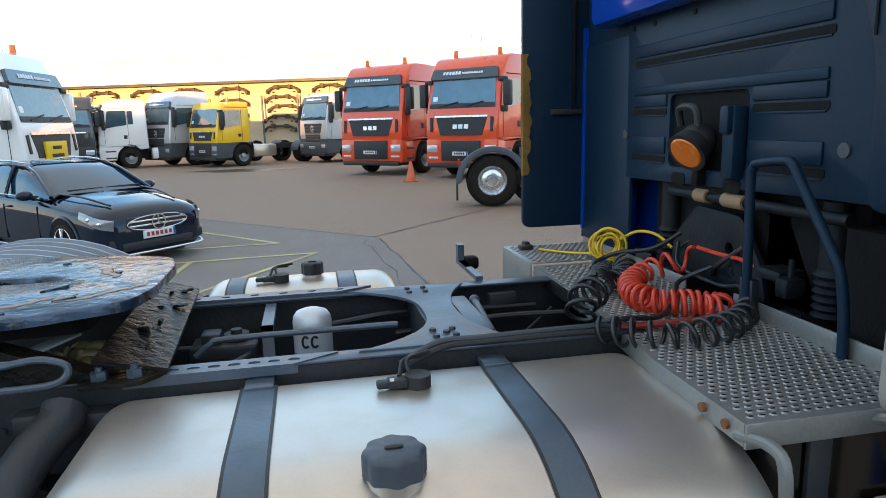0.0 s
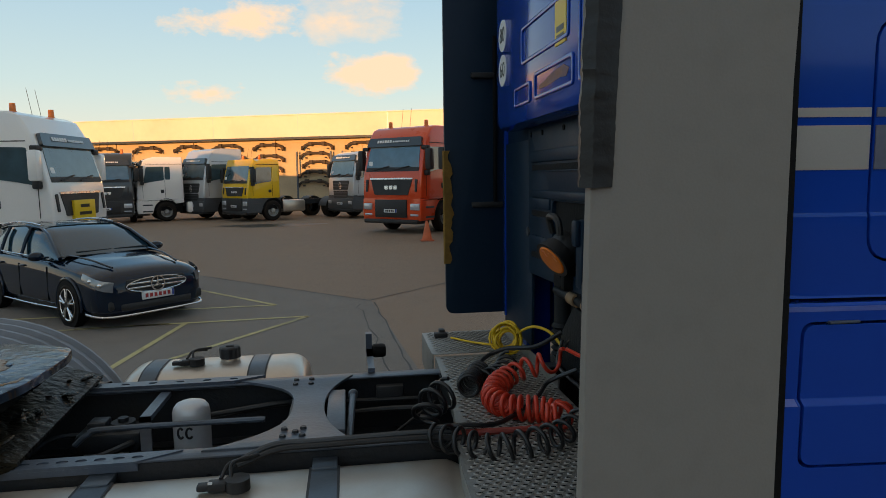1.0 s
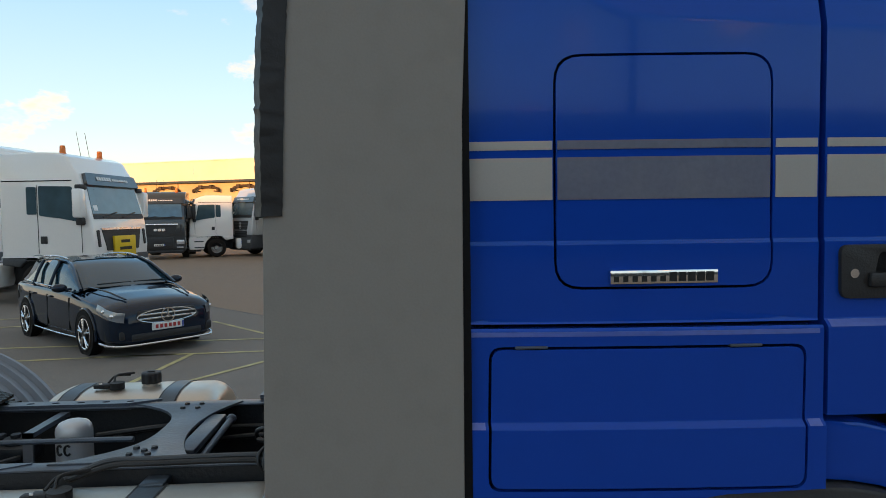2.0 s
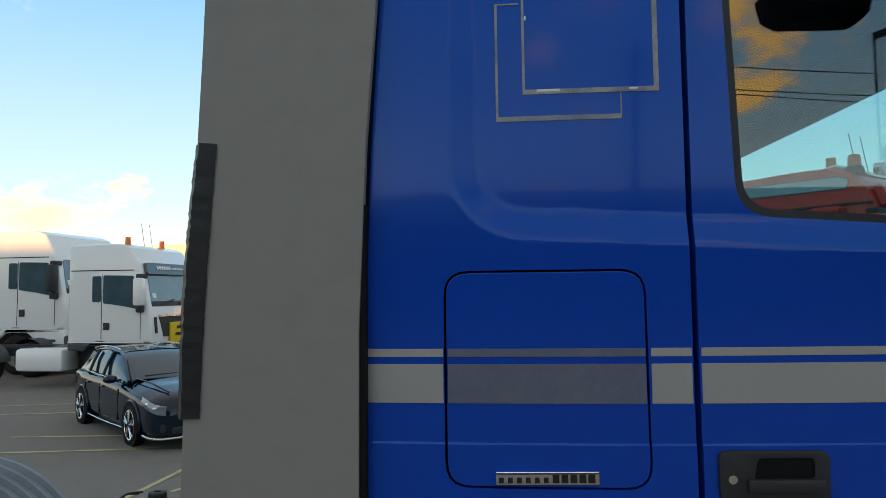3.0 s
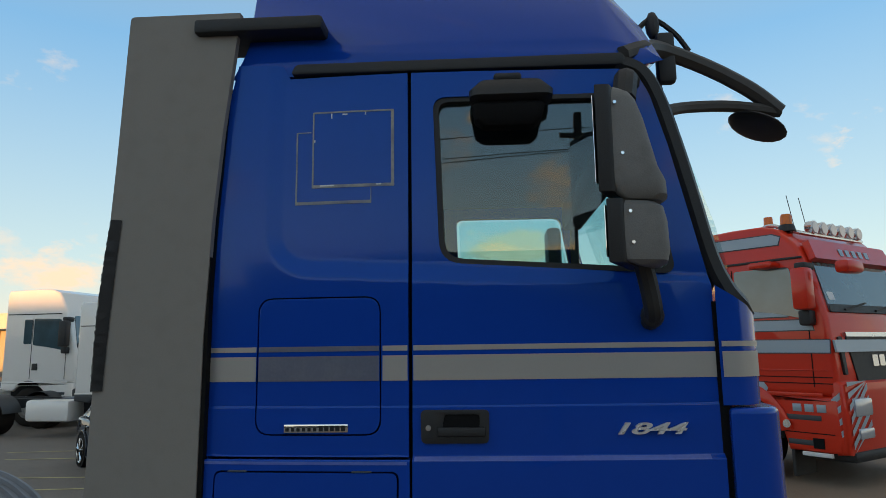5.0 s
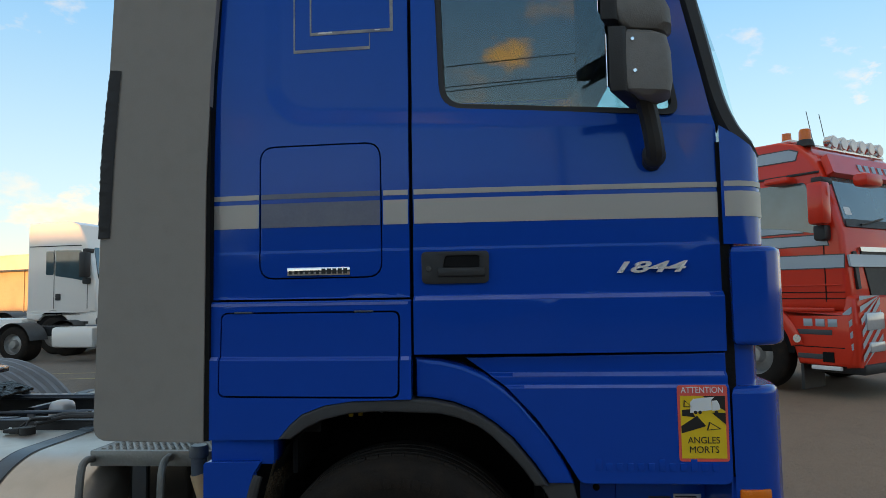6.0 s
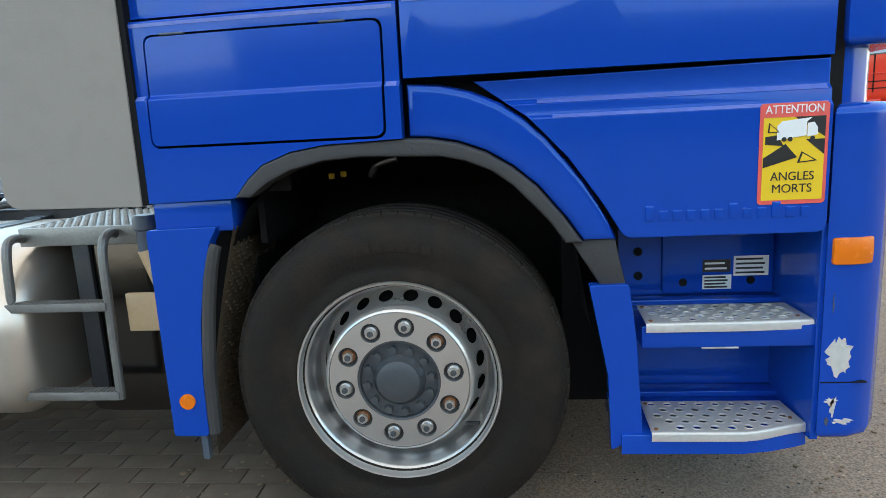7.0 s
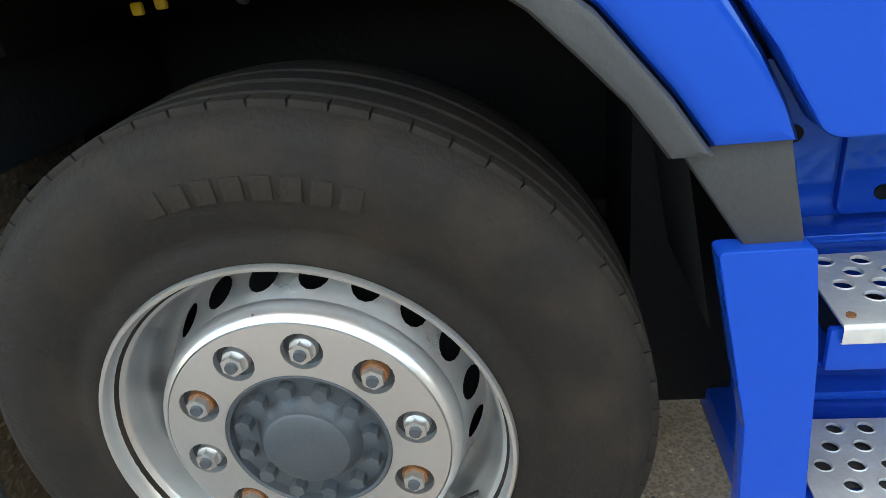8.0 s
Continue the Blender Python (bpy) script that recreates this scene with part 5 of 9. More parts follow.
    lathe(bm, [(0.229, 0.037), (0.228, 0.022), (0.224, 0.010), (0.218, 0.004), (0.2135, 0.0015), (0.213, 0.006), (0.211, 0.0)], 96)
    P("disc_shoulder", bm, STEEL, rim, smooth=60)
    ang = [radians(90 - turned + 36 * i) for i in range(10)]
    fl = plate(circle(0.211, 96), [circle(0.126, 72, cw=True)] + [circle(0.03, 18, 0.1675 * math.cos(a), 0.1675 * math.sin(a), cw=True) for a in ang], 0.0, 0.02)
    P("bolt_flange", fl, STEEL, rim)
    # dark disc paints the shade inside the nut recesses
    bm = bmesh.new()
    lathe(bm, [(0.21, 0.013), (0.11, 0.013)], 48)
    P("flange_back", bm, CHASSIS_DARK, rim)
    for i, a in enumerate(ang):
        x, z = 0.1675 * math.cos(a), 0.1675 * math.sin(a)
        rusty = i in (2, 4, 7, 9)
        bm = bmesh.new()
        rod(bm, (x, 0.012, z), (x, 0.004, z), 0.021, 18, 0.019)
        nut = P("nut_washer", bm, RUST if rusty else STEEL, w)
        bm = bmesh.new()
        rod(bm, (x, 0.008, z), (x, -0.008, z), 0.0165, 6)
        P("wheel_nut", bm, STEEL, nut, smooth=20)
        bm = bmesh.new()
        rod(bm, (x, -0.007, z), (x, -0.013, z), 0.0095, 12, 0.0085)
        P("stud", bm, HUB, nut)
    bm = bmesh.new()
    lathe(bm, [(0.127, 0.02), (0.127, 0.004), (0.124, -0.002), (0.119, 0.0), (0.117, 0.012), (0.08, 0.012), (0.073, 0.004), (0.066, -0.004), (0.065, -0.010), (0.061, -0.013), (0.02, -0.014), (0.0, -0.014)], 48)
    hub = P("hub", bm, HUB, w, "dark grey bolted hub cap", smooth=40)
    for i in range(12):
        a = radians(30 * i + 8)
        x, z = 0.098 * math.cos(a), 0.098 * math.sin(a)
        bm = bmesh.new()
        rod(bm, (x, 0.014, z), (x, -0.006, z), 0.0135, 6, 0.0125)
        P("hub_bolt", bm, HUB, hub, smooth=20)
    bm = bmesh.new()
    tube(bm, [(0.235, 0.05, -0.16), (0.215, 0.03, -0.15), (0.195, 0.0, -0.135)], 0.005, 6)
    P("valve", bm, BLACK, w)
    return w


truck_wheel(pose(0, -0.02, 0.496) @ Matrix.Diagonal((0.983, 1, 0.983, 1)))
bm = bmesh.new()
lathe(bm, [(0.3, 2.46), (0.5, 2.47), (0.507, 2.3), (0.3, 2.17)], 48, "y", (0, 0, 0.5))
P("far_front_wheel", bm, RUBBER)

# weighted normals keep the large flat panels flat between their rounded edges
for o in list(TRUCK.children_recursive):
    if o.type == "MESH" and len(o.data.polygons) < 12000 and o.name.split(".")[0] in ("rear_side_panel", "storage_flap", "locker_surround", "locker_flap", "door", "lower_side_plate", "wheel_arch_panel", "mudguard", "side_fairing", "step_column", "bumper_corner", "front_corner_panel", "corner_air_deflector", "arch_lip"):
        o.modifiers.new("normals", "WEIGHTED_NORMAL").keep_sharp = True

# ---- chassis behind the cab ----
DECK_Z = 0.955


def channel(y0, y1, x0, x1, z0, z1, t=0.008, open_to=1):
    """A C-section rail with its back outside and open inwards."""
    bm = bmesh.new()
    yb = y0 if open_to > 0 else y1
    box(bm, x0, x1, min(yb, yb + open_to * t), max(yb, yb + open_to * t), z0, z1)
    box(bm, x0, x1, y0, y1, z1 - t, z1 + 0.0005, 0.002)
    box(bm, x0, x1, y0, y1, z0, z0 + t)
    return bm


rail_n = P("frame_rail", channel(0.862, 0.935, -6.2, -0.4, 0.69, 0.951, open_to=1), CHASSIS_DARK, label="dark steel frame rail")
rail_f = P("frame_rail", channel(1.6, 1.672, -6.2, -0.4, 0.69, 0.951, open_to=-1), CHASSIS_DARK)
for y0, r_ in ((0.8615, rail_n), (1.5995, rail_f)):
    P("top_flange", boxes((-6.2, -0.4, y0, y0 + 0.074, 0.946, 0.9535), bevel=0.002), CHASSIS, r_)
rng = random.Random(11)
bolt_bm = bmesh.new()
rod(bolt_bm, (0, 0, 0), (0, -0.012, 0), 0.012, 6)
bolt = P("rail_bolt", bolt_bm, CHASSIS_DARK, rail_n, smooth=20)
bolt.matrix_basis = pose(-2.05, 0.862, 0.86)
for x, z in ((-1.98, 0.86), (-2.3, 0.88), (-2.38, 0.88), (-1.6, 0.87), (-1.53, 0.87), (-1.45, 0.84), (-2.6, 0.87), (-2.75, 0.86), (-2.83, 0.86), (-2.6, 0.78), (-2.2, 0.8), (-2.85, 0.78), (-2.95, 0.84), (-3.05, 0.84)):
    again(bolt, pose(x, 0.862, z))
bm = bmesh.new()
rod(bm, (-2.06, 0.8605, 0.885), (-2.06, 0.87, 0.885), 0.011, 14)
P("rail_hole", bm, VOID, rail_n)


def gusset(x0, x1, name="crossmember"):
    """Flat tie plate between the rails, wide at the rails and waisted in the middle."""
    n = 16
    pts = []
    for i in range(n + 1):
        t = i / n
        pts.append((x1 + 0.11 * (2 * abs(t - 0.5)) ** 2.2, 0.9 + 0.73 * t))
    for i in range(n, -1, -1):
        t = i / n
        pts.append((x0 - 0.26 * (2 * abs(t - 0.5)) ** 3.0, 0.9 + 0.73 * t))
    return P(name, plate(pts, [], 0.960, 0.948, axis="z", bevel=0.003), CHASSIS, label="grey waisted tie plate between rails")


gz = gusset(-1.83, -1.71)
bm = bmesh.new()
box(bm, -1.84, -1.80, 0.93, 1.6, 0.80, 0.95)
P("crossmember_web", bm, CHASSIS_DARK)
rb = bmesh.new()
rod(rb, (0, 0, 0.958), (0, 0, 0.968), 0.013, 12, 0.010)
rivet = P("tie_bolt", rb, CHASSIS_DARK, gz)
rivet.matrix_basis = pose(-1.80, 1.0, 0)
for y in (0.965, 1.03, 1.53, 1.59):
    for x in (-1.84, -1.775):
        again(rivet, pose(x, y, 0), gz)
P("cable_cover", boxes((-1.70, -1.63, 1.02, 1.46, 0.925, 0.952), bevel=0.006), CHASSIS, label="grey bolted cable cover")
bm = bmesh.new()
rod(bm, (-1.60, 1.42, 0.94), (-1.62, 1.02, 0.90), 0.014, 10)
bmesh.ops.create_uvsphere(bm, u_segments=10, v_segments=6, radius=0.022, matrix=pose(-1.6, 1.42, 0.94))
P("damper", bm, CHASSIS)


def holed_strip(y0, y1, x0, x1, z, n, name="mounting_strip"):
    holes = []
    for i in range(n):
        hx = x0 + 0.07 + i * (x1 - x0 - 0.2) / (n - 1)
        holes.append([(hx + 0.018 * math.cos(a), (y0 + y1) / 2 + 0.011 * math.sin(a)) for a in [-2 * math.pi * k / 12 for k in range(12)]])
    pts = rounded([(x0, y0), (x1 - 0.13, y0), (x1, y1 - 0.006), (x1, y1), (x0, y1)], 0.004)
    o = P(name, plate(pts, holes, z, z - 0.010, axis="z"), CHASSIS)
    P("strip_web", boxes((x0, x1 - 0.12, y0, y0 + 0.008, z - 0.03, z - 0.0102)), CHASSIS, o)
    # black sheet paints the shade inside the strip's holes
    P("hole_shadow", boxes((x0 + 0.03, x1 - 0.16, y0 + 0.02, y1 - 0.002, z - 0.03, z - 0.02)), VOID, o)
    return o


holed_strip(0.85, 0.925, -2.74, -2.15, 0.958, 8)
holed_strip(1.61, 1.675, -3.4, -1.98, 0.968, 12)
# filter, valve block and pipes between the rails
bm = bmesh.new()
lathe(bm, [(0.0, 0.975), (0.035, 0.973), (0.055, 0.965), (0.066, 0.95), (0.07, 0.93), (0.07, 0.66), (0.0, 0.66)], 32, "z", (-2.225, 1.36, 0))
filt = P("air_dryer_cartridge", bm, mat("white_canister", (0.55, 0.56, 0.57), 0.35, 0.3, 0.05, 60.0, 0.02, stains=0.4), label="white round air dryer cartridge", smooth=45)
for a0 in (248, 275):
    bm = bmesh.new()
    a = radians(a0)
    c = Vector((-2.225 + 0.0715 * math.cos(a), 1.36 + 0.0715 * math.sin(a), 0.87))
    tang = Vector((-math.sin(a), math.cos(a), 0))
    tube(bm, [c + 0.012 * math.cos(b) * tang + Vector((0, 0, 0.02 * math.sin(b))) for b in [radians(40 + 280 * i / 12) for i in range(13)]], 0.0045, 6)
    P("printed_mark", bm, BLACK_FILM, filt)
bm = bmesh.new()
tube(bm, curve_pts([(-2.62, 1.27, 0.86), (-2.57, 1.27, 0.9), (-2.5, 1.27, 0.915), (-2.0, 1.23, 0.93), (-1.93, 1.225, 0.93)], 5), 0.011, 8)
P("guard_rod", bm, CHASSIS)
P("filter_bracket", boxes((-2.40, -2.36, 1.3, 1.6, 0.92, 0.94), (-2.40, -2.36, 1.3, 1.31, 0.75, 0.94)), CHASSIS)
vb = bmesh.new()
box(vb, -2.66, -2.42, 1.36, 1.5, 0.78, 0.86, 0.015)
box(vb, -2.62, -2.55, 1.38, 1.46, 0.86, 0.9, 0.01)
rod(vb, (-2.5, 1.43, 0.86), (-2.5, 1.43, 0.885), 0.045, 16)
rod(vb, (-2.5, 1.43, 0.885), (-2.5, 1.43, 0.90), 0.02, 12)
P("valve_block", vb, CHASSIS_DARK, label="grimy air valve block")
for pts, r in (([(-2.62, 1.43, 0.84), (-2.75, 1.35, 0.85), (-2.85, 1.2, 0.75), (-2.9, 1.1, 0.6)], 0.010), ([(-2.45, 1.36, 0.82), (-2.52, 1.22, 0.83), (-2.7, 1.15, 0.80), (-2.75, 1.1, 0.7)], 0.014),
               ([(-2.2, 1.5, 0.86), (-1.95, 1.53, 0.88), (-1.85, 1.55, 0.88)], 0.012), ([(-2.2, 1.55, 0.83), (-1.9, 1.57, 0.86), (-1.3, 1.56, 0.86)], 0.010), ([(-1.9, 1.52, 0.80), (-1.5, 1.5, 0.84), (-1.2, 1.45, 0.85)], 0.012),
               ([(-1.75, 1.0, 0.70), (-1.4, 1.2, 0.72), (-1.1, 1.25, 0.75)], 0.03), ([(-2.6, 1.1, 0.72), (-2.2, 1.05, 0.75), (-1.9, 1.1, 0.74)], 0.016), ([(-1.25, 1.5, 0.86), (-1.42, 1.4, 0.78), (-1.55, 1.35, 0.70)], 0.006)):
    bm = bmesh.new()
    tube(bm, curve_pts(pts, 6), r, 8)
    P("air_line", bm, BLACK)
P("junction_box", boxes((-1.5, -1.38, 1.56, 1.6, 0.84, 0.92), bevel=0.006), BLACK)
P("gearbox", boxes((-2.5, -0.6, 0.98, 1.56, 0.42, 0.70), bevel=0.06), VOID)
P("propshaft_tunnel", boxes((-3.6, -2.5, 1.1, 1.4, 0.45, 0.62), bevel=0.06), VOID)
# unseen far-side parts and tray, added to block light under the truck
P("far_step_housing", boxes((0.56, 1.2, 2.15, 2.43, 0.28, 1.35), bevel=0.02), BLUE)
P("far_mudguard", boxes((-0.66, -0.52, 2.15, 2.43, 0.32, 1.35), bevel=0.02), BLUE)
P("engine_under_tray", boxes((-0.5, 1.25, 0.5, 2.0, 0.24, 0.36)), VOID)
P("under_tray", boxes((-3.7, -0.5, 0.9, 1.62, 0.36, 0.40)), VOID)

# hose bundle along the near rail
for k, pts in enumerate(([(-1.98, 0.80, 0.945), (-1.86, 0.84, 0.985), (-1.72, 0.85, 0.985), (-1.4, 0.86, 0.985), (-1.2, 0.88, 0.97)], [(-1.96, 0.79, 0.945), (-1.84, 0.825, 0.975), (-1.7, 0.835, 0.975), (-1.38, 0.845, 0.972), (-1.18, 0.86, 0.95)],
                         [(-1.80, 0.84, 0.97), (-1.6, 0.86, 0.968), (-1.35, 0.85, 0.965), (-1.15, 0.84, 0.95)])):
    bm = bmesh.new()
    tube(bm, curve_pts(pts, 8), 0.010 if k < 2 else 0.007, 8)
    P("hose", bm, mat("hose_grey_%d" % k, (0.05, 0.055, 0.06), 0.5, 0.0, 0.1, 80.0, 0.05) if k == 0 else BLACK)


# tanks with straps, cap and sender
def tank(x0, x1, outer, inner, z0, z1, name, label, a=0.38, b=0.30, lo=0.13, end=0.1, back=0.05):
    """A pressed tank: the top rolls over to the outer face in one long curve, and the ends are dished."""
    s = 1 if inner > outer else -1
    prof = [(inner, z0 + 0.05)] + [(inner - s * back * (1 - math.cos(q)), z1 - back * (1 - math.sin(q))) for q in [math.pi / 2 * i / 8 for i in range(9)]]
    prof += [(outer + s * a * (1 - math.sin(q)), z1 - b * (1 - math.cos(q))) for q in [math.pi / 2 * i / 14 for i in range(15)]]
    prof += [(outer + s * lo * (1 - math.cos(q)), z0 + lo * (1 - math.sin(q))) for q in [math.pi / 2 * i / 8 for i in range(9)]]
    prof += [(inner - s * 0.05, z0), (inner - s * 0.015, z0 + 0.014)]
    bm = bmesh.new()
    cy, cz = (outer + inner) / 2, (z0 + z1) / 2
    hy, hz = abs(inner - outer) / 2, (z1 - z0) / 2
    ends = [(end * math.sin(q), 0.85 * end * (1 - math.cos(q))) for q in [math.pi / 2 * i / 8 for i in range(9)]]
    rings = []
    for x, inset in [(x0 + end - e, i) for e, i in reversed(ends)] + [(x1 - end + e, i) for e, i in ends]:
        rings.append([bm.verts.new((x, cy + (y - cy) * (1 - inset / hy), cz + (z - cz) * (1 - inset / hz))) for y, z in prof])
    for A, B in zip(rings, rings[1:]):
        for i in range(len(prof)):
            j = (i + 1) % len(prof)
            bm.faces.new((A[i], A[j], B[j], B[i]))
    bm.faces.new(rings[0]), bm.faces.new(rings[-1][::-1])
    tk = P(name, bm, ALU, label=label, smooth=40)
    return tk, prof


def strap(x, w, prof, tk, lean=0.0):
    bm = bmesh.new()
    pr = [p for p in prof]
    n = len(pr)
    cy, cz = sum(p[0] for p in pr) / n, sum(p[1] for p in pr) / n
    g = [(cy + (y - cy) * 1.012, cz + (z - cz) * 1.014) for y, z in pr]
    for off, ww, name, m in ((0.0, w, "tank_strap", STRAP), (-0.0015, w + 0.016, "strap_rubber", BLACK)):
        bm = bmesh.new()
        k = 1 + off
        q = [(cy + (y - cy) * k, cz + (z - cz) * k) for y, z in g]
        a, b = [bm.verts.new((x - ww / 2, y, z)) for y, z in q], [bm.verts.new((x + ww / 2, y, z)) for y, z in q]
        for i in range(n):
            j = (i + 1) % n
            bm.faces.new((a[i], a[j], b[j], b[i]))
        P(name, bm, m, tk, "dark steel strap round the tank" if off == 0 else "", smooth=60)


tk, prof = tank(-2.80, -1.225, 0.035, 0.84, 0.33, 0.915, "fuel_tank", "brushed aluminium fuel tank with dark straps")
strap(-2.375, 0.085, prof, tk)
strap(-1.695, 0.08, prof, tk)
for x in (-2.375, -1.695):
    P("strap_hook", boxes((x - 0.04, x + 0.04, 0.78, 0.862, 0.90, 0.925), bevel=0.004), STRAP, tk)


def cap(x, y, z, m, tk, r=0.062):
    bm = bmesh.new()
    n = 64
    rings = []
    for zz, k in ((0.0, 1.0), (0.045, 1.0), (0.052, 0.97), (0.056, 0.88), (0.056, 0.0)):
        rings.append([bm.verts.new((x + r * k * (1 + (0.05 * math.cos(8 * 2 * math.pi * i / n) if k > 0.8 else 0)) * math.cos(2 * math.pi * i / n), y + r * k * (1 + (0.05 * math.cos(8 * 2 * math.pi * i / n) if k > 0.8 else 0)) * math.sin(2 * math.pi * i / n), z + 0.018 + zz)) for i in range(n)])
    for A, B in zip(rings, rings[1:]):
        for i in range(n):
            j = (i + 1) % n
            bm.faces.new((A[i], A[j], B[j], B[i]))
    o = P("filler_cap", bm, m, tk, "grey fluted filler cap", smooth=50)
    bm = bmesh.new()
    rod(bm, (x, y, z - 0.03), (x, y, z + 0.02), r * 0.92, 40)
    P("filler_neck", bm, ALU, o)
    P("cap_keyway", boxes((x - 0.02, x + 0.02, y - 0.007, y + 0.007, z + 0.072, z + 0.08), bevel=0.006, ), BLACK, o)


CAP = mat("weathered_cap_plastic", (0.055, 0.065, 0.08), 0.5, 0.0, 0.2, 80.0, 0.1, stains=0.4)
cap(-2.065, 0.285, 0.885, CAP, tk, 0.066)


def sender(x, y, z, tk):
    bm = bmesh.new()
    rod(bm, (x, y, z), (x, y, z + 0.035), 0.036, 24)
    box(bm, x - 0.085, x - 0.03, y - 0.022, y + 0.018, z + 0.004, z + 0.03, 0.006)
    box(bm, x - 0.115, x - 0.08, y - 0.02, y + 0.012, z + 0.006, z + 0.026, 0.006)
    o = P("fuel_sender", bm, BLACK, tk, "black fuel level sender with plug")
    bm = bmesh.new()
    tube(bm, curve_pts([(x - 0.02, y + 0.01, z + 0.03), (x - 0.02, y + 0.05, z + 0.06), (x + 0.05, y + 0.1, z + 0.06)], 6), 0.006, 8)
    tube(bm, curve_pts([(x - 0.05, y + 0.01, z + 0.03), (x - 0.03, y + 0.06, z + 0.055), (x + 0.03, y + 0.1, z + 0.05)], 6), 0.006, 8)
    P("sender_hose", bm, BLACK, o)
    P("plug_clip", boxes((x - 0.08, x - 0.068, y - 0.024, y - 0.018, z + 0.03, z + 0.036)), WHITE, o)


sender(-1.945, 0.70, 0.915, tk)
tk2, prof2 = tank(-2.70, -1.82, 2.47, 1.78, 0.33, 0.915, "fuel_tank", "second pale aluminium fuel tank across the frame", 0.3, 0.26, back=0.3)
strap(-2.56, 0.07, prof2, tk2)
strap(-2.06, 0.075, prof2, tk2)
cap(-2.215, 2.16, 0.908, BLACK, tk2, 0.05)
sender(-2.36, 2.08, 0.915, tk2)
# bracket on the far rail
bm = bmesh.new()
box(bm, -1.53, -1.50, 1.66, 2.05, 0.955, 0.975)
box(bm, -1.53, -1.50, 2.0, 2.05, 0.975, 1.05)
P("rail_bracket", bm, CHASSIS)
P("bracket_gear", boxes((-1.5, -1.43, 1.98, 2.05, 0.93, 0.99), bevel=0.015), VOID)

# fifth wheel
# the sky's sheen on the grease is put into this blue-grey
GREASE = mat("greased_steel", (0.06, 0.08, 0.105), 0.14, 0.2, 0.5, 14.0, 0.4, stains=0.6, stain_colour=(0.1, 0.13, 0.17), rough_var=0.2)
GREASE_BROWN = mat("rusty_grease", (0.24, 0.12, 0.04), 0.35, 0.2, 0.4, 20.0, 0.3, stains=0.7, stain_colour=(0.06, 0.07, 0.08))
fw_z = 1.16


def ring_grease():
    """Old grease wiped into rings round the kingpin: slate, rusty streaks, and sky sheen painted blue-grey."""
    m, nt, b = nodes_of("ringed_grease")
    n, l = nt.nodes, nt.links
    tc, mp, wv, rp, nz = n.new("ShaderNodeTexCoord"), n.new("ShaderNodeMapping"), n.new("ShaderNodeTexWave"), n.new("ShaderNodeValToRGB"), n.new("ShaderNodeTexNoise")
    mp.inputs["Location"].default_value = (3.05, -1.28, 0)
    mp.inputs["Scale"].default_value = (1.0, 1.0, 0.0)
    wv.wave_type, wv.rings_direction = "RINGS", "Z"
    wv.inputs["Scale"].default_value, wv.inputs["Distortion"].default_value = 1.8, 5.0
    wv.inputs["Detail"].default_value, wv.inputs["Detail Scale"].default_value = 5.0, 2.2
    nz.inputs["Scale"].default_value, nz.inputs["Detail"].default_value = 16.0, 5.0
    stops = ((0.0, (0.005, 0.010, 0.016)), (0.35, (0.012, 0.024, 0.042)), (0.66, (0.03, 0.052, 0.088)), (0.705, (0.07, 0.045, 0.025)), (0.74, (0.02, 0.03, 0.045)), (1.0, (0.06, 0.095, 0.15)))
    rp.color_ramp.elements[0].color, rp.color_ramp.elements[1].color = (*stops[0][1], 1), (*stops[-1][1], 1)
    for pos_, col_ in stops[1:-1]:
        rp.color_ramp.elements.new(pos_).color = (*col_, 1)
    l.new(tc.outputs["Object"], mp.inputs[0])
    l.new(mp.outputs[0], wv.inputs["Vector"])
    l.new(tc.outputs["Object"], nz.inputs["Vector"])
    l.new(wv.outputs["Fac"], rp.inputs["Fac"])
    l.new(rp.outputs["Color"], b.inputs["Base Color"])
    b.inputs["Roughness"].default_value, b.inputs["Metallic"].default_value = 0.1, 0.1
    bp = n.new("ShaderNodeBump")
    bp.inputs["Strength"].default_value, bp.inputs["Distance"].default_value = 0.55, 0.02
    l.new(nz.outputs["Fac"], bp.inputs["Height"])
    l.new(bp.outputs[0], b.inputs["Normal"])
    return m


RING_GREASE = ring_grease()
DIRTY_GREASE = mat("dirty_brown_grease", (0.010, 0.009, 0.007), 0.3, 0.0, 0.5, 34.0, 1.0, stains=0.7, stain_colour=(0.03, 0.022, 0.010), rough_var=0.2)
out = rounded([(-2.72, 0.93), (-2.68, 1.08), (-2.68, 1.42), (-2.72, 1.57), (-2.95, 1.68), (-3.3, 1.74), (-3.7, 1.66), (-4.0, 1.45), (-3.42, 1.35), (-3.04, 1.33), (-2.99, 1.29), (-3.04, 1.25), (-3.42, 1.25), (-4.0, 1.05), (-3.7, 0.84), (-3.3, 0.78), (-2.95, 0.83)], 0.05, 4)
fifth = P("fifth_wheel_plate", plate(out, [], fw_z, fw_z - 0.032, axis="z", bevel=0.012), RING_GREASE, label="greasy fifth wheel coupling plate")
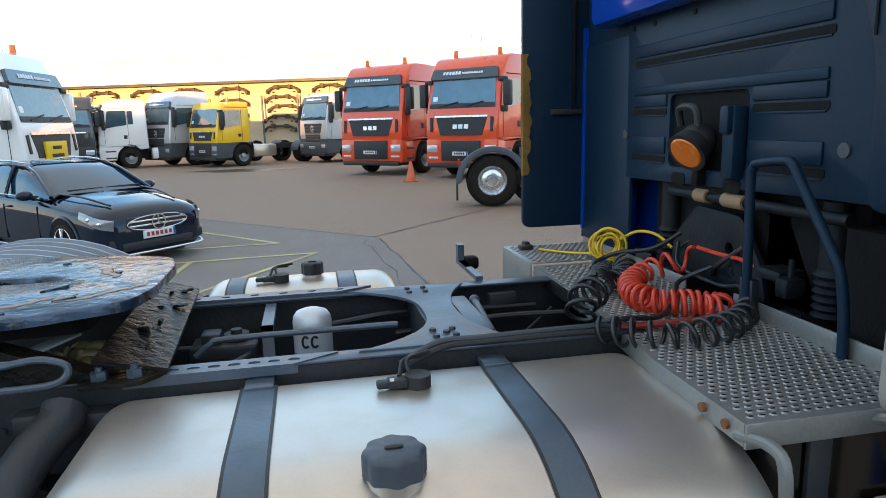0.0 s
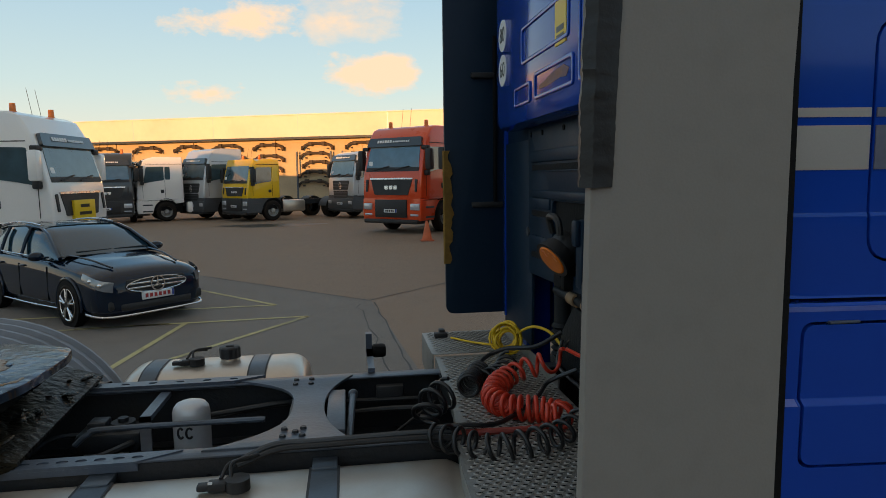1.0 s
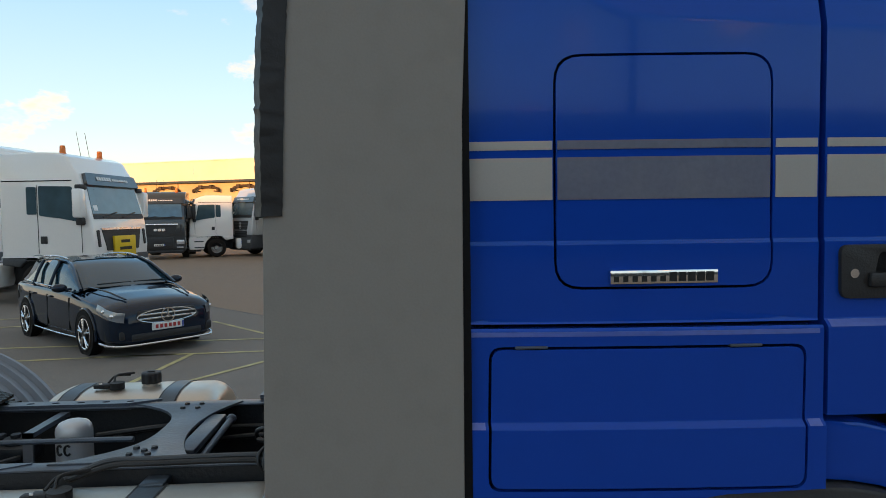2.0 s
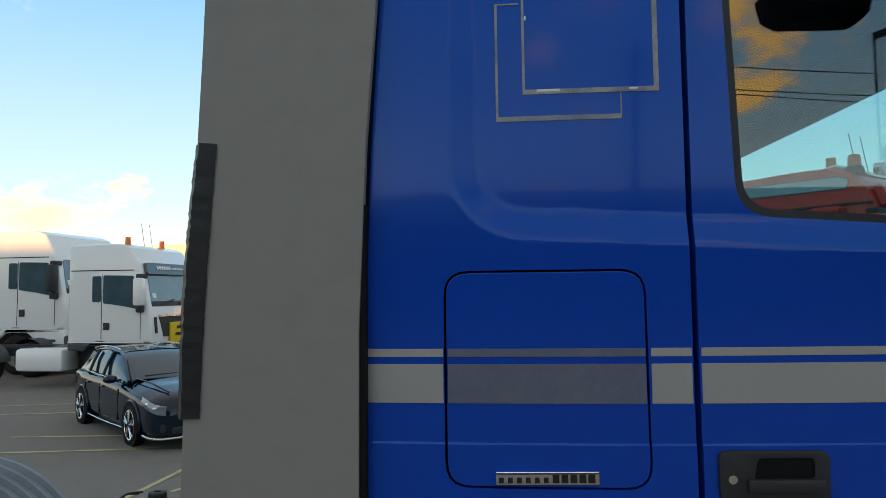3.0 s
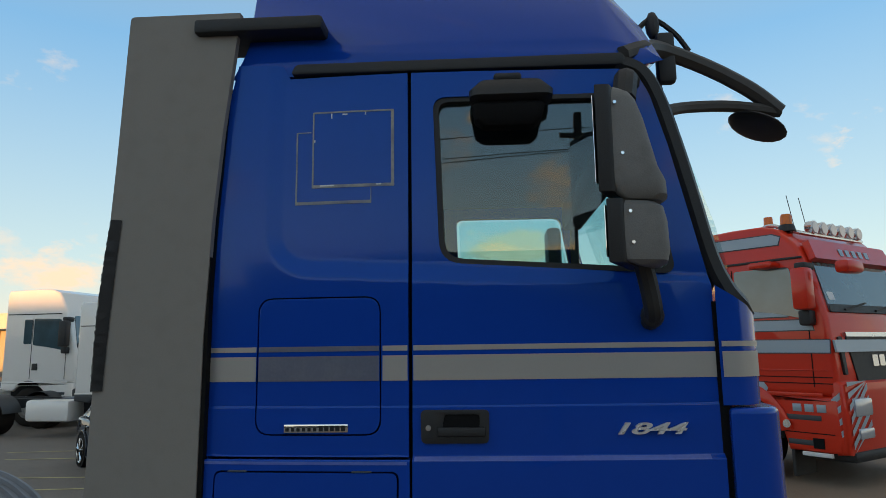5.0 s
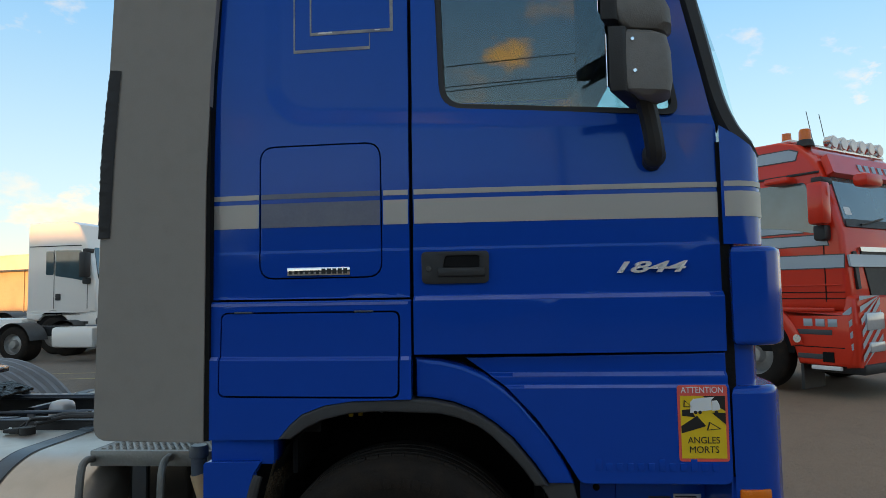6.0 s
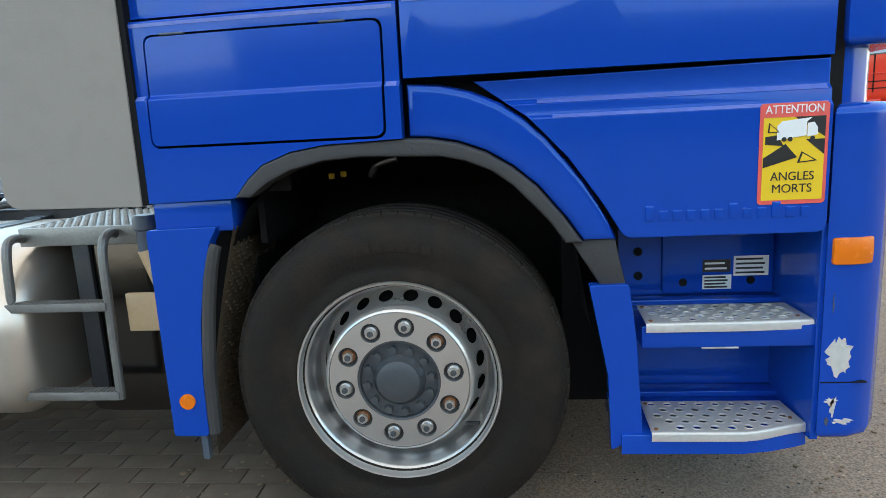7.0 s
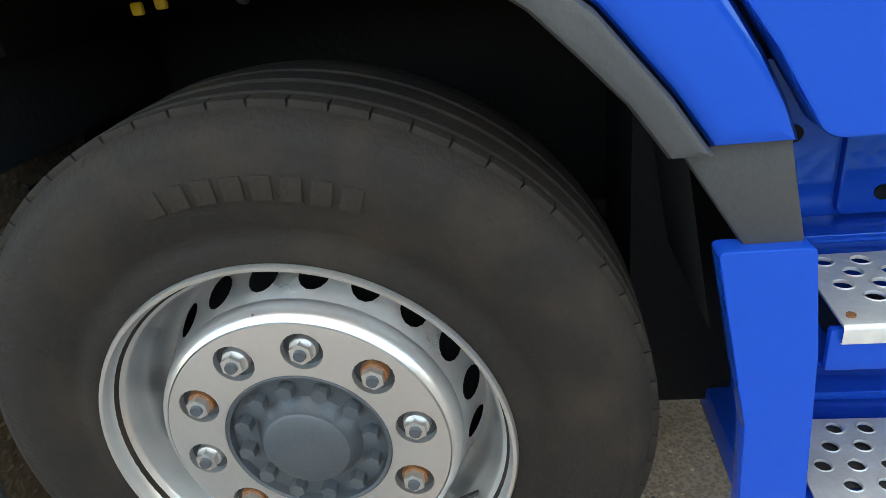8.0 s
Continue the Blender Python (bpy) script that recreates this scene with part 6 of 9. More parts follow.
for r0, wd, a0, a1, m2 in ((0.31, 0.03, -100, -45, GREASE_BROWN), (0.375, 0.025, -60, -15, GREASE_BROWN), (0.25, 0.035, 0, 45, GREASE_BROWN)):
    n = 24
    an = [radians(a0 + (a1 - a0) * i / n) for i in range(n + 1)]
    wob = [r0 * (1 + 0.05 * math.sin(5 * a + 9 * r0) + 0.03 * math.sin(13 * a)) for a in an]
    hw = [0.004 + wd / 2 * max(0.0, math.sin(math.pi * i / n)) ** 0.5 * (0.7 + 0.4 * math.sin(1.9 * i + 20 * r0)) for i in range(n + 1)]
    pts = [(-3.1 + (r + h) * math.cos(a), 1.25 + (r + h) * 0.95 * math.sin(a)) for a, r, h in zip(an, wob, hw)] + [(-3.1 + (r - h) * math.cos(a), 1.25 + (r - h) * 0.95 * math.sin(a)) for a, r, h in reversed(list(zip(an, wob, hw)))]
    P("grease_smear", plate(pts, [], fw_z + 0.0016, fw_z - 0.004, axis="z", bevel=0.0007), m2, fifth)
bm = bmesh.new()
rng = random.Random(8)
for i in range(9):
    a, r = rng.uniform(-2.4, 1.9), rng.uniform(0.14, 0.42)
    bmesh.ops.create_icosphere(bm, subdivisions=1, radius=1.0, matrix=Matrix.Translation((-3.1 + r * math.cos(a), 1.25 + r * 0.95 * math.sin(a), fw_z + 0.002)) @ Matrix.Rotation(a, 4, "Z") @ Matrix.Diagonal((rng.uniform(0.008, 0.02), rng.uniform(0.015, 0.05), 0.006, 1)))
P("grease_clot_layer", bm, GREASE, fifth, "grease clots with painted blue-grey sky sheen")["kind"] = "stuff"
P("coupling_skirt", plate(rounded([(-2.86, 0.98), (-2.84, 1.52), (-3.4, 1.6), (-3.4, 0.94)], 0.05), [], fw_z - 0.043, fw_z - 0.1, axis="z"), VOID, fifth)
for y0, y1 in ((0.86, 0.93), (1.62, 1.74)):
    bm = plate([(-2.68, 0.968), (-2.80, 0.968), (-3.05, 1.07), (-3.3, 1.07), (-3.45, 0.968), (-3.6, 0.968), (-3.6, 0.955), (-2.68, 0.955)], [], y0, y1, bevel=0.004)
    P("coupling_pedestal", bm, DIRTY_GREASE, fifth)
for y in (0.84, 1.68):
    P("pedestal_foot", plate(rounded([(-2.84, y - 0.045), (-2.68, y - 0.045), (-2.62, y + 0.03), (-2.84, y + 0.04)], 0.02), [], 0.968, 0.956, axis="z", bevel=0.003), DIRTY_GREASE, fifth)
    for x in (-2.70, -2.79):
        bm = bmesh.new()
        rod(bm, (x, y, 0.967), (x, y, 0.992), 0.022, 6)
        rod(bm, (x, y, 0.99), (x, y, 1.004), 0.011, 10)
        P("pedestal_nut", bm, GREASE, fifth, smooth=20)
# sloping slide plate at the front of the coupling, with grease
bm = bmesh.new()
q = [(-2.62, 0.86, 0.975), (-2.66, 1.70, 1.0), (-2.80, 1.68, 1.05), (-2.80, 0.82, 1.03)]
vs = [bm.verts.new(p) for p in q] + [bm.verts.new((x, y, z - 0.012)) for x, y, z in q]
for f in ((0, 1, 2, 3), (7, 6, 5, 4), (0, 4, 5, 1), (1, 5, 6, 2), (2, 6, 7, 3), (3, 7, 4, 0)):
    bm.faces.new([vs[i] for i in f])
P("coupling_cross_plate", bm, DIRTY_GREASE, fifth, "greasy brown cross plate")
DIRTY_GREASE.node_tree.nodes["Principled BSDF"].inputs["Specular IOR Level"].default_value = 0.1
bm = bmesh.new()
for i in range(20):
    bmesh.ops.create_icosphere(bm, subdivisions=2, radius=1.0, matrix=Matrix.Translation((-2.72 + rng.uniform(-0.07, 0.05), 0.9 + 0.78 * rng.random() ** 0.6, 1.02 + rng.uniform(-0.01, 0.01))) @ Matrix.Diagonal((rng.uniform(0.008, 0.03), rng.uniform(0.01, 0.05), 0.006, 1)))
P("grease_clot_layer", bm, DIRTY_GREASE, fifth)["kind"] = "stuff"
bm = bmesh.new()
for i in range(16):
    bmesh.ops.create_icosphere(bm, subdivisions=2, radius=1.0, matrix=Matrix.Translation((-2.95 + rng.uniform(-0.12, 0.12), 1.0 + rng.uniform(-0.05, 0.1), 0.95 + rng.uniform(0, 0.04))) @ Matrix.Diagonal((rng.uniform(0.015, 0.04), rng.uniform(0.015, 0.03), 0.025, 1)))
P("old_grease", bm, mat("ochre_grease", (0.13, 0.09, 0.03), 0.45, 0.0, 0.3, 30.0, 0.3, stains=0.6), fifth, "clumps of old ochre grease")["kind"] = "stuff"
bm = bmesh.new()
tube(bm, curve_pts([(-3.1, 0.77, 0.985), (-2.95, 0.775, 0.984), (-2.88, 0.78, 0.988), (-2.85, 0.785, 1.005), (-2.848, 0.79, 1.03), (-2.875, 0.79, 1.046), (-2.92, 0.79, 1.054), (-3.0, 0.79, 1.044), (-3.1, 0.79, 1.03)], 4), 0.010, 8, True)
P("release_handle", bm, CHASSIS, fifth)
P("release_bar", plate([(-3.06, 0.84), (-3.01, 0.82), (-2.90, 1.08), (-2.95, 1.10)], [], 1.034, 1.026, axis="z", bevel=0.002), STEP_TREAD, fifth)

# rear axle parts and far rear mudguard
for y0, y1 in ((1.76, 2.46),):
    bm = bmesh.new()
    rows_ = []
    for y, dr in [(y0 + (y1 - y0) * i / 42, 0.022 if (i // 2) % 3 == 1 else 0.0) for i in range(43)]:
        rows_.append([bm.verts.new((-3.47 + (0.72 + dr) * math.cos(a), y, 0.39 + (0.72 + dr) * math.sin(a))) for a in [radians(5 + 170 * i / 24) for i in range(25)]])
    for A, B in zip(rows_, rows_[1:]):
        for i in range(24):
            bm.faces.new((A[i], A[i + 1], B[i + 1], B[i]))
    P("rear_mudguard", bm, mat("mudguard_plastic", (0.19, 0.215, 0.245), 0.42, 0.0, 0.1, 40.0, 0.05, stains=0.4), label="grey ribbed plastic rear mudguard", smooth=50)
    bm = bmesh.new()
    lathe(bm, [(0.28, y0 + 0.05), (0.5, y0 + 0.06), (0.51, y0 + 0.2), (0.51, y1 - 0.2), (0.5, y1 - 0.04), (0.28, y1 - 0.03)], 48, "y", (-3.3, 0, 0.5))
    P("rear_tyre", bm, RUBBER, smooth=50)
bm = bmesh.new()
lathe(bm, [(0.28, 0.08), (0.5, 0.09), (0.51, 0.2), (0.51, 0.6), (0.5, 0.72), (0.28, 0.74)], 48, "y", (-3.72, 0, 0.51))
P("rear_tyre", bm, RUBBER, smooth=50)
bm = bmesh.new()
tube(bm, curve_pts([(-2.97, 0.4, 0.62), (-2.935, 0.58, 0.79), (-2.91, 0.68, 0.85), (-2.875, 0.76, 0.885), (-2.87, 0.80, 0.915)], 6), 0.055, 12)
P("suspension_pipe", bm, CHASSIS_DARK)
P("air_bellows", boxes((-3.1, -2.9, 0.55, 0.8, 0.4, 0.72), bevel=0.06), CHASSIS_DARK)
for x, y, z in ((-2.80, 0.83, 0.86), (-2.97, 0.83, 0.87)):
    P("spring_bracket", boxes((x - 0.035, x + 0.035, y - 0.03, y + 0.03, z - 0.06, z + 0.03), bevel=0.012), CHASSIS_DARK)
bm = bmesh.new()
rod(bm, (-3.05, 0.5, 0.72), (-2.98, 0.56, 0.80), 0.07, 18, 0.05)
P("brake_cylinder", bm, CHASSIS, label="grimy grey brake cylinder", smooth=40)

# walkway deck with raised dimples
deck = P("walkway_deck", plate([(-1.295, 0.205), (-0.765, 0.205), (-0.765, 1.86), (-1.2, 1.86), (-1.22, 1.2), (-1.285, 0.62)], [], DECK_Z, DECK_Z - 0.004, axis="z"), TREAD, label="aluminium tread plate walkway deck")
deck2 = P("walkway_deck", plate([(-1.208, 1.865), (-0.765, 1.865), (-0.765, 2.31), (-1.208, 2.31)], [], DECK_Z + 0.012, DECK_Z + 0.008, axis="z", bevel=0.001), TREAD)
P("deck_edge", plate([(-1.296, 0.205), (-1.288, 0.205), (-1.278, 0.62), (-1.212, 1.2), (-1.192, 1.86), (-1.2, 1.86), (-1.221, 1.2), (-1.286, 0.62)], [], DECK_Z + 0.001, DECK_Z - 0.055, axis="z"), TREAD, deck)
P("deck_edge", boxes((-1.295, -0.765, 0.198, 0.206, DECK_Z - 0.06, DECK_Z + 0.001), bevel=0.002), TREAD, deck)
P("deck_edge", boxes((-1.214, -1.206, 1.868, 2.31, DECK_Z - 0.16, DECK_Z + 0.012), bevel=0.002), TREAD, deck2)
P("deck_upstand", boxes((-0.765, -0.757, 0.21, 1.0, DECK_Z - 0.02, DECK_Z + 0.055), bevel=0.002), TREAD, deck)
P("deck_upstand", boxes((-0.765, -0.757, 1.3, 2.3, DECK_Z - 0.02, DECK_Z + 0.045), bevel=0.002), TREAD, deck2)
bm, holes_bm = bmesh.new(), bmesh.new()
for base, y_a, y_b, zz in ((-1.29, 0.22, 1.85, DECK_Z), (-1.2, 1.88, 2.3, DECK_Z + 0.012)):
    ny = int((y_b - y_a) / 0.024)
    for j in range(ny):
        y = y_a + (j + 0.5) * 0.024
        xl = -1.208 if y > 1.86 else (-1.285 + 0.065 * smoothstep(0.55, 1.2, y) + 0.02 * smoothstep(1.2, 1.86, y))
        for i in range(17):
            x = -0.78 - i * 0.03 - (0.015 if j % 2 else 0)
            if x < xl + 0.02:
                break
            c = Vector((x, y, zz))
            ring = [(math.cos(q), math.sin(q)) for q in [math.pi / 4 * h for h in range(8)]]
            lv = [[m_.verts.new(c + Vector((a_ * cx, b_ * cy, hz))) for cx, cy in ring] for m_, a_, b_, hz in ((bm, 0.0125, 0.0085, 0.0), (bm, 0.0095, 0.0055, 0.0032), (bm, 0.0078, 0.0038, 0.0030))]
            for A, B in zip(lv, lv[1:]):
                for k in range(8):
                    bm.faces.new((A[k], A[(k + 1) % 8], B[(k + 1) % 8], B[k]))
            holes_bm.faces.new([holes_bm.verts.new(c + Vector((0.0079 * cx, 0.0039 * cy, 0.0028))) for cx, cy in ring])
P("tread_pattern", bm, TREAD, deck, "raised rims of the tread slots", smooth=None)["kind"] = "stuff"
P("slot_pattern", holes_bm, VOID, deck, "dark slots of the tread plate", smooth=None)["kind"] = "stuff"
for x, y in ((-1.297, 0.36), (-1.297, 0.268), (-1.25, 0.92)):
    bm = bmesh.new()
    rod(bm, (x + 0.006, y, DECK_Z - 0.028), (x - 0.006, y, DECK_Z - 0.028), 0.012, 10)
    P("rusty_bolt", bm, RUST, deck)
for y in (0.5, 0.23, 0.9):
    bm = bmesh.new()
    rod(bm, (-0.768, y, DECK_Z + 0.03), (-0.76, y, DECK_Z + 0.03), 0.012, 10)
    P("rusty_bolt", bm, RUST, deck)
P("deck_bearer", boxes((-1.22, -0.78, 0.86, 1.67, 0.90, 0.951)), VOID)

LADDER = mat("galvanised_ladder", (0.19, 0.185, 0.175), 0.5, 0.4, 0.2, 60.0, 0.15, stains=0.5, stain_colour=(0.1, 0.085, 0.07))
# ladder at the deck's end, and the dark drum beneath
lad = P("access_ladder", tube(tube(bmesh.new(), curve_pts([(-0.965, 0.235, 0.915), (-0.945, 0.16, 0.94), (-0.94, 0.10, 0.90), (-0.94, 0.09, 0.7), (-0.945, 0.09, 0.40)], 5), 0.0145, 10), curve_pts([(-1.29, 0.235, 0.915), (-1.275, 0.14, 0.93), (-1.27, 0.10, 0.88), (-1.275, 0.09, 0.66), (-1.285, 0.09, 0.40)], 5), 0.0145, 10), LADDER, label="grey steel access ladder")
for z in (0.715, 0.415):
    P("rung", boxes((-1.285, -0.94, 0.07, 0.11, z - 0.014, z + 0.014), bevel=0.003), LADDER, lad)
    bm = bmesh.new()
    for i in range(22):
        x = -1.27 + i * 0.0148
        box(bm, x, x + 0.009, 0.071, 0.109, z + 0.0135, z + 0.018)
    P("rung_grip", bm, LADDER, lad)["kind"] = "stuff"
bm = plate(rounded([(-1.20, 0.22), (-0.76, 0.22), (-0.76, 0.86), (-1.20, 0.86)], [0.16, 0.06, 0.02, 0.1], 10), [], 0.925, 0.30, axis="z", bevel=0.02)
P("silencer_box", bm, mat("sooty_steel", (0.05, 0.045, 0.04), 0.16, 0.9, 0.15, 30.0, 0.03, stains=0.5, stain_colour=(0.06, 0.05, 0.04)), label="dark steel silencer box", smooth=40)
P("drum_band", boxes((-1.12, -1.06, 0.205, 0.222, 0.36, 0.93), bevel=0.004), CHASSIS_DARK)
P("cream_bracket", boxes((-0.94, -0.76, 0.18, 0.2, 0.60, 0.73), bevel=0.004), mat("cream_paint", (0.55, 0.38, 0.22), 0.6, 0.0, 0.1, 50.0, 0.05, stains=0.4))
bm = bmesh.new()
lathe(bm, [(0.0, 1.0), (0.03, 0.998), (0.036, 0.985), (0.036, 0.955), (0.03, 0.95), (0.028, 0.87), (0.02, 0.86)], 20, "z", (-0.80, 0.12, 0))
P("urea_filler", bm, CHASSIS, label="grey capped filler neck")
bm = bmesh.new()
rod(bm, (-0.80, 0.12, 0.89), (-0.775, 0.13, 0.78), 0.033, 18, 0.028)
P("filler_neck", bm, bpy.data.materials["cream_paint"], smooth=40)
P("underbody_shield", boxes((-1.19, -0.74, 0.5, 0.86, 0.34, 0.9)), VOID)


# coiled hoses
def coil(ctrl, r, turns, tr, m, label, per=16, seed=1, spread=None):
    path = curve_pts(ctrl, 24)
    L = [0.0]
    for a, b in zip(path, path[1:]):
        L.append(L[-1] + (b - a).length)
    n = int(turns * per)
    rg = random.Random(seed)
    pts, k = [], 0
    for i in range(n + 1):
        s = i / n
        if spread:
            s = spread(s)
        s *= L[-1]
        while k < len(L) - 2 and L[k + 1] < s:
            k += 1
        while k > 0 and L[k] > s:
            k -= 1
        t = (s - L[k]) / max(1e-9, L[k + 1] - L[k])
        p = path[k].lerp(path[k + 1], min(1, max(0, t)))
        d = (path[k + 1] - path[k]).normalized()
        u = Vector((0, 0, 1)) - d * d.z
        u.normalize()
        v = d.cross(u)
        a = 2 * math.pi * i / per
        rr = r * (1 + 0.06 * math.sin(a / 5.3 + seed))
        pts.append(p + rr * (math.cos(a) * u + math.sin(a) * v))
    bm = bmesh.new()
    tube(bm, pts, tr, 7)
    return P("coiled_hose", bm, m, label=label, smooth=70)


RED_H = mat("red_hose", (0.62, 0.045, 0.02), 0.35, 0.0, 0.06, 60.0, 0.02)
YEL_H = mat("yellow_hose", (0.72, 0.45, 0.02), 0.4, 0.0, 0.06, 60.0, 0.02)
BLK_H = mat("black_hose", (0.014, 0.015, 0.017), 0.35, 0.0, 0.1, 60.0, 0.02)
coil([(-0.74, 1.27, 1.085), (-0.83, 1.33, 1.05), (-0.93, 1.33, 1.025), (-1.02, 1.26, 1.005), (-1.075, 1.14, 1.0), (-1.065, 1.04, 0.998), (-1.0, 0.985, 0.998), (-0.93, 0.955, 0.998), (-0.885, 0.915, 0.998), (-0.905, 0.875, 1.0), (-0.945, 0.885, 1.005)], 0.04, 24, 0.0085, RED_H, "bright red coiled air hose", spread=lambda s: s ** 0.66)
bm = bmesh.new()
tube(bm, curve_pts([(-0.655, 1.02, 1.09), (-0.67, 1.1, 1.105), (-0.70, 1.2, 1.11), (-0.74, 1.27, 1.125)], 8), 0.0085, 7)
P("hose_end", bm, RED_H)
bm = bmesh.new()
tube(bm, curve_pts([(-0.90, 0.86, 0.99), (-1.0, 0.84, 0.98), (-1.12, 0.85, 0.975), (-1.27, 0.87, 0.97)], 8), 0.012, 8)
P("hose_end", bm, mat("red_sleeve", (0.25, 0.03, 0.02), 0.5, 0.0, 0.1, 60.0, 0.05))
coil([(-0.85, 0.80, 1.01), (-0.95, 0.73, 1.0), (-1.06, 0.69, 0.995), (-1.18, 0.70, 0.985), (-1.27, 0.78, 0.98), (-1.33, 0.86, 0.97)], 0.04, 11, 0.0075, BLK_H, "black coiled electric cable", seed=3)
coil([(-1.36, 0.95, 0.98), (-1.33, 1.0, 1.03), (-1.25, 1.06, 1.05)], 0.05, 4, 0.008, BLK_H, "black coiled electric cable", seed=4)
coil([(-1.15, 1.24, 1.0), (-1.12, 1.33, 1.005), (-1.06, 1.42, 1.01)], 0.042, 9, 0.0065, BLK_H, "small black coiled cable", seed=5)
coil([(-1.08, 1.30, 1.0), (-1.0, 1.36, 1.0), (-0.92, 1.5, 1.02)], 0.045, 5, 0.007, BLK_H, "small black coiled cable", seed=7)
bm = bmesh.new()
tube(bm, curve_pts([(-1.33, 0.88, 0.99), (-1.24, 0.86, 1.0), (-1.1, 0.9, 0.985), (-0.9, 1.15, 0.975), (-0.82, 1.25, 1.0), (-0.72, 1.2, 1.06)], 8), 0.009, 8)
tube(bm, curve_pts([(-0.80, 0.90, 1.0), (-0.74, 1.0, 1.03), (-0.72, 1.15, 1.0), (-0.73, 1.4, 1.02), (-0.68, 1.5, 1.1)], 8), 0.008, 8)
tube(bm, curve_pts([(-1.05, 1.55, 1.0), (-0.98, 1.62, 1.02), (-0.9, 1.6, 1.05), (-0.8, 1.5, 1.08), (-0.7, 1.45, 1.15)], 8), 0.010, 8)
P("loose_cable", bm, BLK_H)
rg = random.Random(2)
bm = bmesh.new()
pts = []
for i in range(9 * 18):
    a = 2 * math.pi * i / 18
    t = i / 18
    r = 0.062 + 0.014 * math.sin(t * 2.3)
    ax = Matrix.Rotation(radians(-24 + 26 * math.sin(t * 1.7)), 3, "Z") @ Matrix.Rotation(radians(-10 + 20 * math.cos(t * 1.1)), 3, "X")
    pts.append(Vector((-0.86 + 0.012 * math.sin(t * 3.1), 1.80 + 0.03 * math.sin(t * 0.7), 1.045 + 0.012 * math.cos(t * 2.0))) + ax @ Vector((r * 0.95 * math.sin(a), 0.0, r * math.cos(a))))
tube(bm, pts, 0.0062, 6)
tube(bm, curve_pts([(-0.88, 1.88, 0.99), (-0.98, 2.0, 0.98), (-1.08, 2.12, 0.98)], 6), 0.0062, 6)
tube(bm, curve_pts([(-0.82, 1.75, 1.08), (-0.76, 1.70, 1.12), (-0.70, 1.64, 1.11), (-0.66, 1.58, 1.06)], 6), 0.0075, 6)
P("coiled_hose", bm, YEL_H, label="bundle of yellow coiled hose", smooth=70)
bm = boxes((-1.16, -1.09, 2.17, 2.22, 0.968, 0.992), bevel=0.006)
box(bm, -1.13, -1.1, 2.2, 2.25, 0.975, 1.005, 0.005)
P("hose_coupling", bm, BLACK)

# back of the cab
XB = -0.70
opening = rounded([(1.05, 1.42), (1.555, 1.42), (1.555, 1.715), (1.05, 1.715)], 0.035)
back = plate(rounded([(0.45, 1.38), (1.92, 1.345), (1.935, 2.06), (0.45, 2.06)], 0.02), [opening], XB - 0.012, XB + 0.01, axis="x", bevel=0.004)
bp = P("cab_back_panel", back, CAB_BACK, label="slate grey ribbed cab back panel")
P("cab_back_base", boxes((XB + 0.012, XB + 0.03, 0.06, 2.44, 1.37, 3.0)), CAB_BACK)
# long pressed grooves: slot shade painted as a black plate, over a shallow sloping face
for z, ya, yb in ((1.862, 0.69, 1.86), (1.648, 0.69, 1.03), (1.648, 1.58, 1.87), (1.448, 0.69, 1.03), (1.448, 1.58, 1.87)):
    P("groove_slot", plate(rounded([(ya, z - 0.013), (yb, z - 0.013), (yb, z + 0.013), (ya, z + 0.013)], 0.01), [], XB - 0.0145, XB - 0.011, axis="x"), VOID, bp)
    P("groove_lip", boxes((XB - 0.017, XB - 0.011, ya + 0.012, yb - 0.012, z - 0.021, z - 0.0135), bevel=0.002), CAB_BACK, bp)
for y0, y1, z0, z1 in ((0.70, 1.855, 1.722, 1.758), (0.70, 1.03, 1.67, 1.72), (1.578, 1.855, 1.67, 1.72), (0.70, 1.86, 1.886, 1.94), (0.70, 1.03, 1.47, 1.543), (1.58, 1.86, 1.47, 1.543)):
    P("panel_band", boxes((XB - 0.021, XB - 0.008, y0, y1, z0, z1), bevel=0.006), CAB_BACK, bp)
# holes drawn as flat black plates for the shade inside
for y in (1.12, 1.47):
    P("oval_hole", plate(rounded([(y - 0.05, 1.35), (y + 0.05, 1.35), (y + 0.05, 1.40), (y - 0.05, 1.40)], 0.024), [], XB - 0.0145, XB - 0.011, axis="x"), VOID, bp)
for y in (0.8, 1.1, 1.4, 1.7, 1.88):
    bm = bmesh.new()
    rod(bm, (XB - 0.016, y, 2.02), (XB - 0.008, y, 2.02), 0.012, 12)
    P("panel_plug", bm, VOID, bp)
for y, z in ((0.62, 1.52), (1.93, 1.55)):
    bm = bmesh.new()
    rod(bm, (XB - 0.02, y, z), (XB - 0.008, y, z), 0.022, 14)
    P("panel_bolt", bm, HUB, bp)
P("cab_back_side", plate([(1.905, 0.97), (2.46, 0.97), (2.46, 2.0), (1.94, 2.0), (1.94, 1.345), (1.905, 1.345)], [], XB - 0.004, XB + 0.012, axis="x", bevel=0.003), CAB_BACK)
# black sheet behind the opening paints its dark inside
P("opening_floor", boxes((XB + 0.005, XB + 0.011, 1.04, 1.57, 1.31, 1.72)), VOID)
# curved slate cover at the near side, running up behind the fairing
P("cab_side_cover", plate(rounded([(0.08, 1.36), (0.50, 1.36), (0.52, 1.75), (0.62, 2.05), (0.62, 3.0), (0.08, 3.0)], 0.05), [], XB - 0.05, XB + 0.01, axis="x", bevel=0.02), CAB_BACK)
P("cover_slot", boxes((XB - 0.0535, XB - 0.049, 0.512, 0.52, 1.82, 2.9)), VOID)
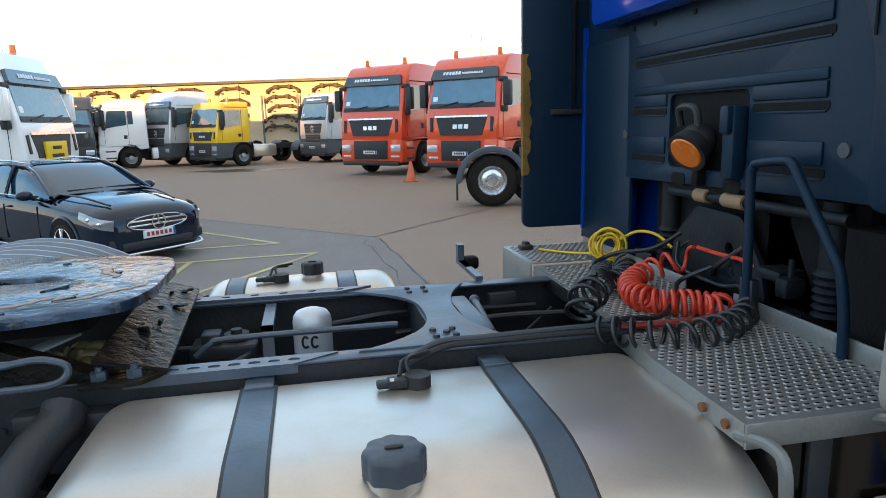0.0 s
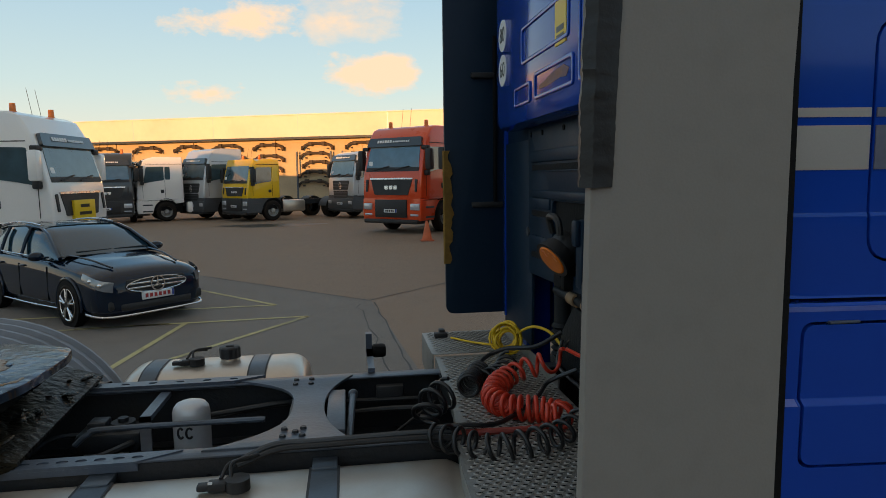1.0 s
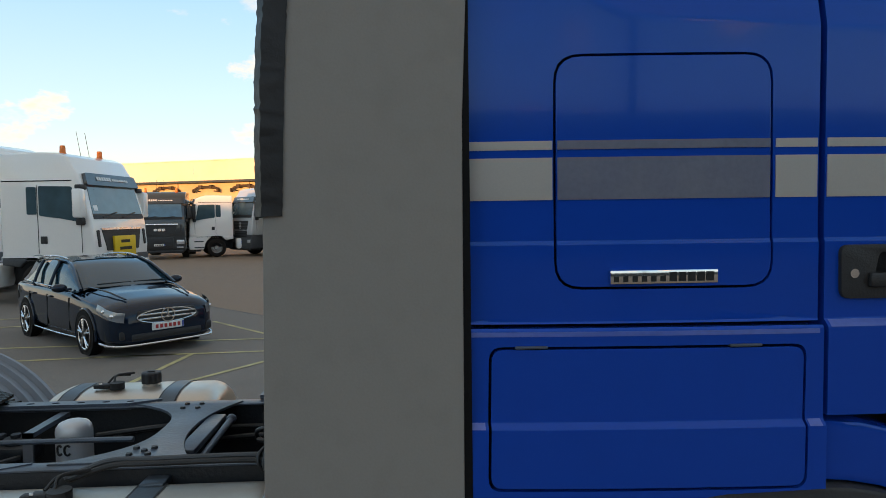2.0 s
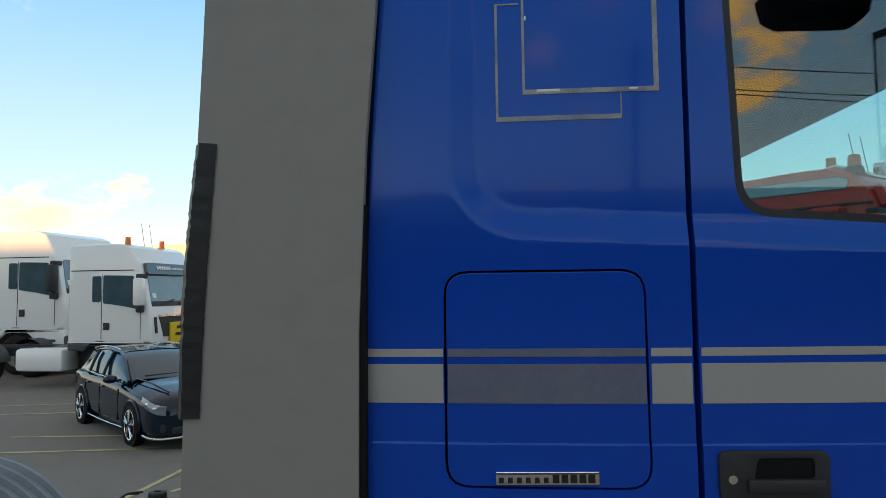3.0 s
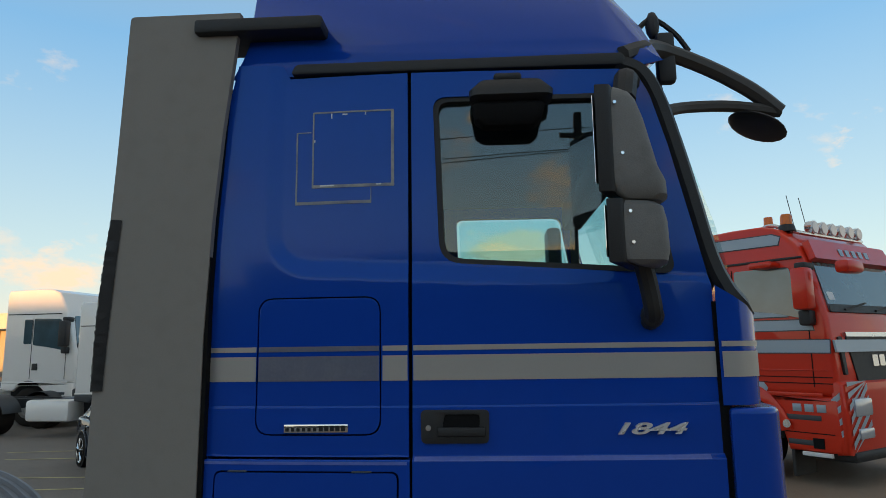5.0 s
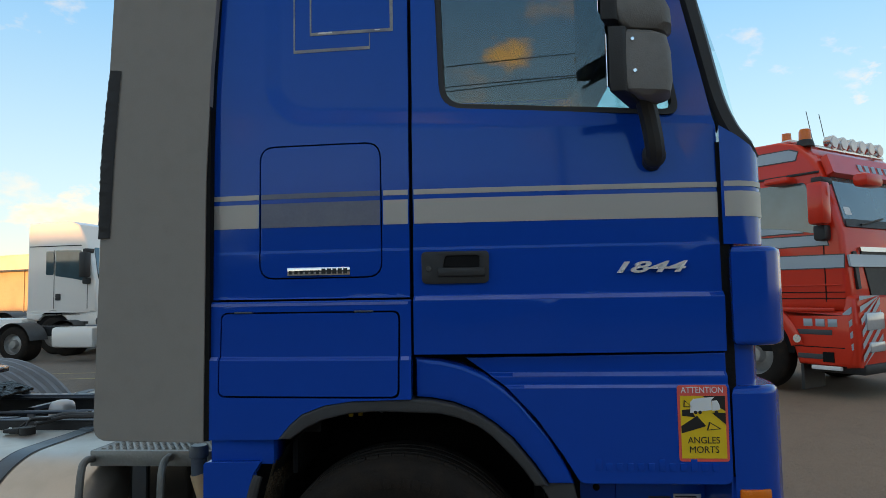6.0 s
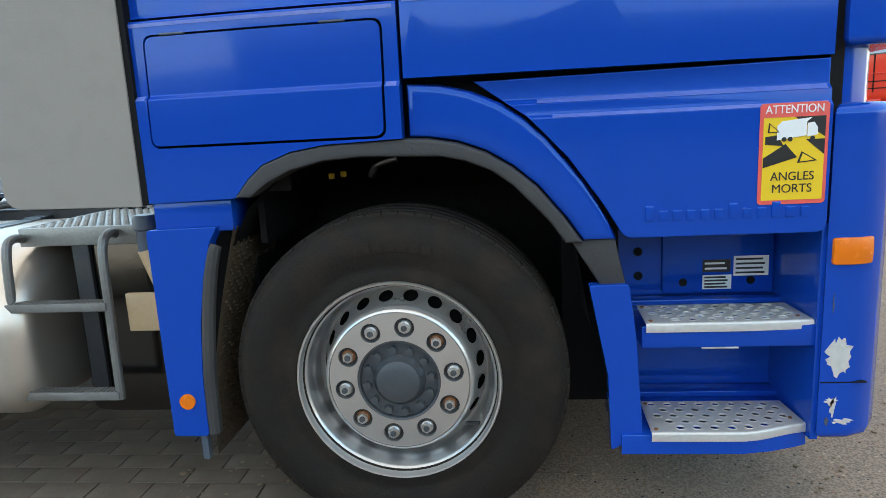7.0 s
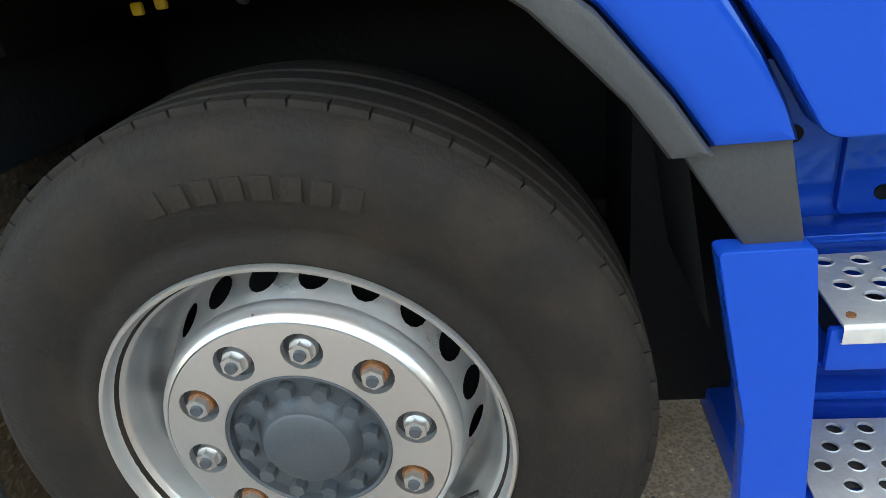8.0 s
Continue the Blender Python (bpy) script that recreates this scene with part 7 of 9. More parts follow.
# blue sleeper back
bx = boxes((XB - 0.13, XB + 0.02, 0.64, 2.14, 2.05, 3.05), bevel=0.05)
sl = P("sleeper_back", bx, BLUE, label="glossy blue sleeper cab back")
for y0, y1, z0, z1 in ((0.95, 1.42, 2.13, 2.24), (1.48, 1.74, 2.13, 2.22), (1.0, 1.62, 2.30, 2.46), (0.70, 0.9, 2.13, 2.7)):
    ridge = plate(rounded([(y0, z0), (y1, z0), (y1, z1), (y0, z1)], 0.02), [rounded([(y0 + 0.016, z0 + 0.016), (y1 - 0.016, z0 + 0.016), (y1 - 0.016, z1 - 0.016), (y0 + 0.016, z1 - 0.016)], 0.014)], XB - 0.137, XB - 0.128, axis="x", bevel=0.004)
    P("pressed_panel_ridge", ridge, BLUE, sl)
SCUFF = mat("rusty_scuff", (0.30, 0.15, 0.10), 0.7, 0.0, 0.5, 60.0, 0.2, stains=0.8, stain_colour=(0.10, 0.10, 0.22))
P("rusty_scrape", plate([(1.0, 2.195), (1.06, 2.215), (1.2, 2.205), (1.28, 2.19), (1.36, 2.18), (1.36, 2.168), (1.25, 2.166), (1.1, 2.175), (1.03, 2.17)], [], XB - 0.1315, XB - 0.128, axis="x"), SCUFF, sl, "rusty scrape through the paint")
for z in (2.335, 2.50):
    bm = bmesh.new()
    rod(bm, (XB - 0.130, 1.97, z), (XB - 0.1335, 1.97, z), 0.075, 32)
    disc = P("speed_disc", bm, WHITE, sl, "round white speed limit sticker")
    lettering("disc_number", "60" if z < 2.4 else "80", 0.10, Matrix.Translation((XB - 0.1345, 1.97, z)) @ pose(0, 0, 0, 90, 0, -90), BLACK_FILM, disc, 0.0006)
o = P("warning_sticker", boxes((XB - 0.1345, XB - 0.13, 1.03, 1.15, 2.29, 2.50)), YELLOW, sl, "yellow warning sticker")
P("sticker_bar", boxes((XB - 0.1355, XB - 0.134, 1.05, 1.13, 2.305, 2.325)), BLACK_FILM, o)
P("sticker_bar", boxes((XB - 0.1355, XB - 0.134, 1.05, 1.13, 2.335, 2.355)), BLACK_FILM, o)
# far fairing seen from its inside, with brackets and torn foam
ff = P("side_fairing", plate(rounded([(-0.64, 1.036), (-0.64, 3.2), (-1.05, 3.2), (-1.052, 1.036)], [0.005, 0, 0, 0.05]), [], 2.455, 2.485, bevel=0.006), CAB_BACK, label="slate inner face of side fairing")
P("fairing_stay", boxes((-0.775, -0.755, 2.43, 2.45, 1.68, 2.6), bevel=0.005), VOID, ff)
for z in (2.385, 1.665):
    P("stay_bracket", boxes((-0.9, -0.72, 2.43, 2.456, z - 0.015, z + 0.015), bevel=0.005), BLACK, ff)
P("stay_bracket", boxes((-0.70, -0.66, 2.43, 2.456, 1.19, 1.22), bevel=0.005), BLACK, ff)
P("cab_rear_corner", boxes((-0.712, -0.69, 2.425, 2.452, 1.02, 2.1)), BLUE)
bm = bmesh.new()
secs, rg = [], random.Random(6)
for i in range(26):
    z = 1.33 + 0.64 * i / 25
    b = -0.012 + 0.02 * math.sin(math.pi * i / 25) ** 0.6 + 0.016 * rg.random() + 0.006 * math.sin(i * 1.3)
    secs.append([bm.verts.new((x, y, z)) for x, y in ((-1.056, 2.45), (-1.03 + b, 2.446), (-1.03 + b, 2.44), (-1.058, 2.436), (-1.066, 2.445))])
for A, B in zip(secs, secs[1:]):
    for k in range(5):
        bm.faces.new((A[k], A[(k + 1) % 5], B[(k + 1) % 5], B[k]))
P("torn_foam", bm, mat("ochre_foam", (0.27, 0.145, 0.028), 0.9, 0.0, 0.4, 45.0, 0.6, stains=0.7, stain_colour=(0.16, 0.09, 0.02)), ff, "torn ochre foam edge")
# work lamp in the opening
bm = bmesh.new()
bmesh.ops.create_uvsphere(bm, u_segments=24, v_segments=14, radius=0.072, matrix=pose(-0.74, 1.30, 1.53) @ Matrix.Diagonal((0.9, 1, 1, 1)))
lamp = P("work_lamp", bm, BLACK, label="black work lamp with amber lens", smooth=60)
bm = bmesh.new()
d = Vector((-0.78, -0.22, -0.55)).normalized()
c = Vector((-0.74, 1.30, 1.53))
rod(bm, c + d * 0.02, c + d * 0.075, 0.072, 28, 0.083)
P("lamp_rim", bm, BLACK, lamp)
bm = bmesh.new()
rod(bm, c + d * 0.068, c + d * 0.080, 0.075, 28, 0.062)
P("lamp_lens", bm, ORANGE, lamp, "amber lens")
bm = bmesh.new()
tube(bm, curve_pts([(-0.77, 1.37, 1.59), (-0.785, 1.365, 1.64), (-0.79, 1.34, 1.66), (-0.79, 1.27, 1.66), (-0.785, 1.245, 1.64), (-0.78, 1.24, 1.59)], 6), 0.014, 8)
P("lamp_handle", bm, BLACK, lamp)
P("lamp_mount", boxes((-0.75, -0.69, 1.28, 1.32, 1.36, 1.47), bevel=0.006), VOID, lamp)
bm = boxes((-0.76, -0.70, 1.06, 1.13, 1.40, 1.66), bevel=0.015)
box(bm, -0.78, -0.75, 1.07, 1.12, 1.56, 1.66, 0.012)
P("socket_bracket", bm, CAB_BACK)
# grab rail
bm = bmesh.new()
tube(bm, curve_pts([(-0.80, 0.885, 0.97), (-0.80, 0.89, 1.2), (-0.80, 0.9, 1.42), (-0.80, 0.892, 1.455), (-0.80, 0.87, 1.474), (-0.80, 0.75, 1.488), (-0.80, 0.715, 1.478), (-0.80, 0.69, 1.445), (-0.795, 0.555, 1.26), (-0.79, 0.515, 1.19), (-0.785, 0.497, 1.08), (-0.785, 0.487, 0.94)], 5), 0.0155, 12)
P("grab_rail", bm, CAB_BACK, label="bent dark steel grab rail")
P("rail_foot", boxes((-0.80, -0.77, 0.86, 0.925, 0.96, 1.09), bevel=0.005), CHASSIS_DARK)
# cab suspension and mounting plates under the back panel
SUS = mat("suspension_grime", (0.006, 0.009, 0.012), 0.6, 0.1, 0.3, 50.0, 0.25, stains=0.5, stain_colour=(0.014, 0.014, 0.013))
SUS.node_tree.nodes["Principled BSDF"].inputs["Specular IOR Level"].default_value = 0.3
P("cab_mount_plate", plate(rounded([(0.96, 0.97), (1.58, 0.97), (1.56, 1.12), (1.40, 1.27), (1.12, 1.26), (1.0, 1.1)], 0.03), [[(1.08 + 0.022 * math.cos(a), 1.05 + 0.022 * math.sin(a)) for a in [-2 * math.pi * i / 12 for i in range(12)]], [(1.18 + 0.025 * math.cos(a), 1.13 + 0.025 * math.sin(a)) for a in [-2 * math.pi * i / 12 for i in range(12)]]], -0.665, -0.645, axis="x", bevel=0.003), SUS)
P("cab_mount_arm", plate([(0.78, 0.97), (1.05, 0.97), (1.05, 1.3), (0.98, 1.32)], [], -0.60, -0.57, axis="x"), SUS)
for y in (1.66, 0.72, 0.46):
    bm = bmesh.new()
    lathe(bm, [(0.0, 0.985)] + [(0.058 if k % 2 else 0.044, 0.985 + 0.013 * k) for k in range(12)] + [(0.045, 1.145), (0.045, 1.36), (0.0, 1.36)], 18, "z", (-0.62, y, 0))
    P("cab_spring_strut", bm, SUS)
bm = bmesh.new()
rod(bm, (-0.69, 1.55, 1.318), (-0.69, 0.6, 1.318), 0.02, 12)
P("torsion_bar", bm, SUS)
for y0, y1 in ((1.36, 1.28), (1.18, 1.06)):
    bm = bmesh.new()
    rod(bm, (-0.69, y0, 1.318), (-0.69, y1, 1.318), 0.028, 14)
    P("bar_bush", bm, mat("tan_bush", (0.28, 0.17, 0.09), 0.7, 0.0, 0.2, 50.0, 0.2) if y0 > 1.2 else bpy.data.materials["tan_bush"])
bm = boxes((-0.70, -0.58, 0.86, 0.98, 1.07, 1.11), bevel=0.01)
box(bm, -0.72, -0.64, 0.80, 0.86, 1.03, 1.10, 0.015)
rod(bm, (-0.68, 0.83, 1.10), (-0.68, 0.83, 1.16), 0.01, 8)
P("levelling_valve", bm, SUS)
bm = bmesh.new()
bmesh.ops.create_uvsphere(bm, u_segments=20, v_segments=12, radius=0.17, matrix=pose(-0.55, 0.35, 1.12) @ Matrix.Diagonal((0.8, 1, 1.2, 1)))
P("air_bellows", bm, SUS)
P("blue_inner_wing", boxes((-0.5, -0.46, 1.7, 2.43, 0.95, 1.4), (-0.69, -0.49, 2.39, 2.43, 0.95, 1.4)), BLUE)
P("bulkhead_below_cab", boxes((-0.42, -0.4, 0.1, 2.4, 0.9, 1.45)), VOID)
for pts in ([(-0.62, 1.6, 1.0), (-0.66, 1.5, 1.08), (-0.64, 1.35, 1.16), (-0.62, 1.2, 1.2)], [(-0.65, 1.3, 1.0), (-0.7, 1.2, 1.06), (-0.66, 1.1, 1.15)], [(-0.6, 0.6, 1.0), (-0.64, 0.62, 1.15), (-0.6, 0.58, 1.3)], [(-0.6, 0.56, 1.0), (-0.63, 0.5, 1.2), (-0.6, 0.52, 1.36)]):
    bm = bmesh.new()
    tube(bm, curve_pts(pts, 6), 0.01, 8)
    P("air_line", bm, BLACK)

# ---- parked vehicles ----
CHROME_SOFT = mat("soft_chrome", (0.7, 0.7, 0.7), 0.25, 0.9, 0.05, 40.0, 0.0)
HEADLIGHT = mat("headlight_glass", (0.55, 0.57, 0.6), 0.12, 0.4, 0.1, 20.0, 0.0)
BEACON = mat("amber_beacon", (0.7, 0.16, 0.02), 0.25, 0.0, 0.1, 60.0, 0.0)
LOWER_GREY = mat("lower_body_grey", (0.05, 0.055, 0.06), 0.55, 0.0, 0.1, 60.0, 0.1)
RIM_DULL = mat("dull_rim", (0.35, 0.35, 0.34), 0.4, 0.6, 0.1, 60.0, 0.05, stains=0.5)
PLATE_W = mat("number_plate", (0.7, 0.7, 0.68), 0.4, 0.0, 0.02, 60.0, 0.0)
PLATE_RED = mat("plate_red", (0.4, 0.03, 0.03), 0.4, 0.0, 0.02, 60.0, 0.0)
BLUE_SIGN = mat("plate_blue", (0.02, 0.06, 0.3), 0.4, 0.0, 0.02, 60.0, 0.0)
SILVER_FILM = mat("silver_blue_film", (0.34, 0.4, 0.46), 0.4, 0.3, 0.05, 60.0, 0.02)


def veh_wheel(parent, x, y, z, r=0.5, w=0.28, rim=0.58, dull=RIM_DULL, name="wheel"):
    sgn = -1 if y < 0 else 1
    e = new(name)
    e.parent, e.matrix_basis = parent, pose(x, y, z)
    bm = bmesh.new()
    lathe(bm, [(r * rim, 0.0), (r * 0.8, sgn * 0.015), (r * 0.95, -sgn * 0.01), (r, -sgn * 0.05), (r, -sgn * (w - 0.04)), (r * 0.9, -sgn * w), (r * rim, -sgn * w)], 40)
    part("tyre", bm, RUBBER, e, smooth=50)
    bm = bmesh.new()
    lathe(bm, [(r * rim * 1.02, 0.0), (r * rim, -sgn * 0.02), (r * rim * 0.93, -sgn * 0.1), (r * rim * 0.86, -sgn * 0.115), (r * rim * 0.7, -sgn * 0.09), (r * rim * 0.45, -sgn * 0.08), (r * rim * 0.40, -sgn * 0.02), (r * rim * 0.34, sgn * 0.01), (0, sgn * 0.015)], 32)
    part("rim", bm, dull, e, smooth=40)
    return e


def veh(parent):
    def Q(name, bm, m, up=None, label="", smooth=35):
        return part(name, bm, m, up or parent, label, smooth)
    return Q


def profile_body(prof, half, bevel=0.07, taper=0.0):
    """A side profile (x, z) drawn out across the width."""
    bm = bmesh.new()
    a, b = [bm.verts.new((x, -half, z)) for x, z in prof], [bm.verts.new((x, half, z)) for x, z in prof]
    n = len(prof)
    for i in range(n):
        bm.faces.new((a[i], a[(i + 1) % n], b[(i + 1) % n], b[i]))
    bm.faces.new(a[::-1]), bm.faces.new(b)
    finish(bm)
    es = [e for e in bm.edges if abs(e.verts[0].co.y - e.verts[1].co.y) < 1e-6]
    bmesh.ops.bevel(bm, geom=es, offset=bevel, segments=3, profile=0.5, affect="EDGES", clamp_overlap=True)
    return bm


def arc(cx, cz, r, a0, a1, n=8):
    return [(cx + r * math.cos(radians(a0 + (a1 - a0) * i / n)), cz + r * math.sin(radians(a0 + (a1 - a0) * i / n))) for i in range(n + 1)]


def slope_plate(x0, z0, x1, z1, half0, half1, out=0.012, thick=0.02):
    """A pane lying on a sloping front between two heights."""
    bm = bmesh.new()
    d = Vector((x1 - x0, 0, z1 - z0)).normalized()
    nrm = Vector((d.z, 0, -d.x))
    pts = rounded([(-half0, 0), (half0, 0), (half1, 1), (-half1, 1)], 0.06, 3)
    pts = [(y, t) for y, t in pts]
    lo = [Vector((x0 + (x1 - x0) * t, y, z0 + (z1 - z0) * t)) for y, t in pts]
    a = [bm.verts.new(p + nrm * out) for p in lo]
    b = [bm.verts.new(p - nrm * thick) for p in lo]
    n = len(a)
    bm.faces.new(a), bm.faces.new(b[::-1])
    for i in range(n):
        bm.faces.new((a[i], b[i], b[(i + 1) % n], a[(i + 1) % n]))
    return bm


def lorry(name, label, x, y, phi, paint, s=1.0, roof=3.5, make="a", lower=None, cab=2.25, visor=True, beacons=True, chassis=3.6, plate=True, mirrors=BLACK, group="trucks parked in the yard", sign=False, upper=None, rear=True, sill=2.03, head=2.87):
    """A forward-control truck; its front stands at (x, y), and it heads phi degrees from -y towards -x."""
    e = thing(name, label, "truck", pose(x, y, 0, 0, 0, -90 - phi) @ Matrix.Diagonal((s, s, s, 1)), group)
    Q = veh(e)
    lower = lower or paint
    top = roof
    prof = [(-0.03, 1.12), (-0.01, 1.3), (-0.06, 1.78), (-0.30, 2.72), (-0.40, 2.98), (-0.62, top - 0.14), (-0.85, top - 0.02), (-1.3, top), (-cab + 0.05, top - 0.03), (-cab, top - 0.2), (-cab, 1.12)]
    Q("cab_shell", profile_body(prof, 1.22), upper or paint)
    low = [(-0.02, 0.42), (0.02, 0.62), (-0.01, 1.125), (-cab, 1.125), (-cab, 0.95)] + [(px, pz) for px, pz in reversed(arc(-1.38, 0.5, 0.62, 25, 140, 8))] + [(-0.72, 0.42)]
    Q("lower_body", profile_body(low, 1.225, 0.05), lower)
    Q("underbody", boxes((-cab, -0.2, -0.8, 0.8, 0.45, 1.1)), VOID)
    ws = Q("windscreen", slope_plate(-0.075, 1.84, -0.285, 2.66, 1.10, 1.02), FAR_GLASS, label="dark reflecting windscreen")
    Q("screen_band", slope_plate(-0.072, 1.83, -0.10, 1.95, 1.10, 1.085, 0.018, 0.0), BLACK, ws)
    for wy in (-0.75, 0.1):
        bm = bmesh.new()
        rod(bm, (-0.05, wy, 1.87), (-0.075, wy + 0.62, 1.99), 0.016, 6)
        Q("wiper", bm, BLACK, ws)
    for wy, wz in ((-0.93, 2.02), (0.9, 2.0)):
        bm = slope_plate(-0.122, wz, -0.155, wz + 0.13, 0.08, 0.08, 0.016, 0.0)
        bmesh.ops.translate(bm, verts=bm.verts, vec=(0, wy, 0))
        Q("screen_label", bm, WHITE, ws)
    if visor:
        v = Q("sun_visor", slope_plate(-0.262, 2.60, -0.36, 2.96, 1.13, 1.06, 0.09, 0.0), TRUCK_BLACK)
        for i in range(15):
            yy = -0.66 + i * 0.105 if i < 6 else -0.02 + (i - 6) * 0.078
            bm = slope_plate(-0.292, 2.735, -0.33, 2.85 if i < 6 else 2.81, 0.042 if i % 2 else 0.034, 0.034, 0.102, -0.09) if i < 6 else slope_plate(-0.292, 2.745, -0.315, 2.815, 0.022 + 0.008 * (i % 3), 0.022, 0.102, -0.09)
            bmesh.ops.translate(bm, verts=bm.verts, vec=(0, yy, 0))
            Q("visor_bar", bm, WHITE, v)
    if make == "a":
        g = Q("upper_grille", slope_plate(-0.02, 1.22, -0.055, 1.62, 0.70, 0.86, 0.032), BLACK)
        Q("grille_trim", slope_plate(-0.05, 1.615, -0.056, 1.655, 0.88, 0.90, 0.05), CHROME_SOFT, g)
        for i in range(3):
            bm = slope_plate(-0.036, 1.36, -0.045, 1.46, 0.075, 0.075, 0.05)
            bmesh.ops.translate(bm, verts=bm.verts, vec=(0, (i - 1) * 0.19, 0))
            Q("emblem_bar", bm, CHROME_SOFT, g)
        Q("lower_grille", boxes((-0.1, 0.05, -0.66, 0.66, 0.52, 1.1), bevel=0.02), BLACK)
        for sy in (-1, 1):
            h = Q("headlight", boxes((-0.25, 0.045, min(sy * 0.80, sy * 1.17), max(sy * 0.80, sy * 1.17), 0.76, 0.98), bevel=0.03), HEADLIGHT)
            Q("fog_lamp", boxes((-0.2, 0.032, min(sy * 0.8, sy * 1.12), max(sy * 0.8, sy * 1.12), 0.57, 0.64), bevel=0.015), HEADLIGHT, h)
            bm = slope_plate(-0.01, 1.3, -0.055, 1.62, 0.035, 0.05, 0.035)
            bmesh.ops.translate(bm, verts=bm.verts, vec=(0, sy * 1.02, 0))
            Q("air_slot", bm, BLACK)
    else:
        g = Q("upper_grille", slope_plate(-0.0, 1.0, -0.06, 1.7, 0.62, 0.82, 0.014), BLACK)
        for i in range(5):
            zz = 1.08 + i * 0.12
            Q("grille_bar", slope_plate(-0.006 - 0.01 * i, zz, -0.012 - 0.01 * i, zz + 0.05, 0.62 + 0.03 * i, 0.63 + 0.03 * i, 0.03), LOWER_GREY, g)
        bm = bmesh.new()
        lathe(bm, [(0.13, 0.03), (0.13, 0.05), (0.11, 0.05), (0.11, 0.03)], 24, "x", (-0.04, 0, 1.5))
        for a in (90, 210, 330):
            rod(bm, (0.0, 0, 1.5), (0.0, 0.115 * math.cos(radians(a)), 1.5 + 0.115 * math.sin(radians(a))), 0.016, 6)
        Q("round_emblem", bm, CHROME_SOFT, g)
        Q("bumper", boxes((-0.3, 0.05, -1.22, 1.22, 0.45, 0.98), bevel=0.05), LOWER_GREY)
        for sy in (-1, 1):
            Q("headlight", boxes((-0.1, 0.065, min(sy * 0.82, sy * 1.16), max(sy * 0.82, sy * 1.16), 0.70, 0.88), bevel=0.03), HEADLIGHT)
    Q("bumper_lip", boxes((-0.6, 0.09, -1.12, 1.12, 0.32, 0.46), bevel=0.04), BLACK)
    if plate:
        p = Q("number_plate", boxes((0.048, 0.062, -0.26, 0.26, 0.68, 0.79)), PLATE_W)
        Q("plate_band", boxes((0.061, 0.065, 0.21, 0.26, 0.68, 0.79)), BLUE_SIGN, p)
        for i in range(5):
            Q("plate_bar", boxes((0.061, 0.0645, -0.2 + i * 0.075, -0.15 + i * 0.075, 0.705, 0.765)), BLUE_SIGN if i == 9 else BLACK_FILM, p)
    if sign:
        sgn_ = Q("yellow_board", boxes((-0.02, 0.055, -0.46, 0.48, 1.02, 1.5), bevel=0.01), YELLOW, label="yellow notice board on the grille")
        for i, (a, b) in enumerate(((-0.2, 0.2), (-0.26, 0.28))):
            Q("board_bar", boxes((0.054, 0.059, a, b, 1.36 - i * 0.14, 1.42 - i * 0.14)), BLACK_FILM, sgn_)
    for sy in (-1, 1):
        o = sy * 1.222
        lo_, hi_ = min(o, o + sy * 0.012), max(o, o + sy * 0.012)
        win = rounded([(-0.34, 1.78), (-0.5, 2.58), (-1.32, 2.6), (-1.32, 1.92), (-0.85, 1.86)], 0.05, 3)
        Q("side_window", plate_y(win, lo_, hi_), FAR_GLASS)
        if cab > 2.0:
            Q("rear_side_window", plate_y(rounded([(-1.38, 1.95), (-1.38, 2.58), (-1.62, 2.58), (-1.62, 1.95)], 0.04, 3), lo_, hi_), FAR_GLASS)
        for xx in (-0.3, -1.36):
            Q("door_gap", boxes((xx - 0.006, xx + 0.006, min(o, o + sy * 0.006), max(o, o + sy * 0.006), 1.2, 2.62 if xx < -1 else 1.8)), VOID)
        Q("roof_seam", boxes((-cab + 0.08, -0.5, min(o, o + sy * 0.006), max(o, o + sy * 0.006), 2.72, 2.75)), VOID)
        Q("door_handle", boxes((-1.3, -1.14, min(o, o + sy * 0.02), max(o, o + sy * 0.02), 1.38, 1.52), bevel=0.008), BLACK)
        Q("side_ledge", boxes((-cab + 0.03, -0.2, min(o, o + sy * 0.015), max(o, o + sy * 0.015), 1.12, 1.15), bevel=0.004), upper or paint)
        mm = Q("door_mirror", boxes((-0.34, -0.12, min(sy * 1.3, sy * 1.52), max(sy * 1.3, sy * 1.52), 1.86, 2.52), bevel=0.05), mirrors)
        Q("mirror_arm", boxes((-0.36, -0.2, min(sy * 1.15, sy * 1.36), max(sy * 1.15, sy * 1.36), 1.72, 1.86), bevel=0.03), BLACK, mm)
        Q("mirror_arm", boxes((-0.36, -0.2, min(sy * 1.1, sy * 1.36), max(sy * 1.1, sy * 1.36), 2.5, 2.62), bevel=0.03), BLACK, mm)
        for zz in (0.5, 0.82):
            Q("step", boxes((-0.72, -0.25, min(sy * 1.0, sy * 1.232), max(sy * 1.0, sy * 1.232), zz, zz + 0.07), bevel=0.01), LOWER_GREY)
        veh_wheel(e, -1.38, sy * 1.2, 0.5)
        Q("wheel_housing", boxes((-1.95, -0.8, min(sy * 0.6, sy * 1.16), max(sy * 0.6, sy * 1.16), 0.55, 1.08)), VOID)
    if beacons:
        for sy in (-0.75, 0.75):
            bm = bmesh.new()
            lathe(bm, [(0.0, top + 0.2), (0.06, top + 0.19), (0.07, top + 0.02), (0.09, top + 0.0), (0.09, top - 0.04)], 16, "z", (-1.0, sy, 0))
            Q("beacon", bm, BEACON, label="amber roof beacon")
        for sy in (-0.2, 0.15):
            bm = bmesh.new()
            rod(bm, (-0.9, sy, top - 0.03), (-1.0, sy, top + 0.6), 0.006, 6)
            Q("aerial", bm, BLACK)
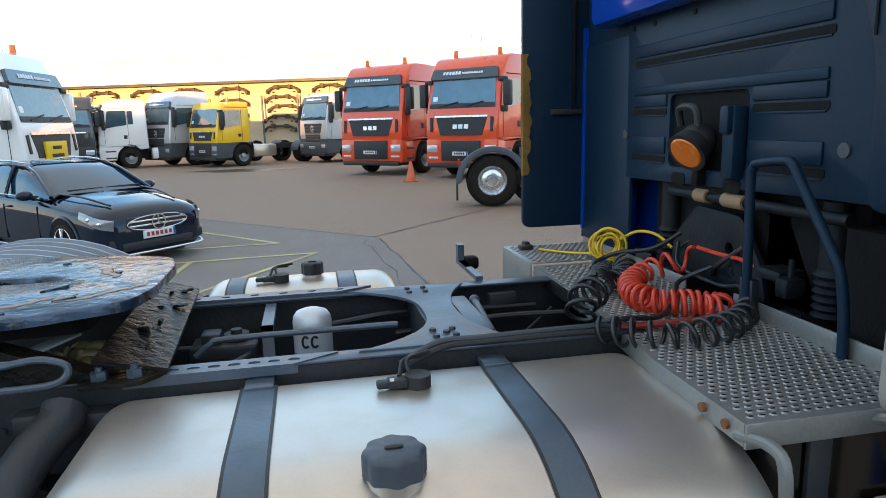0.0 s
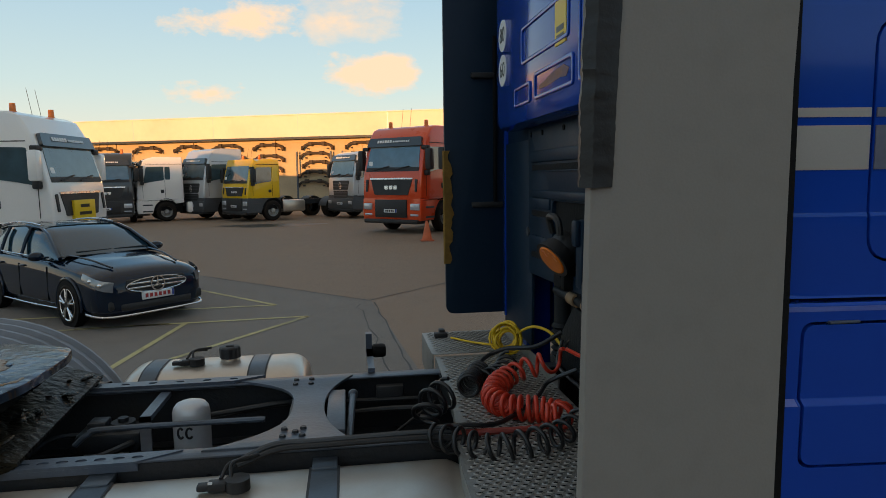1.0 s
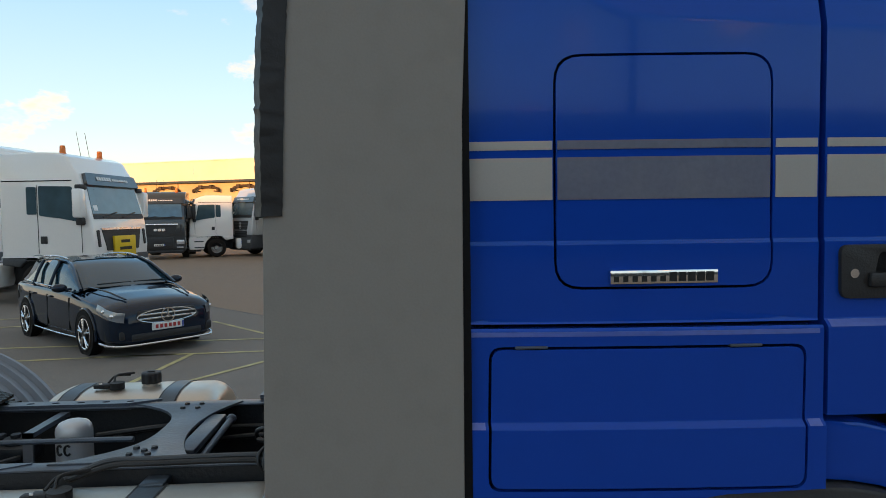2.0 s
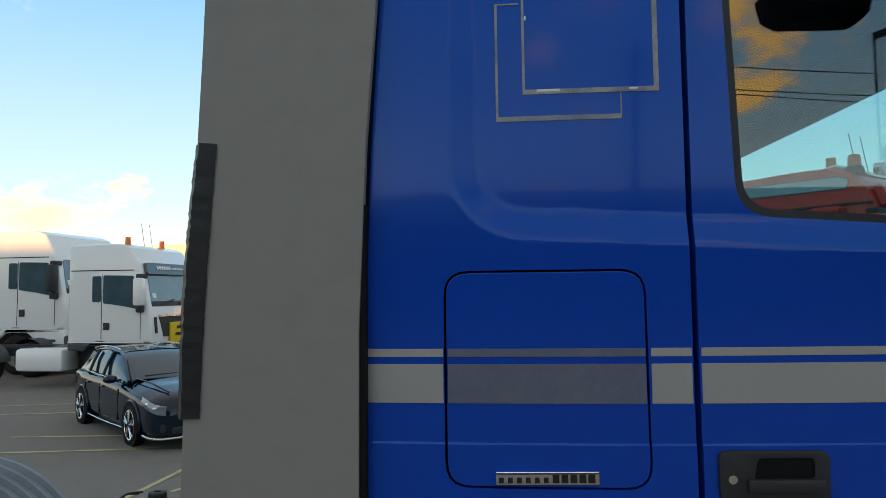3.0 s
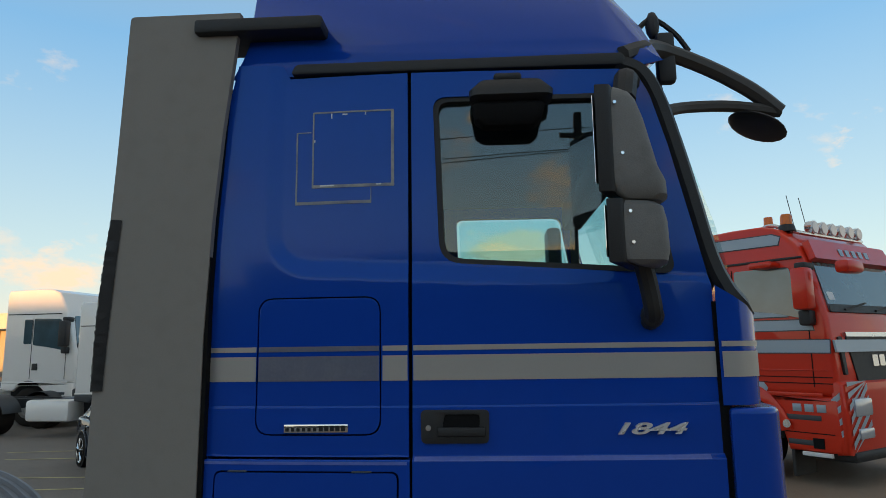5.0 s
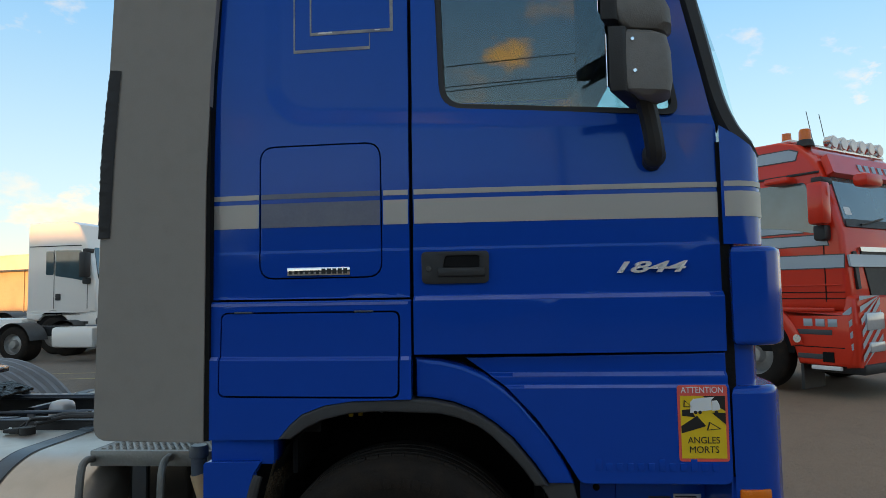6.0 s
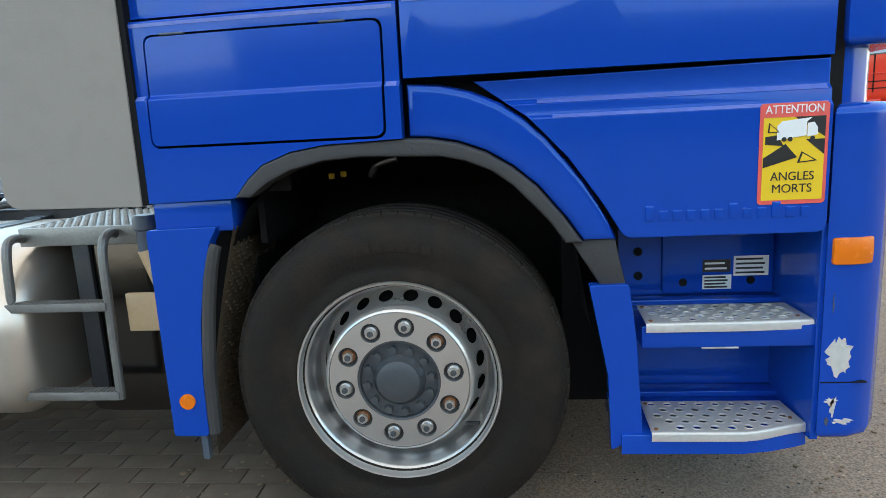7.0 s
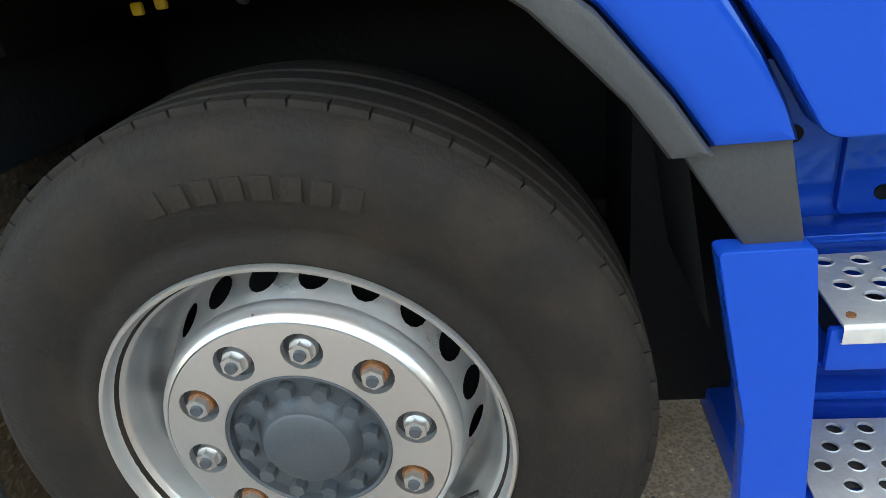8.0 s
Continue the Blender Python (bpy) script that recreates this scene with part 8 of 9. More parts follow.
    if chassis:
        for sy in (-0.42, 0.42):
            Q("frame_rail", boxes((-cab - chassis, -cab + 0.2, sy - 0.04, sy + 0.04, 0.72, 0.96)), CHASSIS_DARK)
        for sy in (-1, 1):
            Q("fuel_tank", boxes((-cab - 1.5, -cab - 0.15, min(sy * 0.55, sy * 1.2), max(sy * 0.55, sy * 1.2), 0.4, 0.98), bevel=0.1), TRUCK_WHITE if paint is TRUCK_WHITE else ALU)
            if rear:
                veh_wheel(e, -cab - chassis + 0.9, sy * 1.22, 0.5, w=0.55)
                bm = bmesh.new()
                rws = [[bm.verts.new((-cab - chassis + 0.9 + 0.6 * math.cos(a), yy, 0.5 + 0.6 * math.sin(a))) for a in [radians(10 + 160 * i / 14) for i in range(15)]] for yy in (sy * 0.6, sy * 1.25)]
                for i in range(14):
                    bm.faces.new((rws[0][i], rws[0][i + 1], rws[1][i + 1], rws[1][i]))
                Q("mudguard", bm, LOWER_GREY)
        Q("cross_deck", boxes((-cab - 0.9, -cab - 0.05, -0.6, 0.6, 0.96, 1.0), bevel=0.01), CHASSIS)
    # a tall cab carries its sill and windscreen higher
    if roof > 3.2:
        old = (0.0, 1.1, 1.66, 1.84, 2.66, 3.0, roof, roof + 1)
        tall = (0.0, 1.1, 1.1 + (sill - 1.1) * 0.757, sill, head, head + 0.26, roof, roof + 1)
        for o in e.children_recursive:
            if o.type == "MESH" and not o.parent.name.startswith("wheel"):
                for v in o.data.vertices:
                    k = max(i for i in range(7) if old[i] <= max(0.0, v.co.z))
                    v.co.z = tall[k] + (v.co.z - old[k]) / (old[k + 1] - old[k]) * (tall[k + 1] - tall[k])
    return e, Q


def plate_y(pts, y0, y1):
    return plate(pts, [], y0, y1)


lorry("truck", "orange-red tractor truck with dark visor on the yard", *RED1, TRUCK_RED, lower=TRUCK_RED)
lorry("truck", "orange-red tractor truck with dark visor on the yard", *RED2, TRUCK_RED)
lorry("truck", "small yellow flatbed truck with dark grey bumper", *YEL, TRUCK_YELLOW, 0.9, roof=3.0, cab=1.8, lower=LOWER_GREY, visor=False, chassis=4.2, beacons=True)
lorry("truck", "silver high-roof truck with dark grille", *ARO, TRUCK_SILVER, 0.9, roof=3.6, make="b", lower=LOWER_GREY, upper=TRUCK_SILVER, beacons=False)
lorry("truck", "white sleeper truck facing along the wall", *WHI2, TRUCK_WHITE, 0.87, roof=3.3, beacons=False)
lorry("truck", "black tractor truck with white visor bars", *DRK, TRUCK_BLACK, 0.88, roof=3.45, beacons=True)
lorry("truck", "silver truck with dark grille by the wall", *MER2, TRUCK_SILVER, 0.92, roof=3.3, make="b", lower=LOWER_GREY, beacons=False)
lorry("truck", "white tractor truck with yellow notice board", *WPL, TRUCK_WHITE, 0.9, roof=3.6, cab=2.3, lower=LOWER_GREY, mirrors=TRUCK_WHITE, sign=True, plate=False)
lorry("truck", "white high-roof truck behind another truck", *ACT, TRUCK_WHITE, 1.06, roof=3.6, make="b", beacons=False, visor=False)

# the red recovery-striped truck close by
red, Q = lorry("truck", "red truck with silver stripes and chevrons", *RRED, TRUCK_RED2, 1.08, roof=3.5, visor=False, mirrors=TRUCK_RED2, beacons=True, sill=2.24, head=2.93)
o = -1.2225
SEAM_GREY = mat("stripe_outline", (0.06, 0.05, 0.055), 0.5, 0.0, 0.1, 40.0, 0.0)
for pts in ([(-2.2, 3.22), (-0.62, 3.19), (-0.58, 3.29), (-0.7, 3.34), (-2.2, 3.37)], [(-2.2, 2.2), (-0.56, 2.19), (-0.68, 2.31), (-2.2, 2.36)], [(-2.2, 2.01), (-0.24, 2.0), (-0.27, 2.13), (-2.2, 2.16)], [(-2.2, 1.71), (-0.06, 1.7), (-0.05, 1.86), (-2.2, 1.89)]):
    c = Vector((sum(p[0] for p in pts) / len(pts), sum(p[1] for p in pts) / len(pts)))
    Q("stripe_outline", plate([(p[0] + 0.012 * (1 if p[0] > c.x else -1), p[1] + 0.014 * (1 if p[1] > c.y else -1)) for p in pts], [], o - 0.004, o + 0.004), SEAM_GREY)
    Q("silver_stripe", plate(pts, [], o - 0.007, o + 0.002), SILVER_FILM)
Q("drip_rail", boxes((-2.2, -0.3, o - 0.02, o, 2.965, 2.995), bevel=0.006), BLACK)
Q("corner_stripe", slope_plate(-0.012, 1.70, -0.035, 1.86, 1.19, 1.19, 0.028, 0.0), SILVER_FILM)
for zz, x0, x1 in ((1.38, -2.2, -0.06), (1.30, -2.2, -0.06), (0.66, -0.75, -0.1)):
    Q("panel_seam", boxes((x0, x1, o - 0.004, o, zz - 0.006, zz + 0.006)), VOID)
Q("door_crease", boxes((-1.3, -0.1, o - 0.012, o, 1.465, 1.48), bevel=0.005), TRUCK_RED2)
Q("wheel_arch_flare", plate(arc(-1.42, 0.52, 0.80, 12, 168, 16) + list(reversed(arc(-1.42, 0.52, 0.64, 12, 168, 16))), [], o - 0.03, o + 0.02, bevel=0.012), TRUCK_RED2)
bm = bmesh.new()
rod(bm, (-0.70, o - 0.045, 0.76), (-0.70, o - 0.02, 0.76), 0.055, 18)
Q("round_marker", bm, CHROME_SOFT)
# red and silver warning chevrons round the front corner
Q("corner_cladding", profile_body([(-0.12, 0.4), (0.06, 0.42), (0.085, 0.8), (0.05, 1.3), (-0.05, 1.36), (-0.12, 1.36)], 1.215, 0.07), TRUCK_RED2)
for i in range(8):
    z = 0.34 + i * 0.155
    bm = bmesh.new()
    q = [(-1.17, z), (-0.66, z + 0.42), (-0.66, z + 0.50), (-1.17, z + 0.08)]
    q = [(y, min(1.33, max(0.44, zz))) for y, zz in q]
    if q[0][1] < q[3][1] or q[1][1] < q[2][1]:
        bm.faces.new([bm.verts.new((0.094 - 0.04 * max(0.0, zz - 0.85), y, zz)) for y, zz in q])
        Q("chevron", bm, SILVER_FILM)
    if 0.5 < z < 1.25:
        Q("side_chevron", plate([(0.0, z), (-0.11, z - 0.09), (-0.11, z - 0.01), (0.0, z + 0.08)], [], -1.222, -1.214), SILVER_FILM)
Q("side_headlight", boxes((-0.05, 0.108, -1.06, -0.6, 0.88, 1.12), bevel=0.04), HEADLIGHT)
Q("side_fog_lamp", boxes((-0.05, 0.108, -1.0, -0.62, 0.60, 0.74), bevel=0.03), HEADLIGHT)
Q("step_light", boxes((-0.53, -0.15, -1.25, -1.2, 0.37, 0.42), bevel=0.004), WHITE)
Q("step_recess", boxes((-0.38, -0.24, -1.238, -1.2, 0.47, 0.6)), VOID)
Q("handle_shell", plate([(-1.12, 1.16), (-0.98, 1.16), (-0.94, 1.22), (-1.0, 1.3), (-1.12, 1.3)], [], -1.23, -1.224), SILVER_FILM)
# red visor over the windscreen with pale bars
vis = Q("sun_visor", slope_plate(-0.262, 2.92, -0.38, 3.2, 1.12, 1.05, 0.1, 0.0), TRUCK_RED2)
for i in range(5):
    bm = slope_plate(-0.3, 3.0, -0.33, 3.1, 0.05, 0.05, 0.112, -0.1)
    bmesh.ops.translate(bm, verts=bm.verts, vec=(0, -0.36 + i * 0.18, 0))
    Q("visor_bar", bm, SILVER_FILM, vis)
bm = bmesh.new()
tube(bm, curve_pts([(-1.05, -1.0, 3.54), (-0.85, -0.98, 3.62), (-0.6, -0.9, 3.52), (-0.45, -0.7, 3.46), (-0.45, 0.7, 3.46), (-0.6, 0.9, 3.52), (-0.85, 0.98, 3.62), (-1.05, 1.0, 3.54)], 5), 0.03, 8)
bmesh.ops.translate(bm, verts=bm.verts, vec=(0, 0, -0.1))
bar = Q("light_bar", bm, CHROME_SOFT)
bm = bmesh.new()
lathe(bm, [(0.0, 3.66), (0.06, 3.65), (0.075, 3.62), (0.08, 3.50)], 20, "z", (-0.62, -0.95, 0))
Q("beacon", bm, BEACON, label="amber roof beacon")
bm = bmesh.new()
lathe(bm, [(0.08, 3.50), (0.1, 3.49), (0.12, 3.40), (0.0, 3.40)], 20, "z", (-0.62, -0.95, 0))
Q("beacon_base", bm, BLACK)
for i in range(6):
    bm = bmesh.new()
    rod(bm, (-0.5, -0.62 + i * 0.25, 3.46), (-0.40, -0.62 + i * 0.25, 3.46), 0.095, 18, 0.1)
    Q("spot_lamp", bm, CHROME_SOFT, bar)
    bm = bmesh.new()
    rod(bm, (-0.40, -0.62 + i * 0.25, 3.46), (-0.385, -0.62 + i * 0.25, 3.46), 0.09, 18, 0.08)
    Q("spot_glass", bm, HEADLIGHT, bar)
Q("kerb_mirror", boxes((-0.95, -0.62, -1.46, -1.18, 2.86, 2.95), bevel=0.03), TRUCK_RED2)
Q("front_mirror", boxes((0.05, 0.25, -1.15, -0.72, 2.72, 2.9), bevel=0.06), TRUCK_RED2)
for i in range(3):
    bm = boxes((-0.62 + i * 0.16, -0.5 + i * 0.16, -1.231, -1.224, 0.93, 1.03), bevel=0.004)
    Q("emblem_bar", bm, SILVER_FILM)
Q("mudflap", boxes((-0.7, -0.66, -1.2, -0.7, 0.08, 0.42)), BLACK)
Q("exhaust_stack", tube(bmesh.new(), curve_pts([(-2.5, 0.9, 1.0), (-2.5, 0.9, 3.2), (-2.5, 0.92, 3.5), (-2.6, 0.95, 3.62), (-2.75, 0.95, 3.66)], 5), 0.07, 12), CHROME_SOFT, label="bent chrome exhaust stack")

# dark tractor rear standing beyond the deck
rt = thing("trailer_chassis", "grey mudguard and rear wheel of parked tractor", "truck", pose(*RWHEEL))
Q = veh(rt)
veh_wheel(rt, 0, -0.05, 0.5, 0.5, 0.5, 0.56, CHROME_SOFT)
bm = bmesh.new()
rows_ = [[bm.verts.new((0.60 * math.cos(a) * 1.06, yy, 0.5 + 0.60 * math.sin(a))) for a in [radians(-8 + 190 * i / 18) for i in range(19)]] for yy in (-0.1, 0.0, 0.52)]
for A, B in zip(rows_, rows_[1:]):
    for i in range(18):
        bm.faces.new((A[i], A[i + 1], B[i + 1], B[i]))
FENDER = mat("fender_plastic", (0.07, 0.08, 0.095), 0.5, 0.0, 0.15, 30.0, 0.1, stains=0.5)
Q("mudguard_side", plate([(1.06 * x, z) for x, z in arc(0, 0.5, 0.66, -14, 186, 24)] + [(1.06 * x, z) for x, z in reversed(arc(0, 0.5, 0.545, -6, 180, 24))], [], -0.12, -0.07, bevel=0.012), FENDER)
Q("mudflap", boxes((-0.70, -0.66, -0.1, 0.4, 0.14, 0.5), bevel=0.01), BLACK)
o = Q("mudguard", bm, FENDER, label="grey plastic mudguard")
o.modifiers.new("thick", "SOLIDIFY").thickness = 0.03
Q("mudguard_skirt", plate([(0.55, 1.12), (0.66, 1.0), (0.66, 0.35), (0.55, 0.4)], [], -0.1, 0.4), CHASSIS)
Q("frame_rail", boxes((-0.2, 3.2, 0.5, 0.58, 0.72, 0.96)), CHASSIS_DARK)
Q("frame_rail", boxes((-0.2, 3.2, 1.3, 1.38, 0.72, 0.96)), CHASSIS_DARK)
Q("tail_lamp", boxes((-0.66, -0.63, -0.06, 0.1, 0.78, 0.92), bevel=0.01), mat("red_tail_lens", (0.5, 0.03, 0.02), 0.25, 0.0, 0.05, 60.0, 0.0))
Q("chassis_deck", boxes((0.6, 3.0, 0.0, 1.9, 0.96, 1.05), bevel=0.02), CHASSIS)

# traffic cone
cone = thing("traffic_cone", "faded orange traffic cone on the asphalt", "cone", pose(*CONE))
bm = bmesh.new()
lathe(bm, [(0.03, 0.56), (0.035, 0.57), (0.15, 0.04), (0.15, 0.03)], 20, "z")
part("cone_body", bm, mat("cone_orange", (0.65, 0.14, 0.05), 0.5, 0.0, 0.1, 30.0, 0.05, stains=0.4), cone)
part("cone_foot", boxes((-0.19, 0.19, -0.19, 0.19, 0.0, 0.035), bevel=0.01), mat("cone_foot", (0.45, 0.1, 0.04), 0.6, 0.0, 0.1, 30.0, 0.05), cone)


# ---- dark estate car ----
CAR_LAMP = mat("car_headlight", (0.2, 0.22, 0.24), 0.06, 0.5, 0.3, 14.0, 0.0, stains=0.6, stain_colour=(0.55, 0.57, 0.6))


def estate_car(m):
    e = thing("estate_car", "glossy black estate car parked in a bay", "car", m)
    Q = veh(e)
    # body outline along x: half width, sill, shoulder and crown heights
    AT = (-2.35, -2.3, -2.1, -1.6, 0.0, 0.6, 1.0, 1.6, 2.0, 2.1, 2.2, 2.3, 2.35)
    WIDE = (0.70, 0.78, 0.86, 0.895, 0.905, 0.905, 0.905, 0.9, 0.88, 0.862, 0.83, 0.75, 0.64)
    SILL = (0.30, 0.27, 0.22, 0.19, 0.18, 0.18, 0.18, 0.17, 0.165, 0.165, 0.17, 0.19, 0.25)
    SHOULDER = (0.92, 0.94, 0.95, 0.95, 0.93, 0.905, 0.88, 0.815, 0.755, 0.735, 0.71, 0.665, 0.60)
    CROWN = (0.97, 0.99, 1.0, 1.0, 1.0, 1.0, 0.99, 0.935, 0.872, 0.848, 0.815, 0.745, 0.655)

    def along(row, x):
        k = max(i for i in range(len(AT) - 1) if AT[i] <= x + 1e-9)
        return row[k] + (row[k + 1] - row[k]) * (x - AT[k]) / (AT[k + 1] - AT[k])

    bm = bmesh.new()
    rings = []
    for i in range(61):
        x = 2.35 - 4.7 * i / 60
        x = 2.35 - (2.35 - x) * (0.55 + 0.45 * i / 60)
        w, z0, zs, zc = (along(row, max(-2.35, x)) for row in (WIDE, SILL, SHOULDER, CROWN))
        h = zs - z0
        half = [(0.0, z0), (w * 0.82, z0), (w * 0.95, z0 + 0.05), (w * 0.985, z0 + 0.2 * h), (w, z0 + 0.42 * h), (w * 0.995, z0 + 0.7 * h), (w * 0.985, zs - 0.05), (w * 0.965, zs - 0.015), (w * 0.93, zs + 0.004), (w * 0.8, zs + (zc - zs) * 0.5), (w * 0.6, zs + (zc - zs) * 0.84), (w * 0.3, zc), (0.0, zc + 0.006)]
        ring = [(x, y, z) for y, z in half] + [(x, -y, z) for y, z in reversed(half[1:-1])]
        rings.append([bm.verts.new(p) for p in ring])
    for A, B in zip(rings, rings[1:]):
        n = len(A)
        for i in range(n):
            bm.faces.new((A[i], A[(i + 1) % n], B[(i + 1) % n], B[i]))
    bm.faces.new(rings[0]), bm.faces.new(rings[-1][::-1])
    Q("body", bm, CAR_BLACK, smooth=50)
    # glasshouse
    gh = [(0.98, 0.84, 0.74, 0.985), (0.35, 0.80, 0.66, 1.30), (0.0, 0.79, 0.62, 1.40), (-0.6, 0.79, 0.61, 1.435), (-1.4, 0.77, 0.59, 1.41), (-1.95, 0.74, 0.56, 1.35), (-2.22, 0.74, 0.6, 1.0)]
    bm = bmesh.new()
    rings = []
    for x, wb, wt, zt in gh:
        zb = 0.93
        pts = [(wb, zb), (wb * 0.6 + wt * 0.4, zb + (zt - zb) * 0.5), (wt, zt - 0.03), (wt * 0.8, zt), (0.0, zt + 0.012)]
        ring = [(x, y, z) for y, z in pts] + [(x, -y, z) for y, z in reversed(pts[:-1])]
        rings.append([bm.verts.new(p) for p in ring])
    for A, B in zip(rings, rings[1:]):
        for i in range(len(A) - 1):
            bm.faces.new((A[i], A[i + 1], B[i + 1], B[i]))
    Q("glasshouse", bm, CAR_GLASS, smooth=60, label="dark tinted glass")
    # roof skin and pillars over the glass
    bm = bmesh.new()
    rr = []
    for x, wb, wt, zt in gh[2:6]:
        rr.append([bm.verts.new((x, y, z + 0.006)) for y, z in ((wt + 0.006, zt - 0.035), (wt * 0.8, zt + 0.002), (0, zt + 0.014), (-wt * 0.8, zt + 0.002), (-wt - 0.006, zt - 0.035))])
    for A, B in zip(rr, rr[1:]):
        for i in range(4):
            bm.faces.new((A[i], A[i + 1], B[i + 1], B[i]))
    Q("roof", bm, CAR_BLACK, smooth=50)
    for sy in (-1, 1):
        bm = bmesh.new()
        tube(bm, [(0.98, sy * 0.80, 0.97), (0.35, sy * 0.675, 1.29), (0.0, sy * 0.63, 1.385), (-0.6, sy * 0.62, 1.415)], 0.028, 6)
        Q("windscreen_pillar", bm, CAR_BLACK)
        bm = bmesh.new()
        tube(bm, curve_pts([(-0.1, sy * 0.60, 1.43), (-0.6, sy * 0.6, 1.46), (-1.3, sy * 0.585, 1.44), (-1.8, sy * 0.57, 1.38)], 5), 0.016, 6)
        Q("roof_rail", bm, CHROME_SOFT)
        bm = bmesh.new()
        tube(bm, curve_pts([(0.75, sy * 0.855, 0.955), (0.0, sy * 0.86, 0.975), (-1.0, sy * 0.85, 0.99), (-1.9, sy * 0.78, 1.01)], 5), 0.010, 6)
        Q("window_trim", bm, CHROME_SOFT)
        for xx in (-0.35, -1.2):
            bm = bmesh.new()
            tube(bm, [(xx, sy * 0.845, 0.95), (xx - 0.02, sy * 0.74, 1.2), (xx - 0.03, sy * 0.64, 1.38)], 0.03, 6)
            Q("door_pillar", bm, CAR_BLACK)
        for xx in (0.72, -0.33, -1.25):
            Q("door_gap", boxes((xx - 0.003, xx + 0.003, min(sy * 0.88, sy * 0.9065), max(sy * 0.88, sy * 0.9065), 0.32, 0.84)), VOID)
        for xx in (-0.18, -1.08):
            Q("door_handle", boxes((xx - 0.1, xx + 0.1, min(sy * 0.89, sy * 0.925), max(sy * 0.89, sy * 0.925), 0.80, 0.83), bevel=0.008), CAR_BLACK)
        bm = bmesh.new()
        tube(bm, curve_pts([(1.02, sy * 0.905, 0.235), (0.0, sy * 0.912, 0.225), (-1.02, sy * 0.905, 0.235)], 4), 0.012, 6)
        Q("sill_trim", bm, CHROME_SOFT)
        for wx in (1.42, -1.42):
            bm = bmesh.new()
            tube(bm, [(wx + 0.385 * math.cos(a), sy * (along(WIDE, wx + 0.385 * math.cos(a)) + 0.004), 0.33 + 0.385 * math.sin(a)) for a in [radians(-12 + 204 * i / 18) for i in range(19)]], 0.024, 8)
            Q("arch_flare", bm, CAR_BLACK, smooth=60)
        bm = bmesh.new()
        tube(bm, curve_pts([(0.95, sy * 0.66, 1.002), (1.5, sy * 0.60, 0.966), (2.05, sy * 0.52, 0.868)], 5), 0.016, 6)
        Q("bonnet_crease", bm, CAR_BLACK, smooth=60)
        bm = bmesh.new()
        bmesh.ops.create_uvsphere(bm, u_segments=14, v_segments=8, radius=0.1, matrix=pose(0.62, sy * 1.0, 1.0) @ Matrix.Diagonal((0.8, 1.2, 0.7, 1)))
        box(bm, 0.58, 0.66, min(sy * 0.82, sy * 0.95), max(sy * 0.82, sy * 0.95), 0.95, 0.99, 0.01)
        Q("wing_mirror", bm, CAR_BLACK)
        # headlight
        bm = bmesh.new()
        rows_ = []
        for i in range(9):
            u = i / 8
            x = 2.335 - 0.50 * u
            w = along(WIDE, x)
            lo_, hi_ = 0.545 + 0.165 * u, 0.69 + 0.135 * u - 0.05 * max(0.0, u - 0.75)
            rows_.append([bm.verts.new((x + 0.006, sy * (w * (1.0 - 0.03 * k / 3) + 0.007 - 0.02 * (k in (0, 3)) * 0.3), lo_ + (hi_ - lo_) * k / 3)) for k in range(4)])
        for A, B in zip(rows_, rows_[1:]):
            for k in range(3):
                bm.faces.new((A[k], A[k + 1], B[k + 1], B[k]))
        hl = Q("headlight", bm, CAR_LAMP, label="clear headlight")
        bm = bmesh.new()
        for u in (0.25, 0.6):
            x = 2.335 - 0.50 * u
            bmesh.ops.create_uvsphere(bm, u_segments=12, v_segments=8, radius=0.034, matrix=Matrix.Translation((x + 0.004, sy * (along(WIDE, x) - 0.018), 0.612 + 0.16 * u)))
        Q("projector", bm, CHROME, hl)
        for wx in (1.42, -1.42):
            bm = bmesh.new()
            lathe(bm, [(0.36, sy * 0.80), (0.36, sy * 0.925), (0.33, sy * 0.928), (0.0, sy * 0.90)], 32, "y", (wx, 0, 0.33))
            Q("wheel_arch", bm, VOID)
            w = veh_wheel(e, wx, sy * 0.925, 0.33, 0.33, 0.22, 0.74, BLACK)
            for k in range(5):
                a = radians(72 * k + 18)
                for da in (-0.16, 0.16):
                    bm = bmesh.new()
                    tube(bm, [(0.05 * math.cos(a), sy * 0.012, 0.05 * math.sin(a)), (0.235 * math.cos(a + da), sy * 0.006, 0.235 * math.sin(a + da))], 0.018, 6)
                    part("spoke", bm, CHROME_SOFT, w)
            bm = bmesh.new()
            lathe(bm, [(0.245, sy * 0.004), (0.24, sy * 0.012), (0.225, sy * 0.004)], 32)
            part("rim_lip", bm, CHROME_SOFT, w)
        Q("air_intake", boxes((2.1, 2.335, min(sy * 0.5, sy * 0.74), max(sy * 0.5, sy * 0.78), 0.28, 0.42), bevel=0.03), BLACK)
    gr = Q("grille", plate(rounded([(-0.40, 0.50), (0.40, 0.50), (0.50, 0.60), (0.46, 0.70), (-0.46, 0.70), (-0.50, 0.60)], 0.03), [], 2.362, 2.2, axis="x", bevel=0.01), BLACK)
    for z in (0.572, 0.636):
        Q("grille_bar", boxes((2.356, 2.374, -0.46, 0.46, z - 0.014, z + 0.014), bevel=0.005), CHROME_SOFT, gr)
    bm = bmesh.new()
    lathe(bm, [(0.115, 2.372), (0.115, 2.39), (0.097, 2.39), (0.097, 2.372)], 28, "x", (0, 0, 0.605))
    for a in (90, 210, 330):
        rod(bm, (2.382, 0, 0.605), (2.382, 0.1 * math.cos(radians(a)), 0.605 + 0.1 * math.sin(radians(a))), 0.012, 6)
    Q("round_emblem", bm, CHROME, gr)
